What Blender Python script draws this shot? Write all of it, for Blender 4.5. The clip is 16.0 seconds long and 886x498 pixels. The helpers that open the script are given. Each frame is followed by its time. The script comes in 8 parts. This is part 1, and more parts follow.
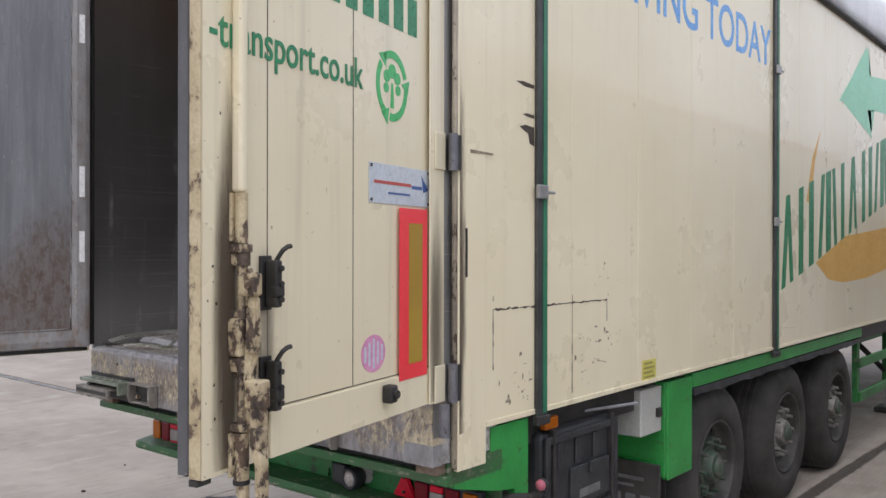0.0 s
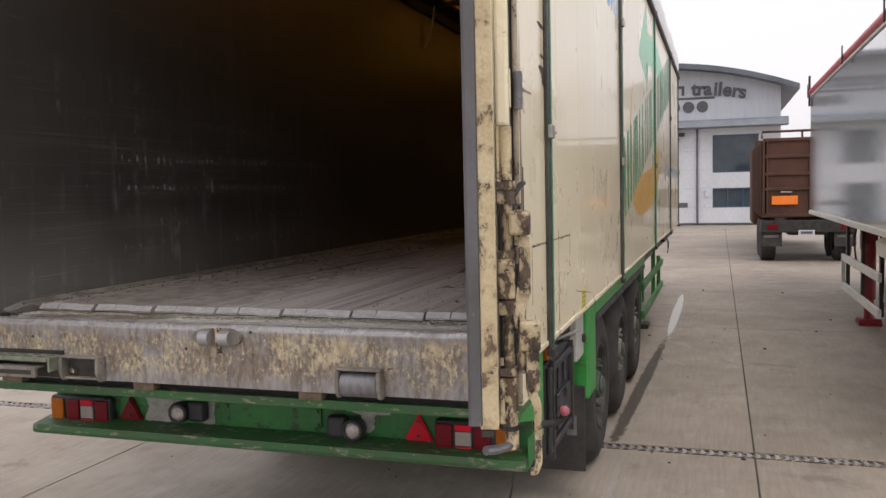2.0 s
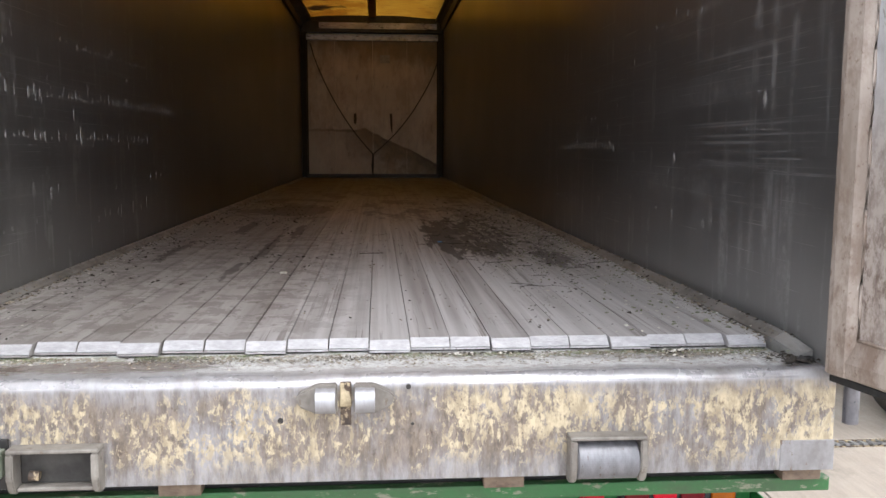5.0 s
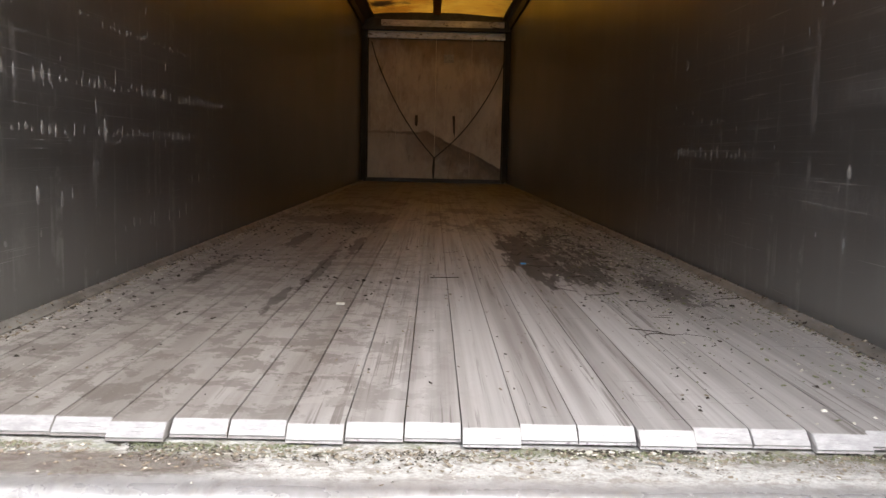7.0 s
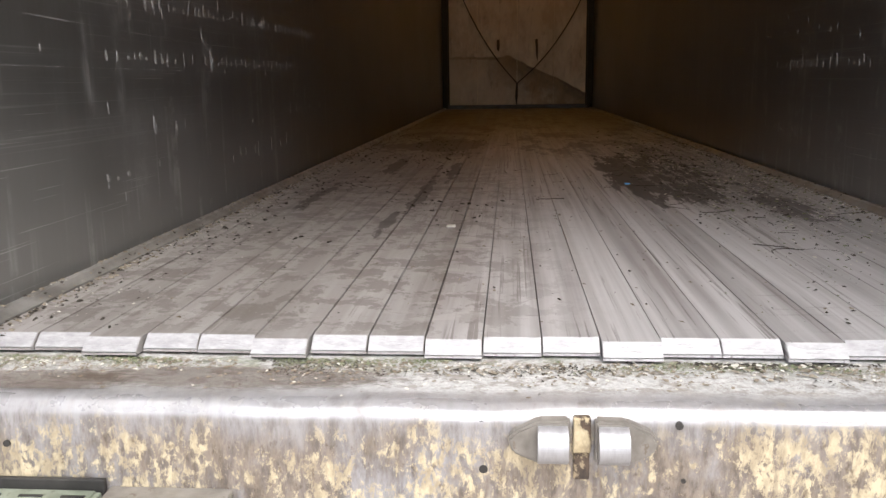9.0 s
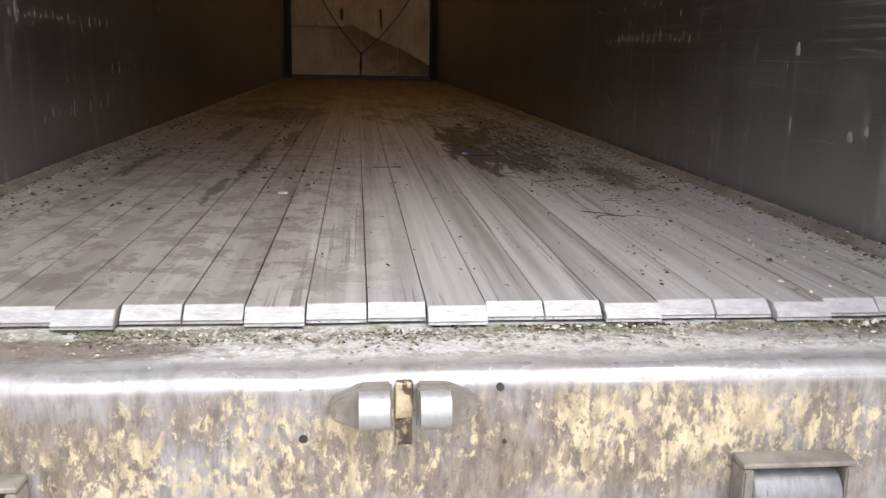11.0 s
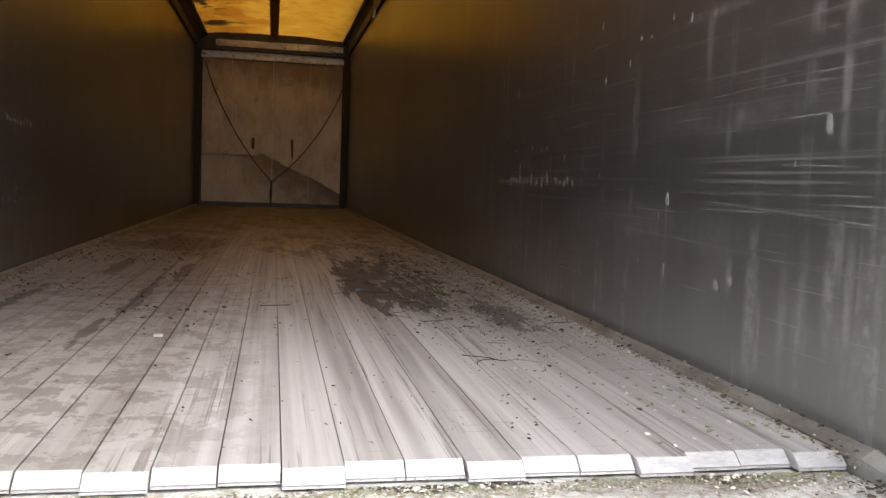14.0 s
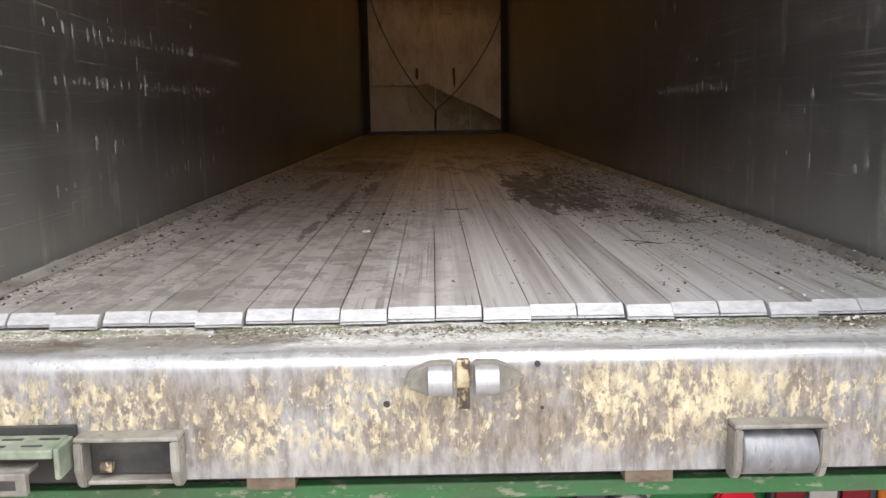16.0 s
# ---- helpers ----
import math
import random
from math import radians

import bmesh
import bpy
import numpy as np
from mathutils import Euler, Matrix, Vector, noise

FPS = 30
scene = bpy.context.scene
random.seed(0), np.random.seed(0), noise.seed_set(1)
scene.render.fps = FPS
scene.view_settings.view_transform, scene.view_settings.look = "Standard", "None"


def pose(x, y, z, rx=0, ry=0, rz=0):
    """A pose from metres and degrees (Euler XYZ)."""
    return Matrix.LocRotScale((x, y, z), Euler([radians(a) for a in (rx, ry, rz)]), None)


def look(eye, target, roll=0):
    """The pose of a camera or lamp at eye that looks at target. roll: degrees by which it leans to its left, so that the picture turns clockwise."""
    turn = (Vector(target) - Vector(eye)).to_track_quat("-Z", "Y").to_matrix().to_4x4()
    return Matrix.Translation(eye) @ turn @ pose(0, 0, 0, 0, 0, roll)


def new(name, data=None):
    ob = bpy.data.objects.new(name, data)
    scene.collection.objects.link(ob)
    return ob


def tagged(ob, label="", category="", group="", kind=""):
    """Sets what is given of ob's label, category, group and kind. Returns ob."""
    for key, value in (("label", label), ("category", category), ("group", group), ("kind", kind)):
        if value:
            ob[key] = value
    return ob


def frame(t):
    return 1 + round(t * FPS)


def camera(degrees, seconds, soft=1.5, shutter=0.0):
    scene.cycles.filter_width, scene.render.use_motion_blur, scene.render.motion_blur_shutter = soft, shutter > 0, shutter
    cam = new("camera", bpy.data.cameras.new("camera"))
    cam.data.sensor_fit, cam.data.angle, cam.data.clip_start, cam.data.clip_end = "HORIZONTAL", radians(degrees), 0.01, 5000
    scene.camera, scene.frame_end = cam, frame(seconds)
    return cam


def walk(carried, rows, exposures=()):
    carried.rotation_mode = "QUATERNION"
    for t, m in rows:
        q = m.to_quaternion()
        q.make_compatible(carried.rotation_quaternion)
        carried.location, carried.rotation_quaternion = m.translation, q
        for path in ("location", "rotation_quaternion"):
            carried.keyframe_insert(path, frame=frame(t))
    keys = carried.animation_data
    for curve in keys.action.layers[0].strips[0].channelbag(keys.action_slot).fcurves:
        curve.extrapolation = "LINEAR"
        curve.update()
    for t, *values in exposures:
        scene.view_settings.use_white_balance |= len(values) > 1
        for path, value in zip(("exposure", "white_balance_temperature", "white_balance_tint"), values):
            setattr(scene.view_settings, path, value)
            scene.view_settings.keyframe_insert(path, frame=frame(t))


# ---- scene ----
cam = camera(55.0, 16.0)
PATH = [
    (0, (3.316, -2.418, 1.914), (2.038, -0.879, 1.911), 0.1),
    (0.5, (3.045, -2.631, 1.926), (2.028, -0.909, 1.888), -1.0),
    (1, (2.779, -2.869, 1.922), (1.967, -1.042, 1.892), -1.5),
    (1.5, (2.472, -3.084, 1.921), (1.758, -1.216, 1.877), -1.2),
    (2, (2.017, -3.097, 1.901), (1.399, -1.2, 1.766), -1.3),
    (2.5, (1.602, -3.129, 1.885), (1.221, -1.173, 1.717), -2.5),
    (3, (1.206, -3.056, 1.89), (1.019, -1.075, 1.687), -0.8),
    (3.5, (0.801, -2.816, 1.918), (0.704, -0.835, 1.659), -0.9),
    (3.7, (0.661, -2.744, 1.913), (0.572, -0.758, 1.688), -1.0),
    (5.8, (-0.012, -1.61, 1.923), (0.242, 0.36, 1.685), 0.9),
    (6, (-0.012, -1.521, 1.915), (0.197, 0.455, 1.683), 1.1),
    (6.5, (0.017, -1.363, 1.913), (0.065, 0.625, 1.697), 1.8),
    (7, (-0.01, -1.33, 1.918), (0.017, 0.657, 1.691), 1.3),
    (7.5, (-0.029, -1.303, 1.911), (-0.001, 0.679, 1.641), 0.5),
    (8, (-0.041, -1.293, 1.896), (0.0, 0.679, 1.568), 0.1),
    (8.5, (-0.089, -1.305, 1.893), (-0.157, 0.661, 1.536), -0.3),
    (8.7, (-0.117, -1.31, 1.889), (-0.274, 0.649, 1.519), -0.8),
    (10.8, (-0.108, -1.279, 1.859), (-0.043, 0.669, 1.408), 0.5),
    (11, (-0.073, -1.269, 1.856), (0.127, 0.669, 1.406), 1.1),
    (11.5, (0.014, -1.262, 1.855), (0.528, 0.618, 1.405), 2.0),
    (12, (0.087, -1.256, 1.852), (0.83, 0.546, 1.404), 2.6),
    (12.5, (0.137, -1.254, 1.85), (1.016, 0.486, 1.401), 3.2),
    (13, (0.151, -1.244, 1.851), (1.044, 0.494, 1.425), 3.4),
    (13.5, (0.104, -1.236, 1.877), (0.802, 0.611, 1.558), 2.7),
    (14, (0.031, -1.254, 1.913), (0.425, 0.701, 1.756), 2.1),
    (14.5, (-0.026, -1.288, 1.95), (0.156, 0.704, 1.918), 1.4),
    (15, (-0.059, -1.33, 1.975), (0.092, 0.664, 2.004), 0.0),
    (15.5, (-0.09, -1.453, 1.952), (0.039, 0.541, 1.867), -1.4),
    (16, (-0.054, -1.703, 1.862), (-0.035, 0.27, 1.533), -0.9),
]
EXPOSURES = [
    (0, 0.25, 6200, 14), (0.5, 0.0, 6150, 16), (1, -0.3, 6050, 14), (1.5, -0.25, 6900, 14), (2, 0.25, 6900, 15), (2.5, 1.2, 6500, 16),
    (3, 1.35, 6450, 17), (3.5, 1.35, 6250, 16), (6, 1.8, 6250, 9), (7, 1.9, 6650, 11), (8, 1.8, 6700, 12), (8.7, 1.75, 6600, 11),
    (11, 1.7, 6500, 11), (12, 1.45, 6500, 10), (12.5, 1.4, 6550, 10), (13, 1.4, 6500, 10), (13.5, 1.62, 6200, 7), (14, 2.22, 6650, 11),
    (14.5, 3.1, 7050, 11), (15, 3.4, 6400, 11), (15.5, 3.1, 6600, 10), (16, 1.75, 6450, 8),
]
walk(cam, [(t, look(eye, target, roll)) for t, eye, target, roll in PATH], EXPOSURES)


# ---- light ----
world = bpy.data.worlds.new("overcast")
scene.world = world
world.use_nodes = True
wn, wl = world.node_tree.nodes, world.node_tree.links
wn.clear()
sky = wn.new("ShaderNodeTexSky")
sky.sky_type, sky.sun_disc = "NISHITA", False
sky.sun_elevation, sky.sun_rotation = radians(59), radians(149)
sky.air_density, sky.dust_density, sky.ozone_density = 1.0, 4.0, 1.0
hsv = wn.new("ShaderNodeHueSaturation")
hsv.inputs["Saturation"].default_value = 0.22
veil = wn.new("ShaderNodeMix")
veil.data_type = "RGBA"
veil.inputs[0].default_value = 0.6
veil.inputs[7].default_value = (8.3, 8.6, 9.3, 1)
bg = wn.new("ShaderNodeBackground")
bg.inputs["Strength"].default_value = 0.128
wo = wn.new("ShaderNodeOutputWorld")
wl.new(sky.outputs[0], hsv.inputs["Color"])
wl.new(hsv.outputs[0], veil.inputs[6])
wl.new(veil.outputs[2], bg.inputs["Color"])
wl.new(bg.outputs[0], wo.inputs["Surface"])
sun_data = bpy.data.lights.new("sun", "SUN")
sun_data.energy, sun_data.angle, sun_data.color = 0.6, radians(30), (1.0, 0.95, 0.88)
sun = new("sun", sun_data)
sun.matrix_world = look((20, -33, 64), (0, 0, 0))

# ---- materials ----


def material(name):
    m = bpy.data.materials.new(name)
    m.use_nodes = True
    nt = m.node_tree
    return m, nt, nt.nodes["Principled BSDF"]


class Nodes:
    """Shorthand for building one node tree."""

    def __init__(self, nt):
        self.nt = nt
        self.pos = nt.nodes.new("ShaderNodeNewGeometry").outputs["Position"]

    def link(self, a, b):
        self.nt.links.new(a, b)

    def noise(self, scale, stretch=(1, 1, 1), detail=5.0, rough=0.6, shift=(0, 0, 0), distort=0.0):
        mp = self.nt.nodes.new("ShaderNodeMapping")
        mp.inputs["Scale"].default_value = stretch
        mp.inputs["Location"].default_value = shift
        n = self.nt.nodes.new("ShaderNodeTexNoise")
        n.inputs["Scale"].default_value = scale
        n.inputs["Detail"].default_value = detail
        n.inputs["Roughness"].default_value = rough
        n.inputs["Distortion"].default_value = distort
        self.link(self.pos, mp.inputs["Vector"])
        self.link(mp.outputs[0], n.inputs["Vector"])
        return n.outputs["Fac"]

    def step(self, fac, lo, hi, a=0.0, b=1.0):
        r = self.nt.nodes.new("ShaderNodeMapRange")
        r.interpolation_type = "SMOOTHSTEP"
        for i, v in ((1, lo), (2, hi), (3, a), (4, b)):
            r.inputs[i].default_value = v
        self.link(fac, r.inputs[0])
        return r.outputs[0]

    def math(self, op, a, b=None):
        n = self.nt.nodes.new("ShaderNodeMath")
        n.operation = op
        for i, v in enumerate((a, b)):
            if v is None:
                continue
            if isinstance(v, (int, float)):
                n.inputs[i].default_value = v
            else:
                self.link(v, n.inputs[i])
        return n.outputs[0]

    def mix(self, fac, a, b, blend="MIX"):
        n = self.nt.nodes.new("ShaderNodeMix")
        n.data_type, n.blend_type = "RGBA", blend
        for i, v in ((0, fac), (6, a), (7, b)):
            if isinstance(v, (int, float)):
                n.inputs[i].default_value = v
            elif isinstance(v, tuple):
                n.inputs[i].default_value = (*v, 1)
            else:
                self.link(v, n.inputs[i])
        return n.outputs[2]

    def axis(self, k):
        n = self.nt.nodes.new("ShaderNodeSeparateXYZ")
        self.link(self.pos, n.inputs[0])
        return n.outputs[k]

    def spot(self, c, size, turn=0.0):
        """Distance from c, one at the ellipsoid of that size."""
        mp = self.nt.nodes.new("ShaderNodeMapping")
        mp.vector_type = "TEXTURE"
        mp.inputs["Location"].default_value = c
        mp.inputs["Scale"].default_value = size
        mp.inputs["Rotation"].default_value = (0, 0, turn)
        ln = self.nt.nodes.new("ShaderNodeVectorMath")
        ln.operation = "LENGTH"
        self.link(self.pos, mp.inputs["Vector"])
        self.link(mp.outputs[0], ln.inputs[0])
        return ln.outputs["Value"]

    def random(self):
        return self.nt.nodes.new("ShaderNodeObjectInfo").outputs["Random"]

    def bump(self, bsdf, height, strength, distance=0.004):
        b = self.nt.nodes.new("ShaderNodeBump")
        b.inputs["Strength"].default_value = strength
        b.inputs["Distance"].default_value = distance
        self.link(height, b.inputs["Height"])
        self.link(b.outputs[0], bsdf.inputs["Normal"])


def chipped_material(name, paint_a, paint_b, metal_a, metal_b, level):
    """Old paint flaking off rusty steel, with a soft brown halo round each chip."""
    m, nt, p = material(name)
    n = Nodes(nt)
    chip = n.noise(24, (1, 1, 0.7), 7.0, 0.68, (2, 6, 4), 0.3)
    fine = n.noise(120, (1, 1, 1), 4.0, 0.7)
    paint = n.mix(n.step(n.noise(9), 0.35, 0.65), paint_a, paint_b)
    steel = n.mix(n.step(n.noise(34, (1, 1, 0.6), 5.0, 0.7, (7, 7, 7)), 0.35, 0.65), metal_a, metal_b)
    halo = n.step(chip, level - 0.10, level, 0, 0.6)
    col = n.mix(halo, paint, tuple(0.5 * a + 0.5 * b for a, b in zip(paint_a, metal_b)))
    bare = n.step(chip, level - 0.012, level + 0.03)
    col = n.mix(bare, col, steel)
    col = n.mix(0.4, col, n.mix(n.step(fine, 0.3, 0.7), (0.7, 0.7, 0.7), (1.2, 1.2, 1.2)), "MULTIPLY")
    n.link(col, p.inputs["Base Color"])
    n.link(n.step(bare, 0, 1, 0.42, 0.7), p.inputs["Roughness"])
    n.bump(p, n.math("SUBTRACT", n.math("MULTIPLY", fine, 0.4), bare), 0.5, 0.002)
    return m


def rail_material(name, pale, dark):
    m, nt, p = material(name)
    n = Nodes(nt)
    col = n.mix(n.step(n.noise(5, (1.5, 1.5, 0.4), 6.0, 0.68), 0.35, 0.65), dark, pale)
    low = n.step(n.axis(2), 3.2, 1.4, 0.25, 0.85)
    # brown grime in ragged patches, more of it low down
    tint = n.step(n.noise(12, (1.2, 1.2, 0.7), 8.0, 0.76, (6, 1, 2)), 0.44, 0.66)
    col = n.mix(n.math("MULTIPLY", tint, low), col, (0.20, 0.145, 0.11))
    speck = n.step(n.noise(60, (1, 1, 0.8), 4.0, 0.7), 0.60, 0.68, 0, 0.7)
    col = n.mix(speck, col, (0.15, 0.09, 0.06))
    pale = n.step(n.noise(28, (1.6, 1.6, 0.4), 3.0, 0.7, (8, 8, 8)), 0.66, 0.74, 0, 0.5)
    col = n.mix(pale, col, (0.62, 0.57, 0.52))
    n.link(col, p.inputs["Base Color"])
    p.inputs["Roughness"].default_value = 0.55
    n.bump(p, n.noise(90, (1, 1, 1), 3.0), 0.2, 0.002)
    return m


def surface(name, a, b, rough=0.5, metal=0.0, scale=3.0, stretch=(1, 1, 1), grain=60.0, grain_stretch=(1, 1, 1), wear=None, wear_at=0.66, bump=0.15, spread=0.12, rough_spread=0.15):
    """Two tones in broad patches, a fine grain, optional worn patches in a third tone."""
    m, nt, p = material(name)
    n = Nodes(nt)
    broad = n.noise(scale, stretch)
    fine = n.noise(grain, grain_stretch, 3.0)
    col = n.mix(n.step(broad, 0.5 - spread - 0.1, 0.5 + spread + 0.1), a, b)
    col = n.mix(0.35, col, n.mix(n.step(fine, 0.3, 0.7), (0.72, 0.72, 0.72), (1.2, 1.2, 1.2)), "MULTIPLY")
    if wear:
        w = n.step(n.noise(scale * 3.1, stretch, 8.0, 0.7, (3, 7, 1)), wear_at, wear_at + 0.06)
        col = n.mix(w, col, wear)
    n.link(col, p.inputs["Base Color"])
    n.link(n.step(fine, 0.2, 0.8, max(0.03, rough - rough_spread), min(1, rough + rough_spread)), p.inputs["Roughness"])
    p.inputs["Metallic"].default_value = metal
    n.bump(p, fine, bump)
    return m


def cream_material(name, dirt):
    m, nt, p = material(name)
    n = Nodes(nt)
    broad = n.noise(0.9)
    col = n.mix(n.step(broad, 0.3, 0.7), (0.755, 0.675, 0.475), (0.82, 0.745, 0.55))
    streak = n.step(n.noise(1.6, (9, 9, 0.35), 6.0), 0.5, 0.78)
    col = n.mix(n.math("MULTIPLY", streak, 0.22 * dirt), col, (0.36, 0.31, 0.22))
    speck = n.step(n.noise(55, (1, 1, 1), 2.0), 0.72, 0.76)
    col = n.mix(n.math("MULTIPLY", speck, 0.45 * dirt), col, (0.12, 0.09, 0.06))
    scuff = n.step(n.noise(7, (1, 1, 2.2), 8.0, 0.75, (5, 2, 9)), 0.69, 0.76)
    col = n.mix(n.math("MULTIPLY", scuff, 0.5 * dirt), col, (0.10, 0.075, 0.05))
    n.link(col, p.inputs["Base Color"])
    n.link(n.step(n.noise(2), 0.3, 0.7, 0.26, 0.34), p.inputs["Roughness"])
    p.inputs["Coat Weight"].default_value = 0.32
    p.inputs["Coat Roughness"].default_value = 0.05
    n.bump(p, n.noise(1.3, (1, 1, 1), 2.0), 0.12, 0.01)
    return m


def worn_sill_material():
    m, nt, p = material("worn_sill")
    n = Nodes(nt)
    # how far up: bare towards both edges, painted between
    edge = n.math("ADD", n.axis(2), n.math("MULTIPLY", n.math("SUBTRACT", n.noise(5, (1, 1, 0.5), 6.0, 0.7, (6, 6, 6)), 0.5), 0.20))
    band = n.math("MULTIPLY", n.step(edge, 1.105, 1.175), n.step(edge, 1.345, 1.285))
    broad = n.noise(4.6, (1, 1, 0.9), 6.0, 0.68, distort=0.5)
    fleck = n.noise(42, (1.35, 1, 0.7), 8.0, 0.78, (4, 0, 2), 0.25)
    mixed = n.math("ADD", n.math("MULTIPLY", broad, 0.46), n.math("MULTIPLY", fleck, 0.58))
    paint = n.math("MULTIPLY", n.step(mixed, 0.508, 0.556), n.math("ADD", n.math("MULTIPLY", band, 0.85), 0.12))
    cream = n.mix(n.step(n.noise(22, (1.4, 1, 0.6), 6.0, 0.72), 0.36, 0.64), (0.34, 0.28, 0.19), (0.60, 0.51, 0.345))
    grey = n.mix(n.step(n.noise(13, (2.2, 1, 0.5), 7.0, 0.72, (9, 1, 0)), 0.36, 0.64), (0.18, 0.168, 0.162), (0.36, 0.355, 0.37))
    tan = n.mix(n.step(n.noise(30, (1.8, 1, 0.6), 6.0, 0.75, (2, 4, 7)), 0.36, 0.62), (0.105, 0.075, 0.055), (0.27, 0.215, 0.155))
    under = n.mix(n.math("MULTIPLY", n.step(n.noise(4.2, (1.1, 1, 0.8), 6.0, 0.7, (8, 5, 3)), 0.36, 0.55), n.math("ADD", n.math("MULTIPLY", band, 0.55), 0.15)), grey, tan)
    col = n.mix(paint, under, cream)
    dark = n.step(n.noise(40, (1.2, 1, 0.75), 6.0, 0.75, (1, 5, 3)), 0.56, 0.66, 0, 0.6)
    col = n.mix(n.math("MULTIPLY", dark, n.math("ADD", n.math("MULTIPLY", band, 0.8), 0.2)), col, (0.085, 0.060, 0.044))
    run = n.step(n.noise(9, (2.4, 1, 0.22), 5.0, 0.7, (3, 3, 1)), 0.60, 0.72, 0, 0.6)
    col = n.mix(run, col, (0.17, 0.135, 0.105))
    # rubbed bright lip; part of its highlight is painted into the colour
    polish = n.step(n.noise(6, (1, 1, 1), 6.0, 0.65, (2, 2, 8)), 0.28, 0.56)
    lip = n.math("MULTIPLY", n.step(n.axis(2), 1.326, 1.342), polish)
    col = n.mix(n.math("MULTIPLY", lip, 0.7), col, (0.40, 0.40, 0.415))
    deck = n.step(n.axis(1), 0.03, 0.10)
    grit = n.noise(95, (1, 1, 1), 6.0, 0.8)
    soil = n.mix(n.step(grit, 0.36, 0.64), (0.36, 0.36, 0.35), (0.56, 0.56, 0.55))
    brown = n.step(n.noise(6, (1, 2.2, 1), 7.0, 0.72, (5, 2, 2)), 0.52, 0.62, 0, 0.5)
    crust = n.step(n.noise(22, (1, 1.4, 1), 9.0, 0.78, (2, 7, 2)), 0.50, 0.57, 0, 0.6)
    soil = n.mix(crust, soil, (0.185, 0.155, 0.125))
    fleck_w = n.step(n.noise(60, (1, 1.3, 1), 5.0, 0.75, (7, 3, 2)), 0.60, 0.65, 0, 0.7)
    soil = n.mix(fleck_w, soil, (0.60, 0.585, 0.54))
    soil = n.mix(brown, soil, n.mix(n.step(grit, 0.36, 0.60), (0.10, 0.08, 0.058), (0.30, 0.255, 0.20)))
    moss = n.math("MULTIPLY", n.step(n.axis(1), 0.14, 0.22), n.step(n.noise(11, (1, 1.5, 1), 6.0, 0.7, (1, 2, 6)), 0.46, 0.62, 0, 0.7))
    soil = n.mix(moss, soil, n.mix(n.step(grit, 0.40, 0.66), (0.085, 0.10, 0.05), (0.24, 0.27, 0.15)))
    col = n.mix(n.math("MULTIPLY", deck, n.step(n.noise(4, (1, 2, 1), 6.0, 0.7), 0.30, 0.46, 0.5, 0.97)), col, soil)
    n.link(col, p.inputs["Base Color"])
    rough = n.math("MAXIMUM", n.step(paint, 0, 1, 0.42, 0.62), n.math("MULTIPLY", deck, 0.8))
    n.link(n.math("SUBTRACT", rough, n.math("MULTIPLY", n.math("MULTIPLY", lip, n.math("SUBTRACT", 1.0, deck)), 0.16)), p.inputs["Roughness"])
    n.link(n.math("MULTIPLY", n.math("SUBTRACT", 1.0, n.math("MAXIMUM", paint, deck)), 0.3), p.inputs["Metallic"])
    n.bump(p, n.math("ADD", n.math("MULTIPLY", paint, 0.5), n.math("ADD", n.math("MULTIPLY", fleck, 0.7), n.math("MULTIPLY", deck, n.math("MULTIPLY", grit, 0.5)))), 0.35, 0.003)
    return m


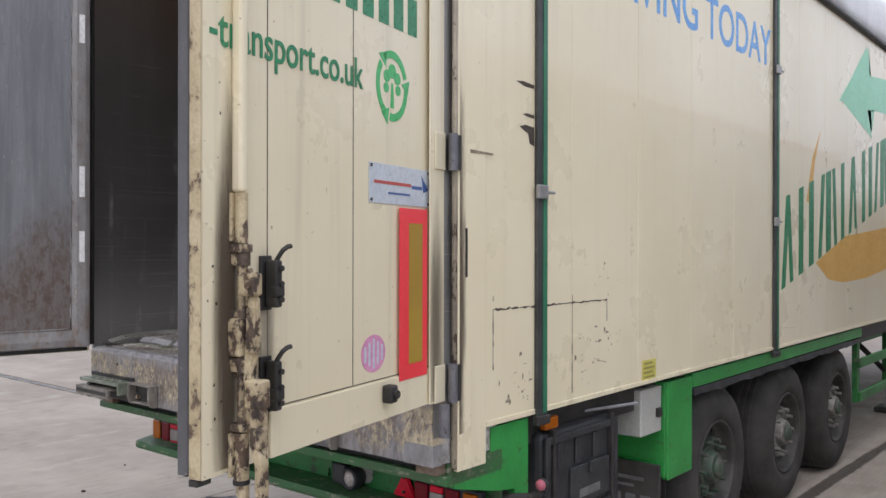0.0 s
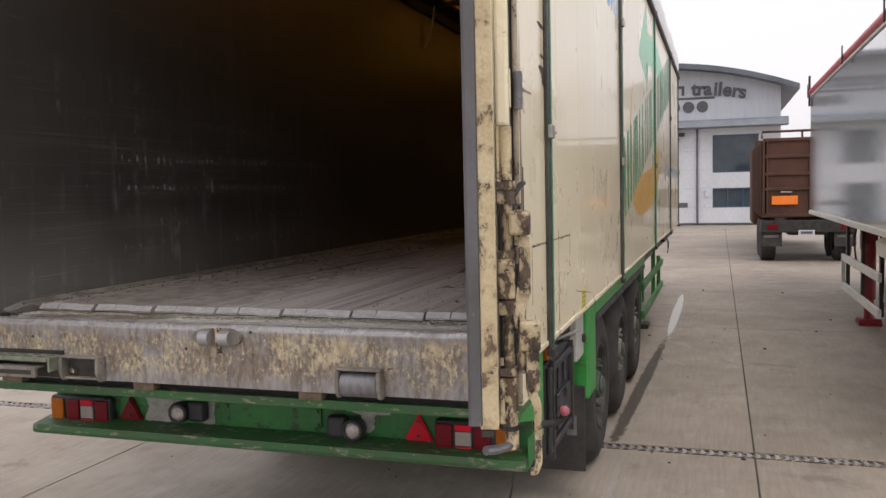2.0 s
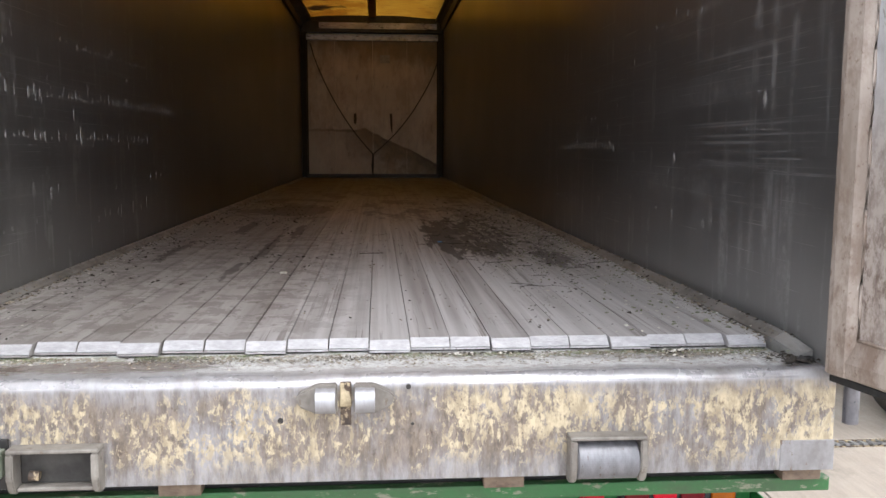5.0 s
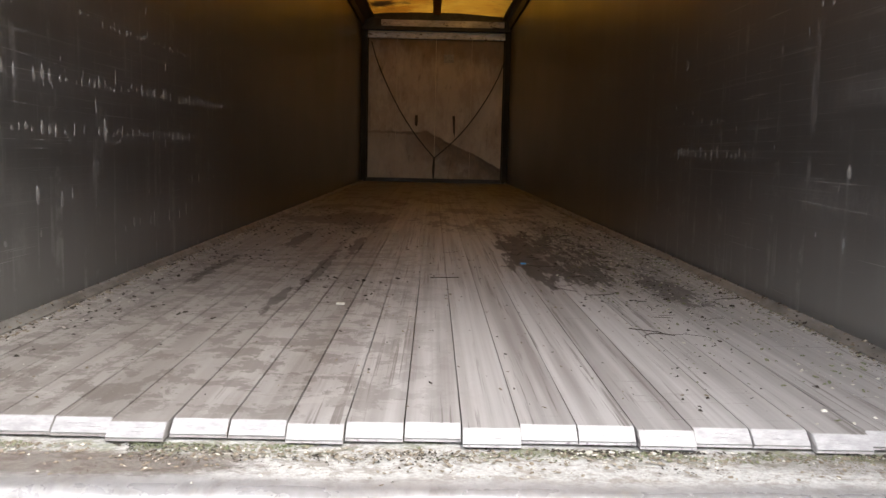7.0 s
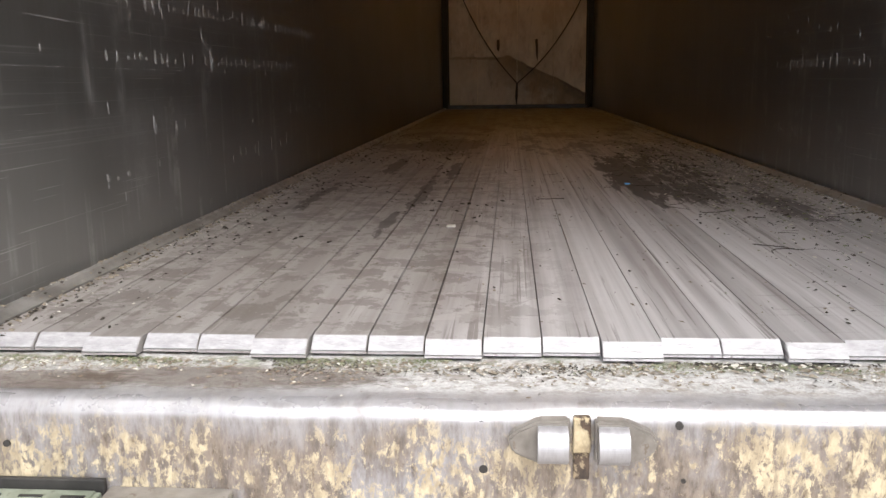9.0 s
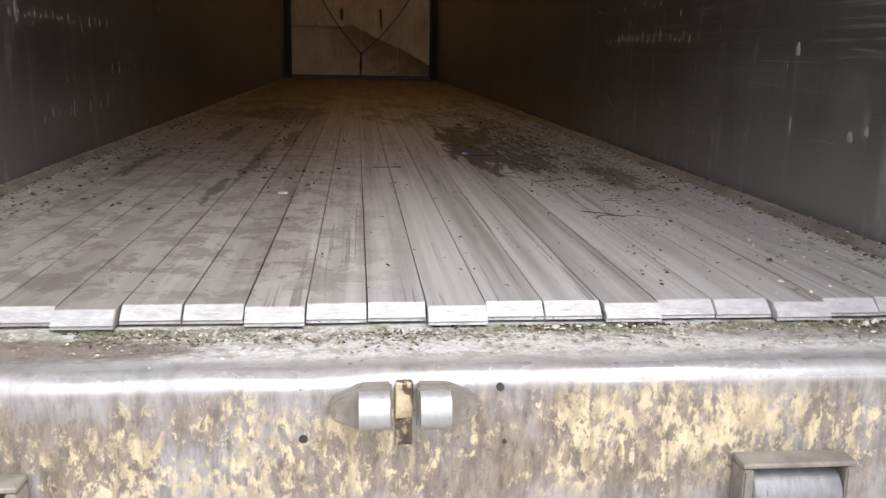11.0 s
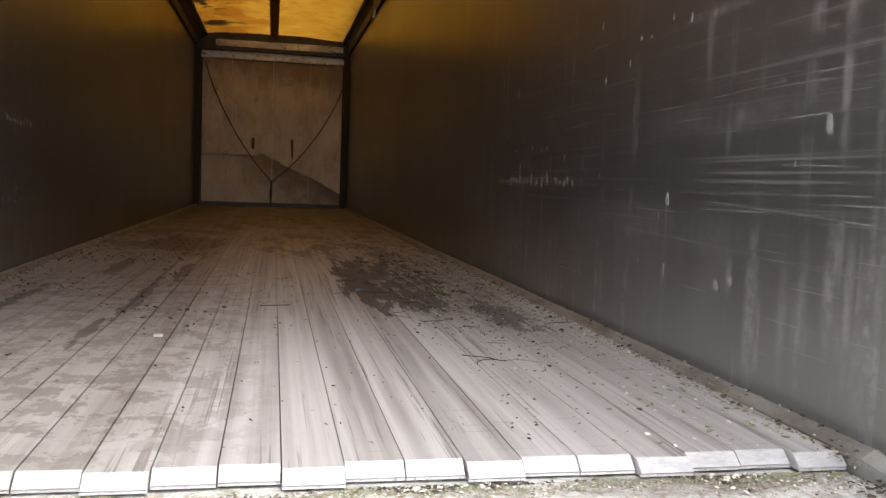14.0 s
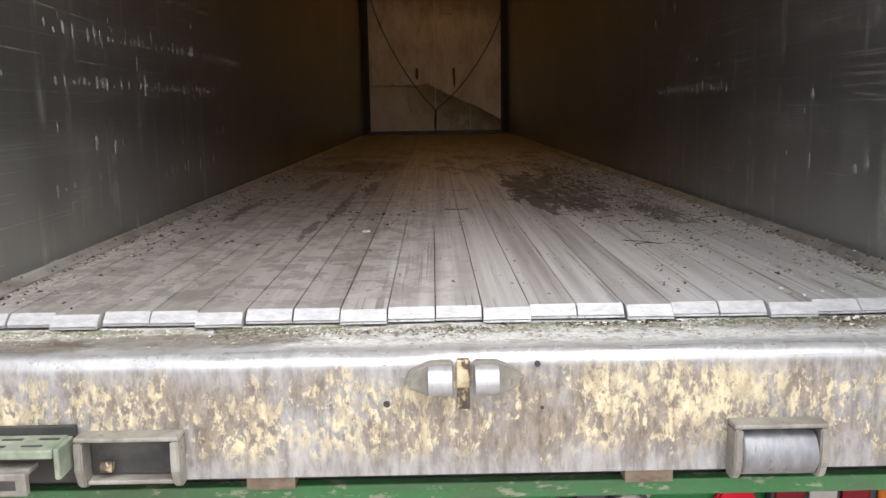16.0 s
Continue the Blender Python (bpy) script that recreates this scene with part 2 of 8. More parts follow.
def slat_material():
    m, nt, p = material("slat_aluminium")
    n = Nodes(nt)
    line = n.noise(30, (1, 0.012, 1), 3.0, 0.6)
    col = n.mix(n.step(line, 0.30, 0.70), (0.335, 0.325, 0.322), (0.490, 0.484, 0.486))
    # thin dark drag lines, in groups
    drag = n.step(n.noise(95, (1, 0.014, 1), 3.0, 0.62, (3, 0, 0)), 0.56, 0.64)
    drag = n.math("MULTIPLY", drag, n.step(n.noise(4.5, (1.5, 0.22, 1), 4.0, 0.6, (1, 6, 0)), 0.41, 0.55, 0, 0.72))
    col = n.mix(drag, col, (0.13, 0.113, 0.107))
    # broad soft bands of tarnish along the slats
    tarnish = n.math("MULTIPLY", n.step(n.noise(13, (1, 0.035, 1), 3.0, 0.55, (6, 2, 0)), 0.50, 0.66), n.step(n.noise(2.2, (1, 0.5, 1), 3.0, 0.6, (3, 8, 0)), 0.36, 0.58, 0.1, 0.5))
    col = n.mix(tarnish, col, (0.19, 0.168, 0.165))
    # brown film, heavier on one side and away from the middle
    across = n.math("ADD", n.axis(0), n.math("MULTIPLY", n.math("SUBTRACT", n.noise(2.6, (1.6, 0.5, 1), 6.0, 0.68, (9, 2, 0)), 0.5), 1.0))
    film_l = n.step(across, 0.06, -0.5, 0, 0.56)
    film_r = n.step(across, 0.28, 0.95, 0, 0.16)
    col = n.mix(n.math("MAXIMUM", film_l, film_r), col, (0.215, 0.190, 0.168))
    # smears across the slats, with ragged ends
    smear = n.noise(10.0, (1.0, 0.8, 1), 9.0, 0.74, (1, 3, 0), 0.2)
    where = n.math("MULTIPLY", n.step(n.axis(0), 0.15, -0.30), n.math("MULTIPLY", n.step(n.axis(1), 0.18, 0.42), n.step(n.axis(1), 4.2, 2.6)))
    smear = n.math("MULTIPLY", n.step(smear, 0.50, 0.525, 0, 0.62), where)
    col = n.mix(smear, col, (0.125, 0.108, 0.094))
    wiped = n.math("MULTIPLY", n.step(n.noise(8.5, (0.6, 1.4, 1), 7.0, 0.7, (7, 5, 0), 0.2), 0.575, 0.605, 0, 0.5), where)
    col = n.mix(wiped, col, (0.40, 0.385, 0.37))
    cross = n.step(n.noise(9, (0.28, 5.0, 1), 6.0, 0.7, (1, 3, 0)), 0.64, 0.67, 0, 0.42)
    col = n.mix(cross, col, (0.13, 0.112, 0.10))
    scrape = n.step(n.noise(30, (0.10, 2.4, 1), 3.0, 0.6, (4, 3, 0)), 0.665, 0.69, 0, 0.55)
    scrape = n.math("MULTIPLY", scrape, n.step(n.noise(1.7, (1, 1, 1), 3.0, shift=(2, 7, 0)), 0.45, 0.6))
    col = n.mix(scrape, col, (0.10, 0.088, 0.078))
    # fine pale dust specks
    pale_fac = n.step(n.noise(150, (1, 0.7, 1), 2.0), 0.68, 0.73, 0, 0.35)
    col = n.mix(pale_fac, col, (0.50, 0.48, 0.45))
    # damp halo with flecks, then the wet patch itself with a sharp ragged edge
    halo = n.math("ADD", n.spot((0.80, 3.3, 1.39), (0.42, 1.9, 0.6)), n.math("MULTIPLY", n.noise(5, (1.8, 0.6, 1), 7.0, 0.74, (2, 2, 0)), 1.3))
    col = n.mix(n.math("MULTIPLY", n.step(halo, 1.60, 1.40, 0, 0.5), n.step(n.noise(24, (1.0, 0.6, 1), 7.0, 0.78, (6, 2, 0)), 0.42, 0.56)), col, (0.105, 0.088, 0.074))
    edge = n.math("ADD", n.spot((0.60, 3.15, 1.39), (0.27, 1.08, 0.6)), n.math("MULTIPLY", n.math("SUBTRACT", n.noise(5.0, (2.4, 0.40, 1), 6.0, 0.66), 0.5), 2.8))
    wet = n.math("MULTIPLY", n.step(edge, 1.00, 0.93), n.step(n.axis(0), 0.335, 0.355))
    edge2 = n.math("ADD", n.spot((-0.62, 5.2, 1.39), (0.42, 0.85, 0.6)), n.math("MULTIPLY", n.noise(4.5, (1.8, 0.6, 1), 7.0, 0.72, (7, 0, 0)), 1.6))
    wet = n.math("MAXIMUM", wet, n.step(edge2, 1.60, 1.52, 0, 0.7))
    # dry streaks left standing inside the wet patch
    dry = n.step(n.noise(17, (1.5, 0.20, 1), 6.0, 0.72, (4, 4, 0)), 0.535, 0.565, 0, 0.8)
    dry = n.math("MULTIPLY", dry, n.step(n.axis(0), 0.46, 0.62))
    wet = n.math("MULTIPLY", wet, n.math("SUBTRACT", 1.0, dry))
    # sludge dried along the joints
    for cx, cy, sx, sy in ((-0.545, 1.62, 0.022, 0.26), (-0.50, 2.45, 0.035, 0.55), (-0.95, 2.35, 0.035, 0.42), (-0.42, 3.35, 0.03, 0.5), (-0.78, 3.6, 0.05, 0.5), (0.93, 2.0, 0.09, 0.35)):
        trail = n.math("ADD", n.spot((cx, cy, 1.39), (sx, sy, 0.6)), n.math("MULTIPLY", n.math("SUBTRACT", n.noise(13, (1.6, 0.5, 1), 5.0, 0.68, (cx, cy, 0)), 0.5), 3.2))
        wet = n.math("MAXIMUM", wet, n.step(trail, 1.05, 0.85, 0, 0.8))
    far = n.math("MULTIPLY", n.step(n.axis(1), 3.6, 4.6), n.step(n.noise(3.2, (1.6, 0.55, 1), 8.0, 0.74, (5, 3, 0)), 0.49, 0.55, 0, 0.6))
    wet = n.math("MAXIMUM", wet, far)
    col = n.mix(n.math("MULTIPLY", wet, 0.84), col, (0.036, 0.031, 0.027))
    # smoothly darker brown from mid-length to the far end
    tint = n.step(n.axis(1), 4.6, 9.0, 0, 0.72)
    col = n.mix(tint, col, (0.15, 0.128, 0.108))
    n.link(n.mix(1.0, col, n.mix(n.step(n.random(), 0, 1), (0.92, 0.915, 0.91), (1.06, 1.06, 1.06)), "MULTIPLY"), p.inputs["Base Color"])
    p.inputs["Metallic"].default_value = 0.2
    n.link(n.math("MAXIMUM", n.step(wet, 0, 1, 0.5, 0.6), n.step(line, 0.3, 0.7, 0.26, 0.5)), p.inputs["Roughness"])
    n.bump(p, line, 0.2, 0.003)
    return m


def liner_material():
    m, nt, p = material("liner_aluminium")
    n = Nodes(nt)
    broad = n.noise(0.7, (1, 0.6, 1.4), 3.0)
    col = n.mix(n.step(broad, 0.25, 0.75), (0.192, 0.187, 0.178), (0.245, 0.240, 0.230))
    run = n.step(n.noise(3.0, (1, 2.2, 0.16), 5.0, 0.65, (2, 8, 1)), 0.46, 0.70)
    col = n.mix(n.math("MULTIPLY", run, 0.25), col, (0.31, 0.305, 0.30))
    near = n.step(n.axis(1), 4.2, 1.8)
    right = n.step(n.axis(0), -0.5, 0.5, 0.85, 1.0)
    # paler near the opening, most on the right: sky reflection put into the colour
    opening_sheen = n.math("MULTIPLY", n.step(n.axis(1), 3.0, 0.2), n.step(n.axis(0), -0.5, 0.5, 0.35, 1.0))
    col = n.mix(n.math("MULTIPLY", opening_sheen, 0.38), col, (0.41, 0.41, 0.42))
    # paler, less metallic low on the walls: bounce off the floor painted in
    pale_fac = n.math("ADD", n.axis(2), n.math("MULTIPLY", n.math("SUBTRACT", n.noise(2.2, (1, 1.4, 0.8), 6.0, 0.7, (3, 4, 4)), 0.5), 0.5))
    pale_fac = n.math("MULTIPLY", n.step(pale_fac, 1.90, 1.45, 0, 0.6), n.step(n.axis(1), 4.5, 0.8, 0.1, 1.0))
    pale_fac = n.math("MULTIPLY", pale_fac, n.step(n.noise(60, (1, 1, 0.5), 3.0, 0.7), 0.3, 0.7, 0.8, 1.0))
    # faint upright runs
    runs = n.step(n.noise(9, (1, 1.6, 0.10), 3.0, 0.6, (5, 3, 5)), 0.52, 0.68)
    runs = n.math("MULTIPLY", runs, n.step(n.noise(7, (1, 1.0, 1.1), 5.0, 0.7, (2, 1, 8)), 0.42, 0.62))
    runs = n.math("MULTIPLY", n.math("MULTIPLY", runs, n.step(n.axis(1), 4.6, 3.2)), n.step(n.axis(2), 2.75, 2.35))
    # long shallow scratches in a band
    scratch = n.step(n.noise(40, (1, 0.012, 2.2), 5.0, 0.70), 0.545, 0.66)
    band = n.math("MULTIPLY", n.step(n.axis(2), 1.66, 1.80), n.step(n.axis(2), 2.50, 2.22))
    scratch = n.math("MULTIPLY", n.math("MULTIPLY", scratch, near), n.math("MULTIPLY", n.math("MULTIPLY", right, band), n.step(n.noise(1.8, (1, 0.5, 1.6), 2.0, shift=(4, 1, 2)), 0.30, 0.52)))
    fine = n.step(n.noise(75, (1, 0.016, 2.0), 3.0, 0.6, (8, 1, 3)), 0.645, 0.69)
    fine = n.math("MULTIPLY", n.math("MULTIPLY", fine, near), n.step(n.noise(2.6, (1, 0.6, 2.0), 2.0, shift=(1, 9, 2)), 0.44, 0.56))
    # soft pale columns and smudges where wet load has rubbed: x, y, z, half width, half height, strength
    rubs = None
    for cx, cy, cz, hy, hz, k in (
            (1.24, 0.725, 1.66, 0.030, 0.27, 0.95), (1.24, 0.72, 1.61, 0.035, 0.035, 0.8), (1.24, 0.415, 1.73, 0.024, 0.17, 0.7), (1.24, 0.35, 1.70, 0.018, 0.20, 0.6),
            (1.24, 0.51, 1.72, 0.02, 0.20, 0.45), (1.24, 0.255, 1.76, 0.02, 0.16, 0.55), (1.24, 0.585, 1.60, 0.02, 0.16, 0.5), (1.24, 0.30, 1.55, 0.03, 0.12, 0.4),
            (1.24, 0.83, 2.11, 0.040, 0.04, 0.6), (1.24, 0.45, 2.07, 0.018, 0.04, 0.9), (1.24, 0.84, 1.70, 0.02, 0.07, 0.55), (1.24, 1.23, 1.75, 0.022, 0.30, 0.35),
            (1.24, 1.0, 2.415, 0.30, 0.016, 0.45), (1.24, 3.0, 1.75, 0.06, 0.26, 0.35),
            (-1.24, 1.91, 1.975, 0.022, 0.065, 0.9), (-1.24, 1.38, 2.11, 0.024, 0.10, 0.5), (-1.24, 1.22, 2.11, 0.024, 0.12, 0.5), (-1.24, 1.12, 1.95, 0.03, 0.35, 0.4),
            (-1.24, 1.45, 2.27, 0.016, 0.04, 0.7), (-1.24, 1.94, 2.36, 0.02, 0.035, 0.6), (-1.24, 2.5, 1.62, 0.05, 0.09, 0.4), (-1.24, 2.45, 2.12, 0.10, 0.06, 0.45), (-1.24, 1.22, 1.60, 0.05, 0.10, 0.35),
            (-1.24, 1.7, 2.125, 0.9, 0.06, 0.22), (-1.24, 1.7, 1.955, 0.9, 0.06, 0.22), (-1.24, 1.8, 2.36, 0.8, 0.05, 0.2), (-1.24, 1.3, 1.76, 0.6, 0.07, 0.22), (-1.24, 2.6, 1.62, 0.5, 0.07, 0.2),
            (1.24, 2.5, 1.93, 0.7, 0.03, 0.2), (1.24, 1.0, 2.12, 0.8, 0.05, 0.28), (1.24, 1.3, 1.80, 0.8, 0.08, 0.28)):
        one = n.step(n.spot((cx, cy, cz), (0.6, hy, hz)), 1.4, 0.1, 0, k)
        rubs = one if rubs is None else n.math("MAXIMUM", rubs, one)
    rubs = n.math("MULTIPLY", rubs, n.step(n.noise(26, (1, 1.0, 0.7), 6.0, 0.75, (0, 1, 8)), 0.36, 0.64, 0.15, 1.0))
    marks = n.math("MAXIMUM", n.math("MAXIMUM", n.math("MULTIPLY", rubs, 0.5), n.math("MULTIPLY", runs, 0.34)), n.math("MAXIMUM", n.math("MULTIPLY", scratch, 0.27), n.math("MULTIPLY", fine, 0.42)))
    col = n.mix(pale_fac, col, (0.225, 0.218, 0.208))
    col = n.mix(marks, col, (0.60, 0.59, 0.58))
    n.link(col, p.inputs["Base Color"])
    n.link(n.math("MULTIPLY", n.math("SUBTRACT", 0.84, n.math("MULTIPLY", marks, 0.75)), n.math("SUBTRACT", 1.0, n.math("MULTIPLY", pale_fac, 0.8))), p.inputs["Metallic"])
    n.link(n.math("MAXIMUM", n.step(n.noise(1.2, (1, 0.4, 0.6), 2.0), 0.2, 0.8, 0.29, 0.37), n.math("MULTIPLY", marks, 0.62)), p.inputs["Roughness"])
    return m


def front_wall_material():
    m, nt, p = material("bulkhead_panel")
    n = Nodes(nt)
    col = n.mix(n.step(n.noise(2.2, (1, 1, 0.7)), 0.35, 0.65), (0.56, 0.49, 0.39), (0.66, 0.585, 0.47))
    wave = n.math("ADD", n.axis(2), n.math("MULTIPLY", n.math("SUBTRACT", n.noise(3.4, (1, 1, 1), 5.0), 0.5), 0.16))
    slope = n.math("MULTIPLY", n.math("MAXIMUM", n.math("ADD", n.axis(0), 0.15), 0.0), 0.47)
    ridge = n.math("ADD", slope, wave)
    stain = n.math("MULTIPLY", n.step(ridge, 2.275, 2.235), n.step(n.math("ADD", n.axis(0), n.math("MULTIPLY", n.noise(5, (1, 1, 1), 6.0, 0.7, (1, 7, 3)), 0.9)), -0.05, 0.42, 0.5, 1.0))
    blotch = n.step(n.noise(3.5, (1, 1, 0.8), 7.0, 0.7, (7, 1, 1)), 0.36, 0.62, 0.4, 0.95)
    col = n.mix(n.math("MULTIPLY", stain, blotch), col, (0.20, 0.165, 0.125))
    core = n.math("MULTIPLY", n.math("MULTIPLY", stain, n.step(ridge, 1.90, 2.16)), n.step(n.axis(0), -0.65, -0.15, 0.15, 0.75))
    col = n.mix(core, col, (0.105, 0.082, 0.060))
    hem = n.math("MULTIPLY", n.step(ridge, 2.20, 2.235), n.step(ridge, 2.275, 2.245, 0, 0.6))
    col = n.mix(hem, col, (0.085, 0.065, 0.048))
    # soft shading towards the top and right, put into the panel colour
    head = n.math("ADD", n.axis(2), n.math("MULTIPLY", n.noise(5, (1.2, 1, 0.5), 6.0, 0.7, (1, 1, 9)), 0.7))
    col = n.mix(n.step(n.math("ADD", head, n.math("MULTIPLY", n.axis(0), 0.16)), 3.55, 4.1, 0, 0.8), col, (0.13, 0.095, 0.065))
    tan = n.step(n.noise(2.6, (1, 1, 0.5), 7.0, 0.7, (3, 8, 2)), 0.42, 0.62, 0, 0.55)
    col = n.mix(tan, col, (0.36, 0.255, 0.16))
    drip = n.step(n.noise(6, (2.2, 1, 0.22), 6.0, 0.7, (4, 4, 4)), 0.56, 0.70, 0, 0.5)
    col = n.mix(drip, col, (0.26, 0.20, 0.15))
    pale = n.step(n.math("ADD", wave, n.math("MULTIPLY", n.axis(0), 0.5)), 1.9, 1.5)
    col = n.mix(n.math("MULTIPLY", pale, 0.45), col, (0.55, 0.48, 0.38))
    # scattered darker patches
    dark_patch = n.step(n.noise(4, (1.5, 1, 0.6), 7.0, 0.7, (5, 5, 5)), 0.56, 0.7, 0, 0.5)
    col = n.mix(dark_patch, col, (0.14, 0.11, 0.08))
    n.link(col, p.inputs["Base Color"])
    p.inputs["Roughness"].default_value = 0.6
    n.bump(p, n.noise(20), 0.1)
    return m


def door_liner_material(name, grey_a, grey_b, top, bottom, streaks):
    m, nt, p = material(name)
    n = Nodes(nt)
    streak = n.noise(4.0, (4, 4, 0.28), 6.0, 0.68)
    col = n.mix(n.step(streak, 0.34, 0.66), grey_a, grey_b)
    fine = n.noise(13, (2.6, 2.6, 0.55), 7.0, 0.70, (3, 3, 3))
    col = n.mix(n.step(fine, 0.52, 0.72, 0, 0.5 * streaks), col, (0.64, 0.63, 0.62))
    col = n.mix(n.step(fine, 0.45, 0.28, 0, 0.3 * streaks), col, (0.34, 0.29, 0.25))
    wavy = n.math("ADD", n.axis(2), n.math("MULTIPLY", n.math("SUBTRACT", n.noise(2.4, (2, 2, 0.8), 7.0, 0.72, (1, 2, 3)), 0.5), 0.9))
    # a film of dried mud, thicker low down and towards the hinges
    wavy = n.math("SUBTRACT", wavy, n.math("MULTIPLY", n.step(n.axis(1), -0.95, -0.05), 0.28))
    zone = n.step(wavy, top, bottom)
    col = n.mix(n.math("MULTIPLY", zone, 0.7), col, tuple(c * k for c, k in zip(grey_a, (1.02, 0.86, 0.72))))
    mottle = n.step(n.noise(23, (1.3, 1.3, 0.7), 9.0, 0.78, (6, 1, 2)), 0.43, 0.60)
    broad = n.step(n.noise(4.5, (1.2, 1.2, 0.8), 5.0, 0.65, (2, 5, 5)), 0.36, 0.62, 0.4, 0.95)
    brown = n.math("MULTIPLY", zone, n.math("ADD", n.math("MULTIPLY", n.math("MULTIPLY", mottle, broad), 0.85), 0.12))
    col = n.mix(brown, col, (0.125, 0.083, 0.061))
    patch = n.math("ADD", n.spot((1.288, -0.375, 1.632), (0.10, 0.062, 0.055)), n.math("MULTIPLY", n.noise(16, (1, 1, 1), 7.0, 0.72), 2.0))
    col = n.mix(n.step(patch, 2.0, 1.7, 0, 0.7), col, (0.095, 0.075, 0.06))
    speck = n.step(n.noise(44, (1, 1, 0.7), 4.0, 0.7), 0.635, 0.70, 0, 0.6)
    col = n.mix(speck, col, (0.16, 0.10, 0.07))
    pale = n.step(n.noise(38, (1.6, 1.6, 0.5), 3.0, 0.7, (8, 8, 8)), 0.70, 0.74, 0, 0.6)
    col = n.mix(pale, col, (0.66, 0.62, 0.57))
    n.link(col, p.inputs["Base Color"])
    p.inputs["Metallic"].default_value = 0.15
    n.link(n.step(brown, 0, 1, 0.42, 0.68), p.inputs["Roughness"])
    n.bump(p, fine, 0.2, 0.003)
    return m


def tarp_material():
    m, nt, p = material("orange_tarpaulin")
    n = Nodes(nt)
    weave = n.noise(4.5, (1.0, 1.3, 1), 7.0, 0.72)
    col = n.mix(n.step(weave, 0.3, 0.7), (0.128, 0.053, 0.004), (0.162, 0.083, 0.009))
    # damp red-brown staining, heavier along one side and towards the rear
    side = n.step(n.axis(0), 0.5, -1.0)
    back = n.step(n.axis(1), 8.6, 6.4, 0.25, 0.8)
    damp = n.noise(2.2, (1.0, 0.9, 1), 7.0, 0.72, (3, 1, 0), 0.1)
    damp = n.step(n.math("ADD", damp, n.math("MULTIPLY", n.math("MAXIMUM", side, back), 0.2)), 0.54, 0.74, 0, 0.75)
    col = n.mix(damp, col, (0.085, 0.024, 0.001))
    dash = n.noise(6.0, (0.8, 1.7, 1), 6.0, 0.72, (6, 1, 0))
    dash = n.step(n.math("ADD", dash, n.math("MULTIPLY", n.math("MAXIMUM", side, back), 0.09)), 0.60, 0.68, 0, 0.85)
    col = n.mix(dash, col, (0.022, 0.005, 0.001))
    blot = n.step(n.noise(2.6, (1.7, 0.85, 1), 4.0, 0.55, (2, 5, 0)), 0.60, 0.63)
    col = n.mix(n.math("MULTIPLY", blot, n.math("MAXIMUM", side, n.step(n.axis(1), 6.7, 6.2))), col, (0.008, 0.003, 0.001))
    for cx, cy, sx, sy in ((-0.90, 8.3, 0.19, 0.42), (-0.80, 9.4, 0.20, 0.36), (-0.36, 9.6, 0.17, 0.42), (0.44, 9.45, 0.11, 0.22), (0.06, 9.7, 0.10, 0.4), (-0.83, 12.05, 0.22, 0.34), (-0.95, 10.4, 0.10, 0.25)):
        one = n.math("ADD", n.spot((cx, cy, 4.15), (sx, sy, 1)), n.math("MULTIPLY", n.math("SUBTRACT", n.noise(6.5, (1, 1.1, 1), 5.0, 0.7, (cx, cy, 0)), 0.5), 2.4))
        col = n.mix(n.step(one, 0.95, 0.70), col, (0.010, 0.004, 0.001))
    tr = nt.nodes.new("ShaderNodeBsdfTranslucent")
    mx = nt.nodes.new("ShaderNodeMixShader")
    mx.inputs[0].default_value = 0.72
    n.link(col, tr.inputs["Color"])
    n.link(n.mix(0.5, col, (0.35, 0.28, 0.16)), p.inputs["Base Color"])
    p.inputs["Roughness"].default_value = 0.55
    out = nt.nodes["Material Output"]
    n.link(p.outputs[0], mx.inputs[1])
    n.link(tr.outputs[0], mx.inputs[2])
    n.link(mx.outputs[0], out.inputs["Surface"])
    n.bump(p, weave, 0.3, 0.02)
    return m


def webbing_material():
    """Brown webbing that lets a little light through."""
    m, nt, p = material("roof_webbing")
    n = Nodes(nt)
    col = n.mix(n.step(n.noise(18, (1, 0.4, 1)), 0.35, 0.65), (0.22, 0.15, 0.08), (0.34, 0.24, 0.13))
    tr = nt.nodes.new("ShaderNodeBsdfTranslucent")
    mx = nt.nodes.new("ShaderNodeMixShader")
    mx.inputs[0].default_value = 0.6
    n.link(col, tr.inputs["Color"])
    n.link(n.mix(0.7, col, (0.04, 0.035, 0.03)), p.inputs["Base Color"])
    p.inputs["Roughness"].default_value = 0.8
    n.link(p.outputs[0], mx.inputs[1])
    n.link(tr.outputs[0], mx.inputs[2])
    n.link(mx.outputs[0], nt.nodes["Material Output"].inputs["Surface"])
    return m


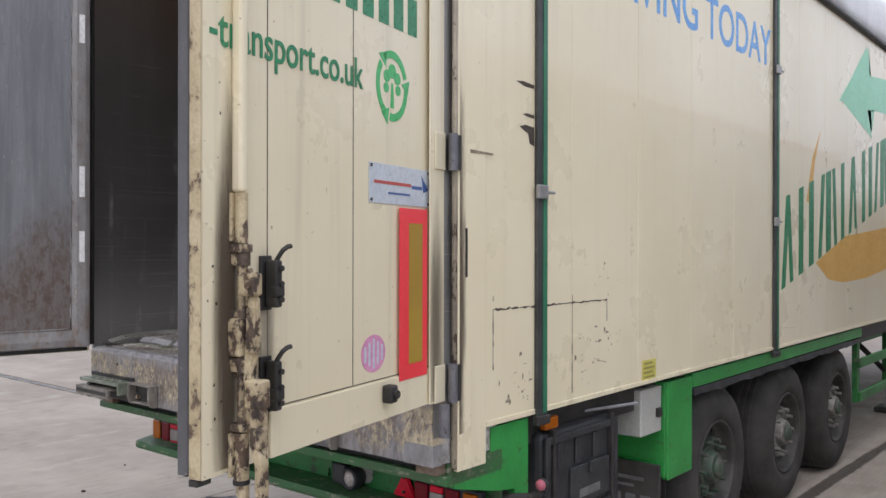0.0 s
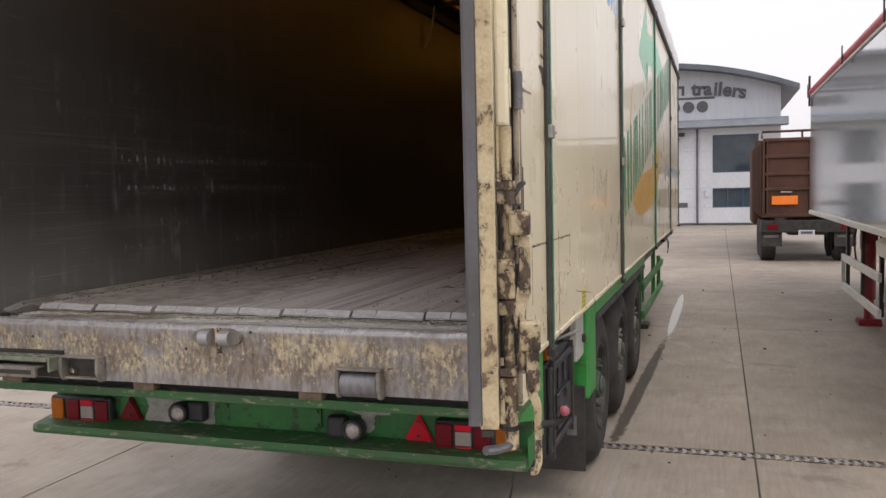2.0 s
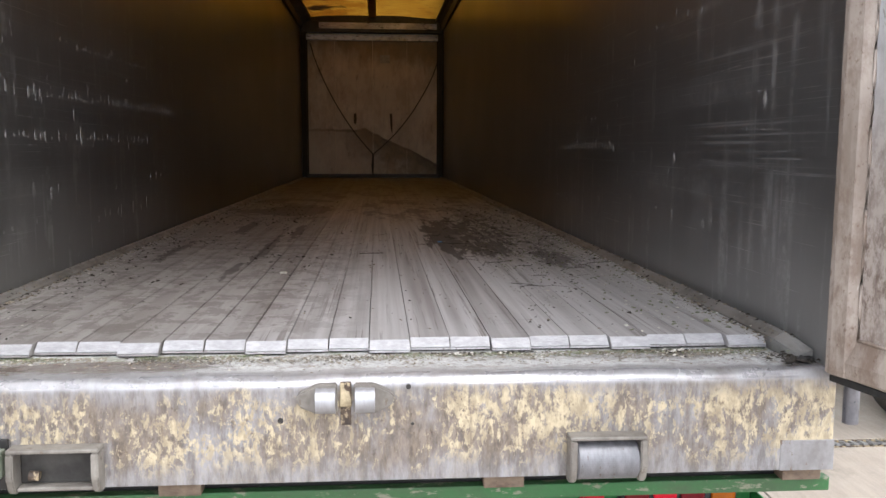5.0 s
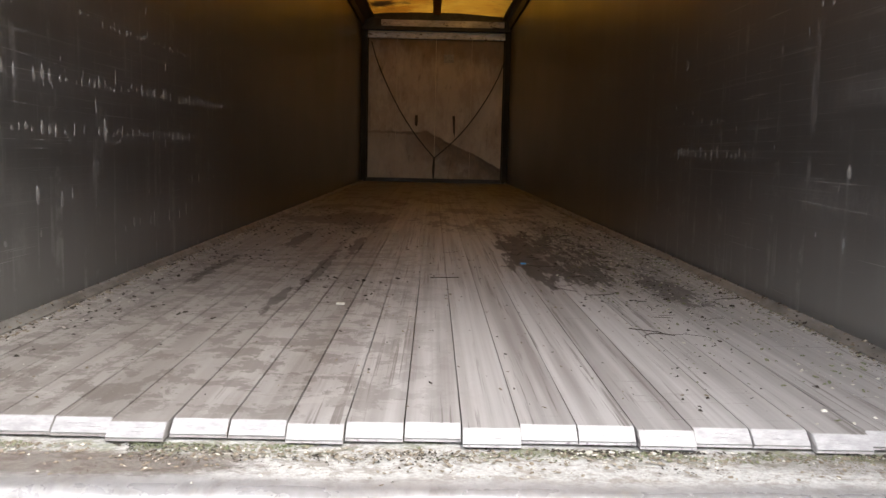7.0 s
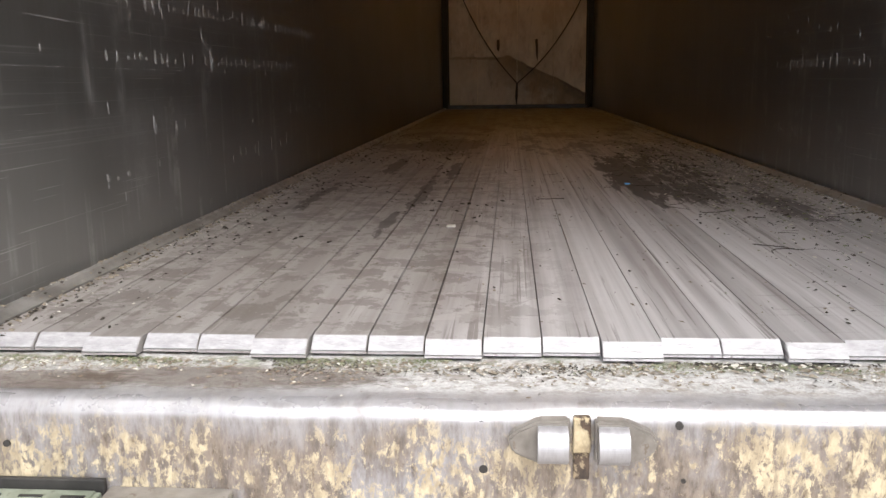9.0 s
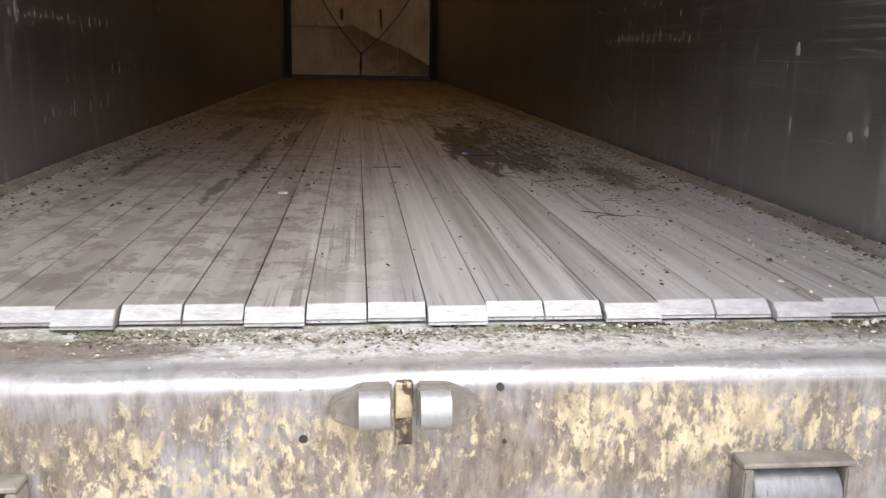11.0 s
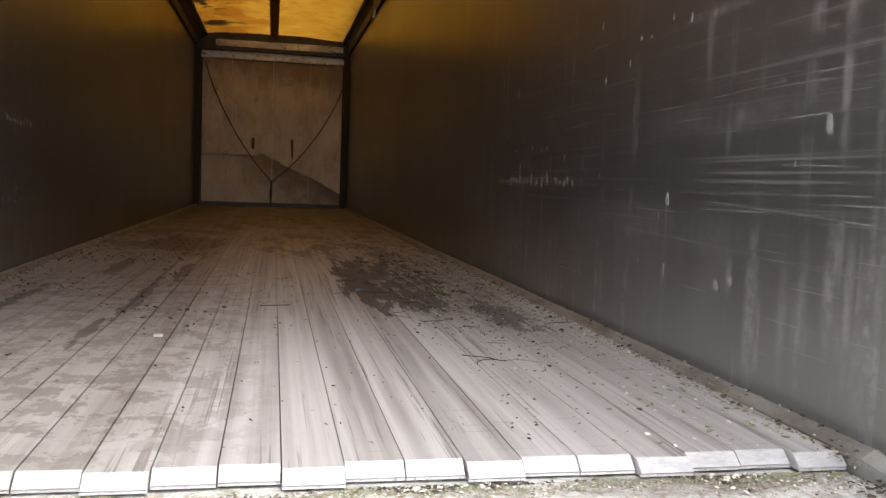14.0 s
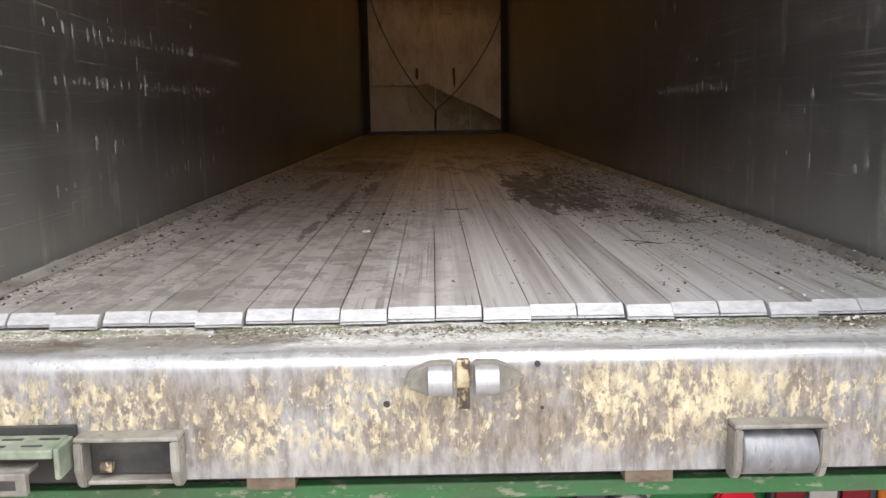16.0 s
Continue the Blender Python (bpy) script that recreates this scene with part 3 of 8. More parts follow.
def concrete_material():
    m, nt, p = material("yard_concrete")
    n = Nodes(nt)
    col = n.mix(n.step(n.noise(0.5, detail=7.0), 0.35, 0.65), (0.285, 0.245, 0.208), (0.365, 0.32, 0.275))
    col = n.mix(n.step(n.noise(2.7, (1, 1, 1), 7.0, 0.7, (3, 3, 0)), 0.5, 0.72, 0, 0.5), col, (0.20, 0.178, 0.15))
    broom = n.noise(34, (1.0, 0.07, 1), 4.0, 0.7)
    col = n.mix(0.4, col, n.mix(n.step(broom, 0.3, 0.7), (0.74, 0.74, 0.74), (1.18, 1.17, 1.15)), "MULTIPLY")
    spot = n.step(n.noise(1.1, (1, 1, 1), 8.0, 0.72, (8, 3, 0)), 0.60, 0.68, 0, 0.45)
    col = n.mix(spot, col, (0.13, 0.115, 0.098))
    drip = n.step(n.noise(16, (1, 1, 1), 3.0, 0.6, (1, 7, 0)), 0.70, 0.76, 0, 0.5)
    col = n.mix(drip, col, (0.12, 0.105, 0.09))
    bleach = n.step(n.noise(1.9, (1.4, 0.6, 1), 6.0, 0.68, (5, 9, 0)), 0.55, 0.70, 0, 0.45)
    col = n.mix(bleach, col, (0.44, 0.41, 0.37))
    # fine dust grain
    pale_fac = n.noise(120, (1, 1, 1), 2.0)
    col = n.mix(0.3, col, n.mix(n.step(pale_fac, 0.3, 0.7), (0.7, 0.7, 0.7), (1.2, 1.2, 1.2)), "MULTIPLY")
    n.link(n.mix(1.0, col, n.mix(n.step(n.random(), 0, 1), (0.93, 0.93, 0.93), (1.06, 1.06, 1.05)), "MULTIPLY"), p.inputs["Base Color"])
    n.link(n.step(n.noise(3), 0.3, 0.7, 0.62, 0.85), p.inputs["Roughness"])
    n.bump(p, n.math("ADD", broom, pale_fac), 0.35, 0.003)
    return m


def stain_material(name, col, rough, c, size, cut, level, soft=0.12, stretch=(2.0, 0.8, 1), turn=0.0):
    """A thin wet or spilt film with a ragged outline."""
    m, nt, p = material(name)
    n = Nodes(nt)
    edge = n.math("ADD", n.spot(c, size, turn), n.math("MULTIPLY", n.noise(4.5, stretch, 6.0, 0.65), 1.0))
    mask = n.step(edge, cut, cut - soft, 0, level)
    tr = nt.nodes.new("ShaderNodeBsdfTransparent")
    mx = nt.nodes.new("ShaderNodeMixShader")
    p.inputs["Base Color"].default_value = (*col, 1)
    p.inputs["Roughness"].default_value = rough
    n.link(mask, mx.inputs[0])
    n.link(tr.outputs[0], mx.inputs[1])
    n.link(p.outputs[0], mx.inputs[2])
    n.link(mx.outputs[0], nt.nodes["Material Output"].inputs["Surface"])
    return m


def lens_material(name, col, rough=0.12):
    m, nt, p = material(name)
    n = Nodes(nt)
    ribs = n.noise(160, (1, 1, 0.25), 2.0)
    n.link(n.mix(n.step(n.noise(14), 0.3, 0.75, 0, 0.4), col, tuple(c * 0.45 for c in col)), p.inputs["Base Color"])
    p.inputs["Roughness"].default_value = rough
    p.inputs["Specular IOR Level"].default_value = 0.25
    n.bump(p, ribs, 0.2, 0.002)
    return m


def glass_material():
    m, nt, p = material("dark_window_glass")
    n = Nodes(nt)
    n.link(n.mix(n.step(n.noise(0.6), 0.35, 0.65), (0.035, 0.05, 0.065), (0.06, 0.08, 0.10)), p.inputs["Base Color"])
    p.inputs["Roughness"].default_value = 0.06
    p.inputs["IOR"].default_value = 1.5
    return m


CREAM = cream_material("cream_paint", 0.5)
CREAM_WORN = cream_material("worn_cream_paint", 1.4)
SILL = worn_sill_material()
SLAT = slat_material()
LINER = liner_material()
BULKHEAD = front_wall_material()
TARP = tarp_material()
CONCRETE = concrete_material()
GLASS = glass_material()
SLAT_END = surface("cut_aluminium", (0.33, 0.326, 0.335), (0.45, 0.446, 0.456), 0.45, 0.25, 30, (1, 1, 3), 90, (1, 1, 6), (0.36, 0.35, 0.34), 0.68)
STAMP = surface("stamped_relief", (0.30, 0.29, 0.295), (0.38, 0.37, 0.375), 0.5, 0.2, 60)
DRUM = surface("worn_drum_steel", (0.15, 0.15, 0.16), (0.26, 0.26, 0.275), 0.5, 0.4, 16, (2, 1, 0.6), 70, (2, 1, 1), (0.13, 0.10, 0.08), 0.60)
WHITE_TARP = surface("white_tarpaulin", (0.66, 0.67, 0.68), (0.78, 0.79, 0.80), 0.4, 0, 1.5, (1, 3, 1), 25, (1, 1, 1), (0.4, 0.39, 0.36), 0.68)
DOOR_LINER = door_liner_material("weathered_door_liner", (0.47, 0.455, 0.445), (0.55, 0.562, 0.59), 2.12, 1.40, 0.42)
# left door's liner: about half as bright, bluer and less streaked
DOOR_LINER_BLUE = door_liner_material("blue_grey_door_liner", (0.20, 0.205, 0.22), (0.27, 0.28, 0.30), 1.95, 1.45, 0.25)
DOOR_RAIL = rail_material("weathered_door_rail", (0.42, 0.36, 0.31), (0.26, 0.21, 0.172))
# left door's rails: darker and greyer than the right door's
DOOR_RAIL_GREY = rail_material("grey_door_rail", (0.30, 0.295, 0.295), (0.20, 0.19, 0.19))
SEAL = surface("worn_grey_seal", (0.072, 0.070, 0.072), (0.118, 0.116, 0.124), 0.6, 0.0, 8, (1, 1, 0.5), 90, (1, 1, 1), (0.25, 0.22, 0.20), 0.61)
STEEL = surface("dirty_steel", (0.26, 0.255, 0.25), (0.42, 0.42, 0.42), 0.45, 0.55, 9, (1, 1, 1), 80, (1, 1, 1), (0.14, 0.10, 0.07), 0.62)
GALV = surface("galvanised_plate", (0.36, 0.36, 0.375), (0.47, 0.47, 0.49), 0.42, 0.5, 14, (1, 1, 0.5), 60, (2, 1, 0.5), (0.25, 0.21, 0.17), 0.66)
RUST = chipped_material("rusty_steel", (0.40, 0.32, 0.20), (0.48, 0.39, 0.25), (0.040, 0.029, 0.023), (0.12, 0.085, 0.06), 0.475)
ROD = chipped_material("chipped_cream_steel", (0.44, 0.355, 0.22), (0.60, 0.51, 0.34), (0.035, 0.026, 0.021), (0.13, 0.085, 0.055), 0.52)
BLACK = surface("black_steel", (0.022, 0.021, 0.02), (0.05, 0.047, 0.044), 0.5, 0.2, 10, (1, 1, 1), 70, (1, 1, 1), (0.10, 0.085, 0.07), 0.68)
PLASTIC = surface("black_plastic", (0.018, 0.019, 0.022), (0.040, 0.041, 0.045), 0.5, 0, 6, (1, 1, 1), 90, (1, 1, 1), (0.12, 0.115, 0.11), 0.66)
RUBBER = surface("tyre_rubber", (0.022, 0.021, 0.020), (0.055, 0.050, 0.045), 0.85, 0, 5, (1, 1, 1), 60, (1, 1, 1), (0.14, 0.125, 0.105), 0.66, 0.3)
GREEN = surface("green_paint", (0.024, 0.22, 0.042), (0.034, 0.30, 0.062), 0.4, 0, 4, (1, 1, 1), 50, (1, 1, 1), (0.045, 0.075, 0.03), 0.60, 0.15)
GREEN_WORN = surface("worn_green_paint", (0.030, 0.125, 0.036), (0.036, 0.22, 0.052), 0.55, 0, 6, (0.6, 1, 1), 50, (1, 1, 1), (0.13, 0.125, 0.085), 0.56, 0.3)
GREEN_PALE = surface("pale_green_steel", (0.13, 0.155, 0.115), (0.27, 0.295, 0.235), 0.5, 0.1, 14, (1, 1, 1), 60, (1, 1, 1), (0.14, 0.14, 0.11), 0.6)
GREY_PATCH = surface("bare_grey_patch", (0.30, 0.29, 0.27), (0.42, 0.41, 0.38), 0.6, 0.1, 18, (1, 1, 1), 70, (1, 1, 1), (0.12, 0.14, 0.09), 0.58)
RED_LENS = lens_material("red_lens", (0.17, 0.002, 0.010), 0.28)
RED_BRIGHT = lens_material("bright_red_reflector", (0.66, 0.008, 0.03), 0.3)
AMBER_LENS = lens_material("amber_lens", (0.42, 0.115, 0.01))
CLEAR_LENS = lens_material("clear_lens", (0.36, 0.32, 0.30))
MARKER_RED = surface("fluorescent_red_film", (0.85, 0.045, 0.06), (0.90, 0.06, 0.075), 0.35, 0, 3, (1, 1, 1), 900)
MARKER_GOLD = surface("gold_reflective_film", (0.36, 0.22, 0.025), (0.42, 0.27, 0.035), 0.35, 0, 5, (1, 1, 1), 900)
PLATE_BLUE = surface("pale_plate", (0.50, 0.55, 0.60), (0.58, 0.62, 0.66), 0.4, 0, 6)
INK_GREEN = surface("green_lettering", (0.012, 0.19, 0.075), (0.02, 0.24, 0.10), 0.35, 0, 12, (1, 1, 1), 60, (1, 1, 1), (0.30, 0.36, 0.24), 0.72)
INK_MINT = surface("mint_graphic", (0.20, 0.60, 0.36), (0.26, 0.66, 0.42), 0.35, 0, 3)
INK_LOGO = surface("bright_green_graphic", (0.05, 0.42, 0.12), (0.08, 0.48, 0.16), 0.35, 0, 8)
INK_BLUE = surface("blue_lettering", (0.10, 0.32, 0.70), (0.16, 0.40, 0.76), 0.35, 0, 8)
INK_ORANGE = surface("orange_graphic", (0.66, 0.37, 0.06), (0.72, 0.43, 0.10), 0.35, 0, 4)
INK_GREY = surface("grey_blue_lettering", (0.30, 0.34, 0.42), (0.38, 0.42, 0.50), 0.4, 0, 6)
INK_NAVY = surface("navy_print", (0.05, 0.10, 0.28), (0.07, 0.13, 0.34), 0.4, 0, 8)
INK_RED = surface("red_print", (0.40, 0.07, 0.06), (0.5, 0.1, 0.08), 0.4, 0, 8)
INK_PINK = surface("pink_sticker", (0.62, 0.25, 0.44), (0.70, 0.32, 0.50), 0.4, 0, 20)
INK_OLIVE = surface("faded_print", (0.26, 0.24, 0.08), (0.32, 0.29, 0.10), 0.5, 0, 20)
INK_YELLOW = surface("yellow_sticker", (0.56, 0.50, 0.10), (0.62, 0.56, 0.14), 0.4, 0, 20)
INK_FADED = surface("faded_scuff", (0.16, 0.13, 0.09), (0.34, 0.29, 0.20), 0.7, 0, 30)
INK_DARK = surface("dark_scuff", (0.04, 0.03, 0.025), (0.09, 0.07, 0.05), 0.7, 0, 12)
PALE_PRINT = surface("pale_print", (0.10, 0.10, 0.10), (0.17, 0.17, 0.165), 0.6, 0, 20)
BOX_GREY = surface("grey_box_paint", (0.40, 0.40, 0.37), (0.47, 0.47, 0.43), 0.5, 0, 5, (1, 1, 1), 50, (1, 1, 1), (0.2, 0.18, 0.14), 0.7)
SILVER = surface("polished_body_aluminium", (0.56, 0.57, 0.585), (0.62, 0.63, 0.64), 0.09, 0.7, 0.8, (1, 1, 0.5), 40, (1, 3, 0.1), None, 0.7, 0.012, 0.12, 0.05)
ALU = surface("brushed_rail_aluminium", (0.56, 0.56, 0.56), (0.66, 0.66, 0.66), 0.38, 0.4, 4, (1, 1, 1), 400, (1, 1, 1), None, 0.7, 0.03)
ALU_DULL = surface("brake_dusted_aluminium", (0.17, 0.165, 0.16), (0.30, 0.295, 0.29), 0.45, 0.4, 7, (1, 1, 1), 300, (1, 1, 1), (0.16, 0.14, 0.12), 0.62, 0.03)
RED_PAINT = surface("red_chassis_paint", (0.20, 0.014, 0.022), (0.28, 0.022, 0.034), 0.45, 0, 6, (1, 1, 1), 60, (1, 1, 1), (0.10, 0.06, 0.05), 0.68)
HUB_RED = surface("faded_red_hub", (0.36, 0.03, 0.06), (0.46, 0.05, 0.085), 0.5, 0, 20, (1, 1, 1), 60, (1, 1, 1), (0.20, 0.12, 0.11), 0.6)
WING = surface("white_wing_paint", (0.70, 0.70, 0.69), (0.80, 0.80, 0.79), 0.4, 0.05, 4, (1, 1, 1), 60, (1, 1, 1), (0.45, 0.42, 0.38), 0.70, 0.03)
RED_RAIL = surface("red_rail_paint", (0.60, 0.03, 0.07), (0.68, 0.05, 0.09), 0.35, 0, 6)
BROWN = surface("rusty_brown_body", (0.060, 0.026, 0.016), (0.095, 0.040, 0.024), 0.75, 0.05, 2.2, (1, 1, 0.7), 40, (1, 1, 1), (0.07, 0.035, 0.022), 0.62, 0.2)
ORANGE_PLATE = surface("orange_marker_plate", (0.90, 0.20, 0.02), (0.95, 0.25, 0.03), 0.4, 0, 10)
CLADDING = surface("white_wall_cladding", (0.52, 0.54, 0.58), (0.60, 0.62, 0.66), 0.5, 0, 0.7, (1, 1, 0.4), 20, (1, 1, 0.3), None, 0.7, 0.05)
GABLE = surface("grey_gable_cladding", (0.44, 0.47, 0.52), (0.50, 0.53, 0.58), 0.5, 0, 0.8, (3, 1, 0.4), 20, (3, 1, 0.1), None, 0.7, 0.05)
ROOF_GREY = surface("slate_grey_roof_edge", (0.09, 0.105, 0.13), (0.13, 0.15, 0.18), 0.45, 0.1, 1.2)
SIGN_GREY = surface("dark_grey_sign", (0.07, 0.07, 0.08), (0.10, 0.10, 0.11), 0.5, 0, 4)
CANOPY = surface("slate_canopy", (0.19, 0.215, 0.25), (0.25, 0.275, 0.31), 0.45, 0.1, 1.5)
FRAME_BLUE = surface("dark_blue_frame", (0.03, 0.06, 0.11), (0.05, 0.08, 0.14), 0.4, 0, 4)
JOINT = surface("dark_joint_filler", (0.05, 0.045, 0.04), (0.085, 0.075, 0.065), 0.9, 0, 9)
GRIT = surface("dry_litter", (0.15, 0.12, 0.085), (0.32, 0.28, 0.22), 0.9, 0, 40, (1, 1, 1), 120)
GRIT_GREEN = surface("mossy_litter", (0.11, 0.135, 0.065), (0.25, 0.25, 0.17), 0.9, 0, 25, (1, 1, 1), 150)
GRIT_PALE = surface("pale_chips", (0.52, 0.50, 0.44), (0.66, 0.64, 0.58), 0.7, 0, 30)
DIRT_DARK = surface("dark_crumbs", (0.03, 0.026, 0.02), (0.06, 0.05, 0.04), 0.9, 0, 30)
CARD = surface("torn_brown_sheet", (0.34, 0.215, 0.12), (0.43, 0.285, 0.17), 0.8, 0, 6)
STRAP = surface("dark_webbing", (0.03, 0.027, 0.024), (0.055, 0.05, 0.045), 0.8, 0, 9, (1, 1, 1), 150)
WEBBING = webbing_material()
STRAP_GREEN = surface("green_curtain_strip", (0.02, 0.13, 0.07), (0.03, 0.19, 0.10), 0.45, 0, 5)
DARK_BAND = surface("dark_curtain_pole", (0.035, 0.037, 0.037), (0.075, 0.077, 0.075), 0.45, 0.2, 5)
ROPE = surface("pale_rope", (0.45, 0.41, 0.34), (0.55, 0.5, 0.42), 0.8, 0, 30)
BLUE_BIT = surface("blue_plastic_chip", (0.05, 0.28, 0.62), (0.08, 0.34, 0.7), 0.4)
RIM = surface("dusty_rim_steel", (0.034, 0.032, 0.030), (0.078, 0.074, 0.068), 0.65, 0.3, 12, (1, 1, 1), 80, (1, 1, 1), (0.06, 0.05, 0.04), 0.62)
FILLET = surface("grimy_corner_strip", (0.14, 0.135, 0.125), (0.28, 0.275, 0.262), 0.5, 0.35, 12, (1, 0.5, 1), 80, (1, 0.3, 1), (0.36, 0.34, 0.30), 0.64)

POST_EDGE = surface("rubbed_post_edge", (0.30, 0.26, 0.21), (0.52, 0.46, 0.35), 0.55, 0.1, 6, (1, 1, 0.5), 90, (1, 1, 1), (0.09, 0.065, 0.05), 0.53, 0.25)
HINGE = surface("dark_hinge_steel", (0.13, 0.13, 0.145), (0.24, 0.24, 0.26), 0.4, 0.6, 12, (1, 1, 0.5), 80, (1, 1, 1), (0.08, 0.06, 0.05), 0.62)
TAPE = surface("white_reflective_tape", (0.88, 0.88, 0.88), (0.93, 0.93, 0.93), 0.3, 0, 8)
HUB_GREEN = surface("dirty_green_hub", (0.042, 0.058, 0.045), (0.045, 0.088, 0.055), 0.65, 0, 14, (1, 1, 1), 70, (1, 1, 1), (0.09, 0.085, 0.07), 0.50, 0.3)
BUMPER = surface("scraped_green_bumper", (0.050, 0.098, 0.042), (0.028, 0.135, 0.038), 0.55, 0, 7.0, (0.6, 1, 1.6), 60, (1, 1, 1), (0.20, 0.205, 0.145), 0.555, 0.25)
DAB = surface("pale_rub_mark", (0.28, 0.276, 0.27), (0.43, 0.424, 0.414), 0.5, 0.3, 60, (1, 1, 0.5), 200)
DOOR_EDGE = chipped_material("chipped_door_edge", (0.46, 0.37, 0.22), (0.56, 0.47, 0.30), (0.07, 0.05, 0.035), (0.20, 0.14, 0.09), 0.58)
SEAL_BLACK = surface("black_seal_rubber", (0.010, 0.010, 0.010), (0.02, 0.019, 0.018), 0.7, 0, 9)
HOUSING = surface("dirty_housing_paint", (0.15, 0.135, 0.118), (0.29, 0.27, 0.24), 0.5, 0.15, 12, (1, 1, 0.7), 80, (1, 1, 1), (0.15, 0.12, 0.095), 0.60)
PATCH = surface("dull_patch_metal", (0.22, 0.21, 0.205), (0.36, 0.355, 0.365), 0.45, 0.3, 12, (1, 1, 0.5), 70, (1, 1, 1), (0.20, 0.155, 0.12), 0.58)
PACKER = surface("grubby_packing_block", (0.12, 0.08, 0.055), (0.22, 0.165, 0.118), 0.7, 0, 20, (1, 1, 2), 80, (1, 1, 1), (0.09, 0.06, 0.045), 0.62)
# mottled brownish glass; the white patches are glints painted on
CLOUDED_GLINT = surface("clouded_lamp_glass", (0.26, 0.235, 0.22), (0.52, 0.47, 0.44), 0.3, 0.1, 22, (1, 1, 1), 60, (1, 1, 1), (0.72, 0.68, 0.66), 0.62, 0.3)
# scuffed steel; the pale grey paints in the daylight it catches
HEAD_STEEL_GLEAM = surface("scuffed_bright_steel", (0.34, 0.35, 0.37), (0.68, 0.70, 0.74), 0.35, 0.2, 3.0, (1, 1, 2.5), 14, (1, 1, 3), (0.10, 0.085, 0.07), 0.58, 0.02)
NUT_STEEL = surface("rusty_nut_steel", (0.15, 0.14, 0.125), (0.28, 0.265, 0.24), 0.6, 0.3, 20)
PANEL_GREEN = surface("dirty_green_panel", (0.015, 0.125, 0.028), (0.022, 0.185, 0.040), 0.45, 0, 3.5, (1, 1, 1), 50, (1, 1, 1), (0.030, 0.060, 0.024), 0.54, 0.2)

# ---- building helpers ----
I4 = Matrix.Identity(4)


def mesh_of(name, bm, mat, smooth=False):
    bmesh.ops.recalc_face_normals(bm, faces=bm.faces)
    me = bpy.data.meshes.new(name)
    bm.to_mesh(me)
    bm.free()
    me.materials.append(mat)
    if smooth:
        for p in me.polygons:
            p.use_smooth = True
    return me


def part(name, bm, mat, parent=None, label="", at=None, smooth=False):
    """Links a bmesh (or a ready mesh) as one object under parent."""
    me = bm if isinstance(bm, bpy.types.Mesh) else mesh_of(name, bm, mat, smooth)
    ob = new(name, me)
    if parent:
        ob.parent = parent
    if at is not None:
        ob.matrix_basis = at
    if label:
        tagged(ob, label)
    return ob


def thing(name, label, category, group="", at=None, kind=""):
    ob = new(name)
    ob.empty_display_size = 0.2
    if at is not None:
        ob.matrix_basis = at
    return tagged(ob, label, category, group, kind)


def box(bm, x, y, z, bevel=0.0, m=I4):
    """A box from three pairs of bounds, with rounded edges."""
    made = bmesh.ops.create_cube(bm, size=1.0)["verts"]
    s = Matrix.Diagonal((x[1] - x[0], y[1] - y[0], z[1] - z[0], 1))
    t = Matrix.Translation(((x[0] + x[1]) / 2, (y[0] + y[1]) / 2, (z[0] + z[1]) / 2))
    bmesh.ops.transform(bm, matrix=m @ t @ s, verts=made)
    if bevel:
        edges = {e for v in made for e in v.link_edges}
        bmesh.ops.bevel(bm, geom=list(edges), offset=bevel, segments=2, profile=0.5, affect="EDGES")
    return bm


def boxed(x, y, z, bevel=0.0):
    return box(bmesh.new(), x, y, z, bevel)


def rod(bm, a, b, r, n=14, r2=None):
    """A closed round bar from a to b."""
    a, b = Vector(a), Vector(b)
    made = bmesh.ops.create_cone(bm, cap_ends=True, segments=n, radius1=r, radius2=r if r2 is None else r2, depth=(b - a).length)["verts"]
    m = Matrix.Translation((a + b) / 2) @ (b - a).to_track_quat("Z", "Y").to_matrix().to_4x4()
    bmesh.ops.transform(bm, matrix=m, verts=made)
    return bm


def rodded(a, b, r, n=14, r2=None):
    return rod(bmesh.new(), a, b, r, n, r2)


def tube(bm, pts, r, n=8, flat=1.0):
    """A bar that follows the points; flat squeezes it into a strap."""
    pts = [Vector(p) for p in pts]
    rings = []
    for i, p in enumerate(pts):
        d = (pts[min(i + 1, len(pts) - 1)] - pts[max(i - 1, 0)]).normalized()
        q = d.to_track_quat("Z", "Y").to_matrix()
        rings.append([bm.verts.new(p + q @ Vector((r * math.cos(2 * math.pi * k / n), r * flat * math.sin(2 * math.pi * k / n), 0))) for k in range(n)])
    for a, b in zip(rings, rings[1:]):
        for k in range(n):
            bm.faces.new((a[k], a[(k + 1) % n], b[(k + 1) % n], b[k]))
    bm.faces.new(rings[0])
    bm.faces.new(rings[-1])
    return bm


def prism(bm, outline, axis, lo, hi):
    """An outline in the two other axes, drawn out along axis from lo to hi."""
    def at(p, h):
        return {0: (h, p[0], p[1]), 1: (p[0], h, p[1]), 2: (p[0], p[1], h)}[axis]
    a = [bm.verts.new(at(p, lo)) for p in outline]
    b = [bm.verts.new(at(p, hi)) for p in outline]
    n = len(outline)
    bm.faces.new(a)
    bm.faces.new(list(reversed(b)))
    for k in range(n):
        bm.faces.new((a[k], a[(k + 1) % n], b[(k + 1) % n], b[k]))
    return bm


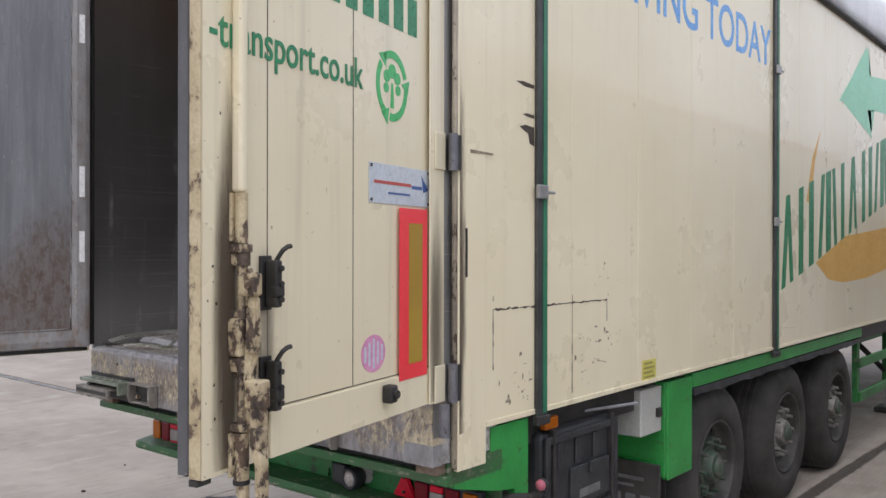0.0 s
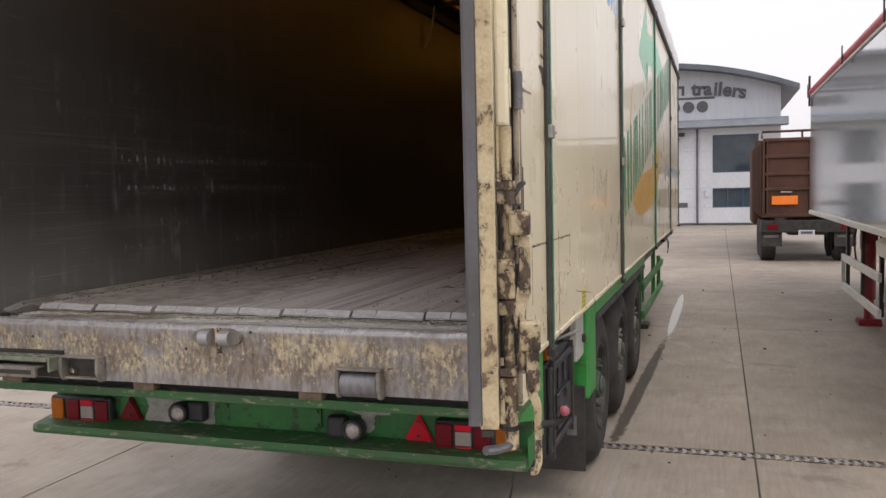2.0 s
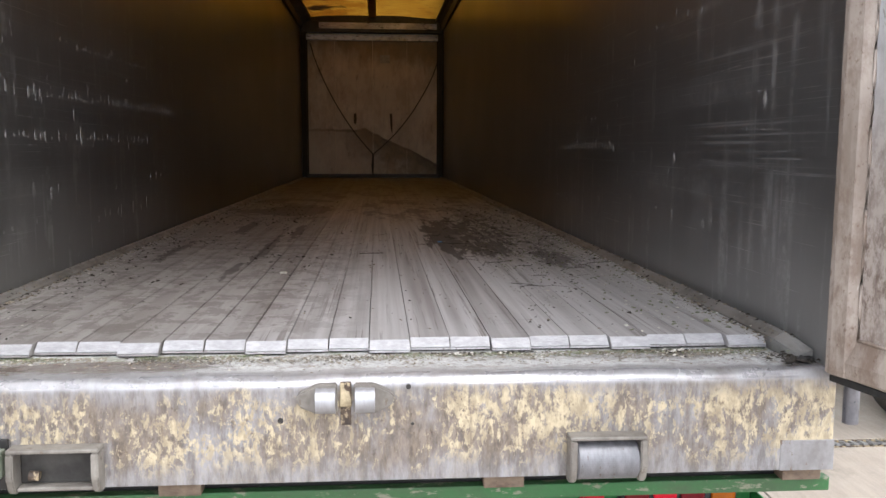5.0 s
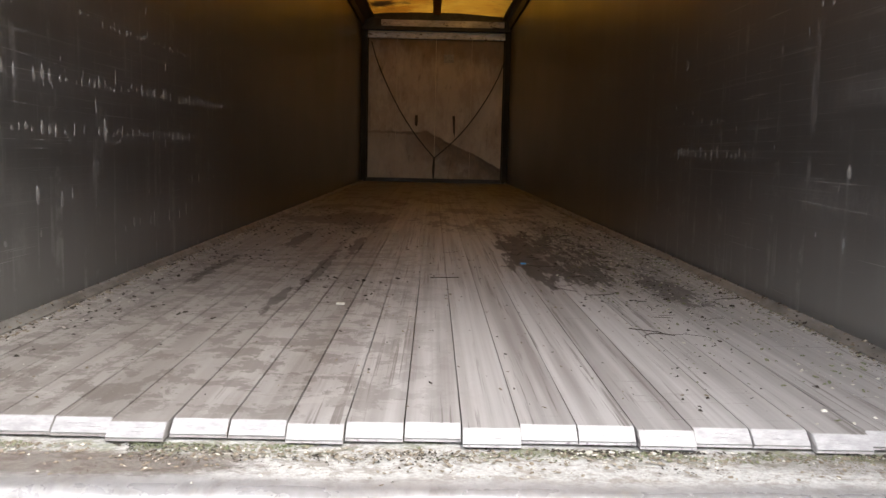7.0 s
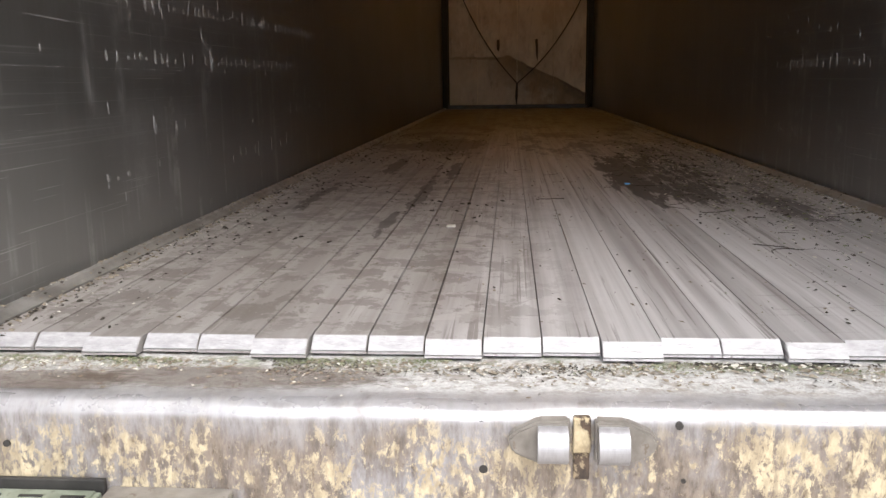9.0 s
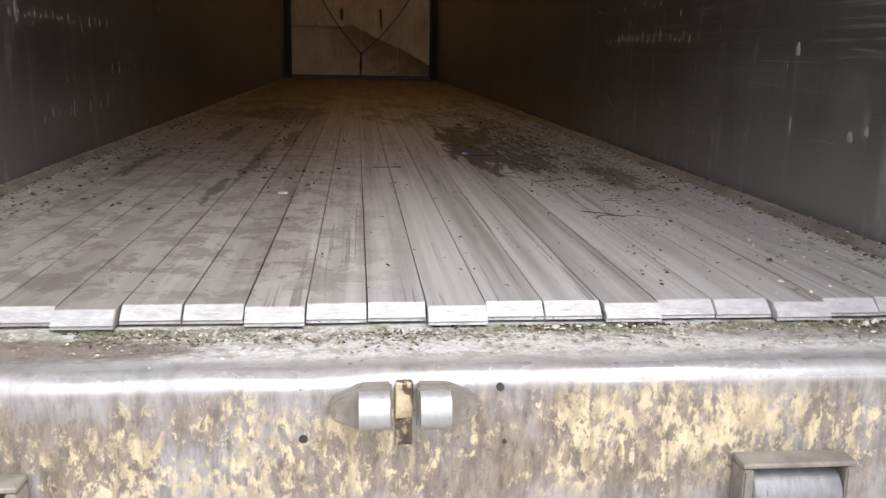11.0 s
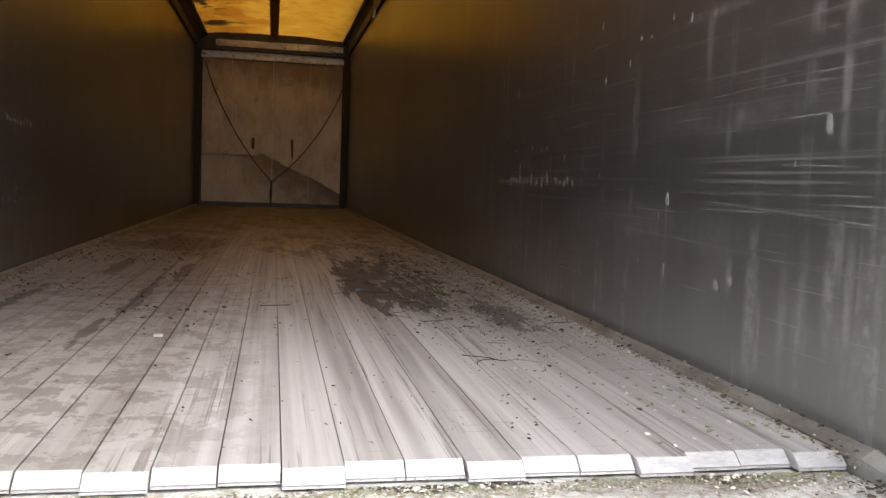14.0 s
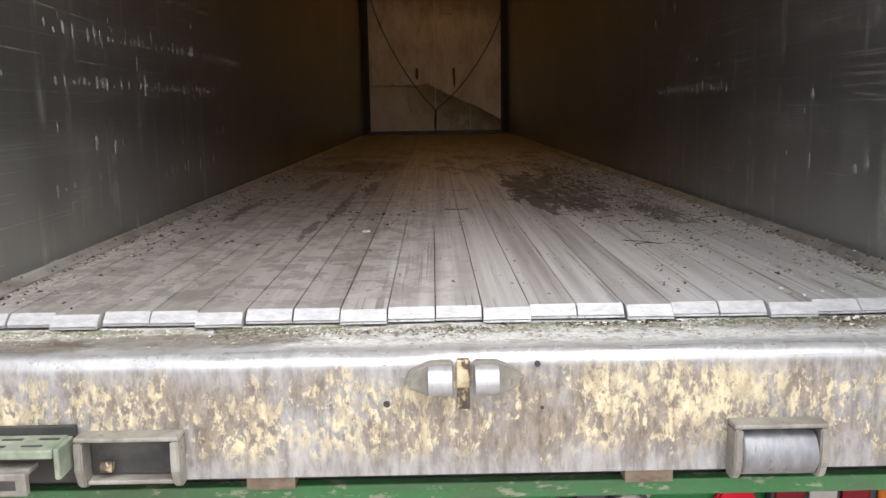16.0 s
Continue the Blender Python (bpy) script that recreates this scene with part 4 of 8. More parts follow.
def lathe(bm, profile, n=40, axis=0, centre=(0, 0, 0)):
    """Turns (radius, along) pairs about an axis."""
    rings = []
    for r, h in profile:
        ring = []
        for k in range(n):
            a = 2 * math.pi * k / n
            c, s = r * math.cos(a), r * math.sin(a)
            p = (h, c, s) if axis == 0 else ((c, h, s) if axis == 1 else (c, s, h))
            ring.append(bm.verts.new(Vector(p) + Vector(centre)))
        rings.append(ring)
    for a, b in zip(rings, rings[1:]):
        for k in range(n):
            bm.faces.new((a[k], a[(k + 1) % n], b[(k + 1) % n], b[k]))
    return bm


def lettering(words, size, mat, name, parent, at, label="", depth=0.0015, bold=0.0, squeeze=1.0):
    """Words as a thin solid, baseline at the pose's x axis."""
    cu = bpy.data.curves.new(name, "FONT")
    cu.body, cu.size, cu.extrude, cu.offset = words, size, depth, bold
    ob = new(name, cu)
    dg = bpy.context.evaluated_depsgraph_get()
    me = bpy.data.meshes.new_from_object(ob.evaluated_get(dg))
    bpy.data.objects.remove(ob)
    me.materials.clear()
    me.materials.append(mat)
    me.transform(Matrix.Diagonal((squeeze, 1, 1, 1)))
    return part(name, me, mat, parent, label, at)


def flat_shape(outline, at_x, depth=0.003):
    """A thin decal with that outline in y, z on the side of a vehicle."""
    return prism(bmesh.new(), outline, 0, at_x, at_x + depth)


# ---- ground ----
ground = tagged(part("ground", boxed((-400, 400), (-400, 400), (-0.6, -0.03)), CONCRETE), "weathered pale concrete yard", "ground", kind="structure")
XS = [-29.75, -25.25, -20.75, -16.25, -11.75, -7.25, -2.25, 2.25, 6.75, 11.25, 15.75, 20.25, 24.75]
YS = [-19.0, -13.5, -8.0, -2.5, 3.08, 3.22, 8.72, 14.3, 19.9, 25.5, 31.1, 36.7]
for xa, xb in zip(XS, XS[1:]):
    for ya, yb in zip(YS, YS[1:]):
        if yb - ya < 1:
            continue
        g = 0.006
        part("slab", boxed((xa + g, xb - g), (ya + g, yb - g), (-0.025, 0.0), 0.004), CONCRETE, ground)
bm = bmesh.new()
for xa in XS[1:-1]:
    box(bm, (xa - 0.006, xa + 0.006), (YS[0], YS[-1]), (-0.028, -0.006))
for ya in YS[1:-1]:
    box(bm, (XS[0], XS[-1]), (ya - 0.0055, ya + 0.0055), (-0.029, -0.0065))
part("joint_filler", bm, JOINT, ground, "dark filler in the slab joints")

drain = thing("drain_channel", "long narrow steel drain grating set in the concrete", "drain")
part("channel", boxed((-20.0, 20.0), (3.088, 3.212), (-0.029, -0.02)), JOINT, drain)
bm = bmesh.new()
for ya in (3.09, 3.198):
    box(bm, (-20.0, 20.0), (ya, ya + 0.012), (-0.02, -0.001))
part("edge_frame", bm, RUST, drain)
bm = bmesh.new()
for k in range(8):
    xa = k * 0.0625 - 0.25
    prism(bm, [(xa + 0.004, 3.103), (xa + 0.030, 3.103), (xa + 0.048, 3.15), (xa + 0.030, 3.197), (xa + 0.004, 3.197), (xa + 0.022, 3.15)], 2, -0.012, -0.002)
box(bm, (-0.25, 0.25), (3.144, 3.156), (-0.013, -0.003))
grate = mesh_of("grate", bm, STEEL)
for k in range(60):
    part("grate", grate, STEEL, drain, at=Matrix.Translation((-14.75 + 0.5 * k, 0, 0)))


def film(x, y, z=0.002):
    """One thin sheet of something dried or wet on the ground."""
    bm = bmesh.new()
    bm.faces.new([bm.verts.new(v) for v in ((x[0], y[0], z), (x[1], y[0], z), (x[1], y[1], z), (x[0], y[1], z))])
    return bm


wet = part("wet_streak", film((1.02, 1.75), (3.24, 8.8)), stain_material("wet_concrete", (0.050, 0.043, 0.036), 0.45, (1.31, 5.2, 0), (0.075, 3.2, 1), 1.40, 0.58, 0.3, (5.0, 2.2, 1), -0.025))
tagged(wet, "dark wet streak across the concrete yard", "stain", kind="stuff")
spill = part("pale_spill", film((1.1, 1.9), (7.8, 12.4)), stain_material("pale_spill", (0.70, 0.70, 0.68), 0.5, (1.40, 10.2, 0), (0.075, 2.6, 1), 1.50, 0.8, 0.25, (7.0, 3.2, 1)))
tagged(spill, "white paint spill dried on the concrete", "stain", kind="stuff")
old = part("pale_drip_line", film((1.2, 1.5), (-0.6, 3.0)), stain_material("pale_drips", (0.60, 0.585, 0.56), 0.8, (1.36, 1.4, 0), (0.04, 1.9, 1), 1.42, 0.35, 0.5))
tagged(old, "pale grey drip stain on the concrete", "stain", kind="stuff")
bm = bmesh.new()
rnd = random.Random(4)
for k in range(170):
    x, y, r = rnd.uniform(-4, 5), rnd.uniform(-1.0, 14), rnd.choice((0.006, 0.008, 0.012, 0.02))
    bmesh.ops.create_icosphere(bm, subdivisions=1, radius=r, matrix=Matrix.Translation((x, y, r * 0.3)) @ Matrix.Rotation(rnd.uniform(0, 3), 4, "Z") @ Matrix.Diagonal((1, rnd.uniform(0.5, 1.3), 0.5, 1)))
tagged(part("yard_litter", bm, DIRT_DARK), "small stones and crumbs scattered on the concrete", "litter", kind="stuff")

# ---- the walking-floor trailer ----
trailer = thing("semi_trailer", "long cream walking-floor semi-trailer with green chassis and open rear doors", "trailer")

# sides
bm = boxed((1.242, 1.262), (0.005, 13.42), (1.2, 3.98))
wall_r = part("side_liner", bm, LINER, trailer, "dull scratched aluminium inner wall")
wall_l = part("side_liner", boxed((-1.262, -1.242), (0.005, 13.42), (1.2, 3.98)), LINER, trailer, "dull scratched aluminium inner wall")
edges = [0.30 + k * 0.6575 for k in range(21)]
bm = boxed((1.2635, 1.2800), (0.0012, 0.6563), (1.198, 3.9), 0.0025)
panel = mesh_of("side_panel", bm, CREAM)
for ya in edges[:-1]:
    part("side_panel", panel, CREAM, trailer, at=Matrix.Translation((0, ya, 0)))
    part("side_panel", panel, CREAM, trailer, at=Matrix.Translation((-2.5435, ya, 0)))
bm = boxed((1.2802, 1.2865), (0.30, 13.46), (1.199, 1.222), 0.002)
sill_trim = part("bottom_trim", bm, CREAM_WORN, trailer, "cream riveted edge strip")
bm = bmesh.new()
for k in range(150):
    bmesh.ops.create_icosphere(bm, subdivisions=1, radius=0.004, matrix=Matrix.Translation((1.2865, 0.36 + k * 0.0865, 1.211)))
part("rivets", bm, CREAM, sill_trim)["kind"] = "stuff"
# roof rail, valance
bm = rodded((1.293, 0.1, 3.915), (1.293, 13.46, 3.915), 0.03)
part("roof_rail", bm, BLACK, trailer, "dark curtain rail under the roof edge")
part("roof_rail", rodded((-1.293, 0.1, 3.915), (-1.293, 13.46, 3.915), 0.03), BLACK, trailer)
for s in (1, -1):
    bm = bmesh.new()
    prof = [(1.272, 3.93), (1.296, 4.05), (1.298, 4.20), (1.275, 4.33), (1.225, 4.42), (1.12, 4.46), (1.12, 4.45), (1.21, 4.405), (1.26, 4.32), (1.282, 4.19), (1.281, 4.05), (1.262, 3.93)]
    rows = []
    for k in range(67):
        y = 0.06 + k * 0.2032
        w = 0.006 * math.sin(y * 2.9) + 0.004 * math.sin(y * 7.3 + 1)
        rows.append([bm.verts.new((s * (px + w), y, pz + w)) for px, pz in prof])
    for a, b in zip(rows, rows[1:]):
        for j in range(len(prof)):
            bm.faces.new((a[j], a[(j + 1) % len(prof)], b[(j + 1) % len(prof)], b[j]))
    bm.faces.new(rows[0])
    bm.faces.new(rows[-1])
    part("roof_valance", bm, WHITE_TARP, trailer, "white tarpaulin edge rolled over the roof rail", smooth=True)
for y in (3.85, 7.45, 10.72, 13.38):
    bm = boxed((1.283, 1.318), (y - 0.02, y + 0.02), (3.86, 3.97), 0.006)
    part("rail_bracket", bm, BLACK, trailer)


def curtain_pole(y, w, mat, green, z_top=3.9):
    bm = boxed((1.2805, 1.2990), (y - w / 2, y + w / 2), (1.165, z_top), 0.004)
    ob = part("curtain_pole", bm, mat, trailer, "dark upright pole on the cream side")
    if green:
        part("strip", boxed((1.2992, 1.3022), (y + 0.002, y + w / 2 - 0.003), (1.2, z_top), 0.001), STRAP_GREEN, ob, "green strip")
    part("foot", boxed((1.28, 1.312), (y - w / 2 - 0.012, y + w / 2 + 0.012), (1.15, 1.19), 0.006), BLACK, ob)
    return ob


def buckle(ob, y, z):
    bm = boxed((1.299, 1.318), (y - 0.045, y + 0.03), (z - 0.03, z + 0.03), 0.005)
    rod(bm, (1.31, y + 0.01, z), (1.31, y + 0.085, z), 0.007)
    part("buckle", bm, STEEL, ob, "small steel latch")


pa = curtain_pole(0.685, 0.075, DARK_BAND, True)
buckle(pa, 0.675, 2.155)
for outline in ([(0.51, 2.612), (0.57, 2.598), (0.645, 2.596), (0.645, 2.612), (0.56, 2.618)], [(0.555, 2.478), (0.61, 2.470), (0.645, 2.468), (0.645, 2.482), (0.59, 2.486)], [(0.535, 2.425), (0.57, 2.41), (0.60, 2.40), (0.61, 2.36), (0.645, 2.35), (0.645, 2.43), (0.58, 2.436)]):
    part("scuff", flat_shape(outline, 1.2803, 0.0009), INK_DARK, pa)
pb = curtain_pole(3.69, 0.085, DARK_BAND, True)
buckle(pb, 3.70, 3.17)
buckle(pb, 3.67, 2.1)
pc = curtain_pole(7.40, 0.075, STRAP_GREEN, False)
buckle(pc, 7.4, 2.15)
pd = curtain_pole(10.70, 0.05, DARK_BAND, False)
buckle(pd, 10.7, 2.15)
buckle(pd, 10.7, 2.95)
pe = curtain_pole(13.38, 0.05, DARK_BAND, False)
buckle(pe, 13.38, 2.15)
buckle(pe, 13.38, 2.75)

# rear corner posts
for s in (1, -1):
    bm = boxed((1.2635, 1.287) if s > 0 else (-1.287, -1.2635), (0.115, 0.298), (1.055, 3.98), 0.006)
    post = part("rear_post", bm, CREAM_WORN, trailer, "chipped cream corner post with rusty edge")
    bm = rodded((s * 1.277, 0.106, 1.07), (s * 1.277, 0.106, 3.96), 0.0115, 12)
    part("rusted_edge", bm, POST_EDGE, post, "rubbed rusty edge tube", smooth=True)
    bm = boxed((1.2872, 1.2892) if s > 0 else (-1.2892, -1.2872), (0.16, 0.173), (1.80, 1.99), 0.001)
    part("slot", bm, BLACK, post)
part("roof_beam", boxed((-1.26, 1.26), (0.02, 0.14), (3.985, 4.1), 0.01), STEEL, trailer, "steel beam over the rear opening")

# side graphics and marks
side = new("side_graphics", mesh_of("side_graphics", flat_shape([(5.30, 3.17), (6.28, 3.80), (6.42, 3.02), (6.50, 3.22), (5.62, 3.19)], 1.2802, 0.0008), INK_MINT))
side.parent = trailer
tagged(side, "faded mint, green and orange company graphics")
arrow = [(5.36, 3.19), (6.22, 3.80), (6.20, 3.53), (7.2, 3.62), (8.1, 3.62), (8.9, 3.50), (9.5, 3.28), (9.7, 3.05), (9.2, 3.22), (8.3, 3.28), (7.2, 3.27), (6.24, 3.22), (6.42, 2.96)]
part("arrow", flat_shape(arrow, 1.2802, 0.0012), INK_MINT, side, "mint arrow")
bowl = [(4.66, 1.80), (5.0, 1.66), (5.45, 1.62), (6.2, 1.64), (6.9, 1.70), (7.6, 1.80), (8.05, 1.98), (8.28, 2.30), (8.3, 2.42), (7.7, 2.34), (7.2, 2.14), (6.4, 2.08), (5.5, 2.02)]
part("orange_swoosh", flat_shape(bowl, 1.2802, 0.001), INK_ORANGE, side, "orange swoosh")
part("orange_swoosh", flat_shape([(4.42, 2.28), (4.56, 2.62), (4.78, 2.86), (4.64, 2.62), (4.52, 2.26)], 1.2802, 0.001), INK_ORANGE, side)


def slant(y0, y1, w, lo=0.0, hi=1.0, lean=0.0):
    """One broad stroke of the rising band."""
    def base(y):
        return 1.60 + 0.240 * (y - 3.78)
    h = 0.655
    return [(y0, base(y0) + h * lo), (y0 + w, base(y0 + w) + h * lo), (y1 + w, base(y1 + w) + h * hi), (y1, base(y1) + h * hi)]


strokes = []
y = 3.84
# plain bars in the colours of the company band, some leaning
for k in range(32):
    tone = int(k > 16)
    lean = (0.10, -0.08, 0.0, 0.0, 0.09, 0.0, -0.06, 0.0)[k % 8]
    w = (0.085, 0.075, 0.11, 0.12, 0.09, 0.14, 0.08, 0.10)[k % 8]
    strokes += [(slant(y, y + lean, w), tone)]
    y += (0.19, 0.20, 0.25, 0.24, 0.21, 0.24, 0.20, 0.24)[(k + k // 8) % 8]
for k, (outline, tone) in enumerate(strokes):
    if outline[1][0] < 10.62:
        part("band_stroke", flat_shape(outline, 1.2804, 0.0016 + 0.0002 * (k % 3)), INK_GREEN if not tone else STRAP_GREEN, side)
for k in range(9):
    y0 = 9.55 + k * 0.42
    part("print_bar", flat_shape([(y0, 2.04), (y0 + 0.3, 2.04), (y0 + 0.3, 2.2), (y0, 2.2)], 1.2802, 0.001), INK_GREY, side)
lettering("RVING TODAY", 0.36, INK_BLUE, "slogan", side, pose(1.2806, 1.408, 3.18, 90, 0, 90), "blue slogan lettering", 0.0006, 0.004, 0.908)
sticker = part("sticker", flat_shape([(1.66, 1.215), (1.82, 1.215), (1.82, 1.325), (1.66, 1.325)], 1.2803, 0.001), INK_YELLOW, side, "small yellow warning sticker")
for k in range(4):
    part("print_bar", flat_shape([(1.68, 1.23 + k * 0.024), (1.80 - 0.02 * (k % 2), 1.23 + k * 0.024), (1.80 - 0.02 * (k % 2), 1.24 + k * 0.024), (1.68, 1.24 + k * 0.024)], 1.2815, 0.0006), INK_OLIVE, sticker)
rnd = random.Random(8)
bm = bmesh.new()
pts = [(0.345 + k * 0.02, 1.664 - 0.00004 * k + rnd.uniform(-0.003, 0.003)) for k in range(48)]
for (ya, za), (yb, zb) in zip(pts, pts[1:]):
    t = rnd.choice((0.0012, 0.002, 0.0045, 0.003))
    prism(bm, [(ya, za - t), (yb, zb - t), (yb, zb + t), (ya, za + t)], 0, 1.2803, 1.2812)
for ya, za, zb in ((0.35, 1.42, 1.66), (0.962, 1.25, 1.70), (1.285, 1.56, 1.66), (0.350, 1.70, 1.72)):
    for k in range(10):
        t = rnd.choice((0.001, 0.0018, 0.0028))
        z0 = za + (zb - za) * k / 10
        prism(bm, [(ya - t, z0), (ya + t, z0), (ya + t, z0 + (zb - za) / 10), (ya - t, z0 + (zb - za) / 10)], 0, 1.2803, 1.2811)
part("scratch", bm, INK_DARK, trailer, "dark scratches in the cream paint")["kind"] = "stuff"
bm = bmesh.new()
for k in range(60):
    ya, za = rnd.choice(((1.32, 1.46), (1.28, 1.77), (0.55, 1.35), (0.55, 1.32), (1.1, 1.50), (1.1, 1.33))) 
    ya, za = ya + rnd.gauss(0, 0.06), za + rnd.gauss(0, 0.045)
    w, h = 0.003 + 0.03 * rnd.random() ** 3, 0.002 + 0.022 * rnd.random() ** 3
    prism(bm, [(ya, za), (ya + w, za + h * 0.4), (ya + w * 0.9, za + h), (ya + w * 0.2, za + h * 1.3)], 0, 1.2803, 1.2810)
prism(bm, [(0.19, 2.283), (0.34, 2.285), (0.34, 2.292), (0.19, 2.297)], 0, 1.2872, 1.2882)
part("scuff", bm, INK_FADED, trailer, "faded brown scuffs in the cream paint")["kind"] = "stuff"

# rear sill and deck edge
bm = bmesh.new()
prof = [(0.0, 1.093), (0.0, 1.326)] + [(0.032 - 0.032 * math.cos(a * math.pi / 20), 1.3285 + 0.032 * math.sin(a * math.pi / 20)) for a in range(1, 10)] + [(0.034, 1.3605), (0.40, 1.3605), (0.40, 1.093)]
N = 90
rows = []
rnd = random.Random(2)
for k in range(N + 1):
    x = -1.258 + 2.516 * k / N
    dent = 0.0025 * math.sin(x * 5.1) + 0.0015 * math.sin(x * 17 + 1) + (0.006 * math.exp(-((x - 1.1) / 0.06) ** 2))
    rows.append([bm.verts.new((x, yy + (dent if 1 <= j <= 7 else 0), zz - (abs(dent) * 1.2 if 4 <= j <= 11 else 0))) for j, (yy, zz) in enumerate(prof)])
for a, b in zip(rows, rows[1:]):
    for j in range(len(prof)):
        face = bm.faces.new((a[j], a[(j + 1) % len(prof)], b[(j + 1) % len(prof)], b[j]))
        face.smooth = 1 <= j <= 10
bm.faces.new(rows[0])
bm.faces.new(rows[-1])
sill = part("rear_sill", bm, SILL, trailer, "rear sill of bare steel with flaking cream paint")
part("patch_plate", boxed((1.118, 1.2625), (-0.0025, 0.05), (1.091, 1.172), 0.002), PATCH, sill, "grey galvanised patch")
part("patch_plate", boxed((-1.262, -1.14), (-0.0025, 0.05), (1.091, 1.155), 0.002), PATCH, sill)
for s in (-1, 1):
    br = bmesh.new()
    prism(br, [(s * 0.020, 1.272), (s * 0.020, 1.346), (s * 0.07, 1.345), (s * 0.112, 1.325), (s * 0.120, 1.312), (s * 0.112, 1.29), (s * 0.07, 1.272)], 1, -0.022, 0.006)
    bmesh.ops.bevel(br, geom=br.edges[:], offset=0.004, segments=2, affect="EDGES")
    part("roller_bracket", br, HOUSING, sill, "cast latch roller bracket")
    part("roller", rodded((s * 0.024, -0.022, 1.307), (s * 0.072, -0.022, 1.307), 0.031, 48), GALV, sill, "worn bright steel roller")
part("keeper_slot", boxed((-0.013, 0.013), (-0.0035, 0.01), (1.238, 1.346), 0.002), RUST, sill, "dark slot between the rollers")
part("keeper_tab", boxed((-0.014, 0.014), (-0.0065, 0.006), (1.285, 1.345), 0.002), ROD, sill, "chipped cream tab")
for hx, hz, hr in ((0.155, 1.333, 0.0065), (-0.163, 1.333, 0.004), (-0.160, 1.252, 0.0075), (0.165, 1.238, 0.004), (-0.98, 1.28, 0.006), (0.93, 1.315, 0.005)):
    part("bolt_hole", rodded((hx, -0.0025, hz), (hx, 0.01, hz), hr, 12), BLACK, sill)


def lock_housing(x0, x1, z0, z1, drum, name):
    ob = part(name, boxed((x0, x1), (-0.047, 0.0), (z1 - 0.008, z1 + 0.002), 0.003), HOUSING, sill, "welded steel lock housing with flaking cream paint")
    for xa in (x0, x1 - 0.018):
        bm = prism(bmesh.new(), [(-0.002, z1 - 0.0085), (-0.050, z1 - 0.0085), (-0.053, z0 + 0.03), (-0.040, z0 - 0.006), (-0.028, z0 - 0.014), (-0.002, z0 - 0.014)], 0, xa, xa + 0.018)
        bmesh.ops.bevel(bm, geom=bm.edges[:], offset=0.003, segments=2, affect="EDGES")
        part("cheek", bm, HOUSING, ob)
    if drum:
        r = (z1 - z0) / 2 - 0.003
        bm = lathe(bmesh.new(), [(0.0, x0 + 0.019), (r - 0.004, x0 + 0.019), (r, x0 + 0.023), (r, x1 - 0.023), (r - 0.004, x1 - 0.019), (0.0, x1 - 0.019)], 56, 0, (0, -0.004, (z0 + z1) / 2 - 0.014))
        part("drum", bm, DRUM, ob, "smooth grey drum")
    else:
        part("ledge", boxed((x0 + 0.019, x1 - 0.019), (-0.036, -0.002), (z0 - 0.006, z0 + 0.004), 0.003), HOUSING, ob)
        # near-black back: shade inside the housing put into its colour
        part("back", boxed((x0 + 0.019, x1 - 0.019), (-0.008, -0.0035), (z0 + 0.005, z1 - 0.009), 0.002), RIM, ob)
        part("pin", rodded((x0 + 0.045, -0.024, z0 + 0.030), (x0 + 0.068, -0.022, z0 + 0.028), 0.012), RUST, ob)


lock_housing(0.556, 0.752, 1.098, 1.206, True, "lock_housing")
lock_housing(-0.80, -0.585, 1.106, 1.204, False, "lock_housing")
step = part("folding_step", boxed((-1.20, -0.82), (-0.10, -0.015), (1.185, 1.205), 0.004), GREEN_PALE, sill, "worn pale green folding step")
for row, y in enumerate((-0.078, -0.042)):
    for k in range(5):
        xa = -1.185 + k * 0.074 + 0.02 * row
        part("tread_slot", boxed((xa, xa + 0.042), (y - 0.004, y + 0.004), (1.2045, 1.2068), 0.001), BLACK, step)
part("end_lip", boxed((-0.8195, -0.808), (-0.096, -0.02), (1.140, 1.204), 0.003), GREEN_PALE, step)
# added black sheet on the sill, standing for the step's shade
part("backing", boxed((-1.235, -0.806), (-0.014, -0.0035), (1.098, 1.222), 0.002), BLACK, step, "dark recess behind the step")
part("rung", boxed((-1.20, -0.865), (-0.122, -0.104), (1.118, 1.166), 0.003), HOUSING, step, "grey steel channel rung")
part("rung_lip", boxed((-1.20, -0.865), (-0.1035, -0.062), (1.156, 1.166), 0.002), HOUSING, step)
part("rung_slot", boxed((-1.19, -0.885), (-0.1235, -0.1222), (1.132, 1.152), 0.0005), BLACK, step)
part("stay", boxed((-1.12, -1.09), (-0.1, -0.016), (1.105, 1.184), 0.003), BLACK, step)

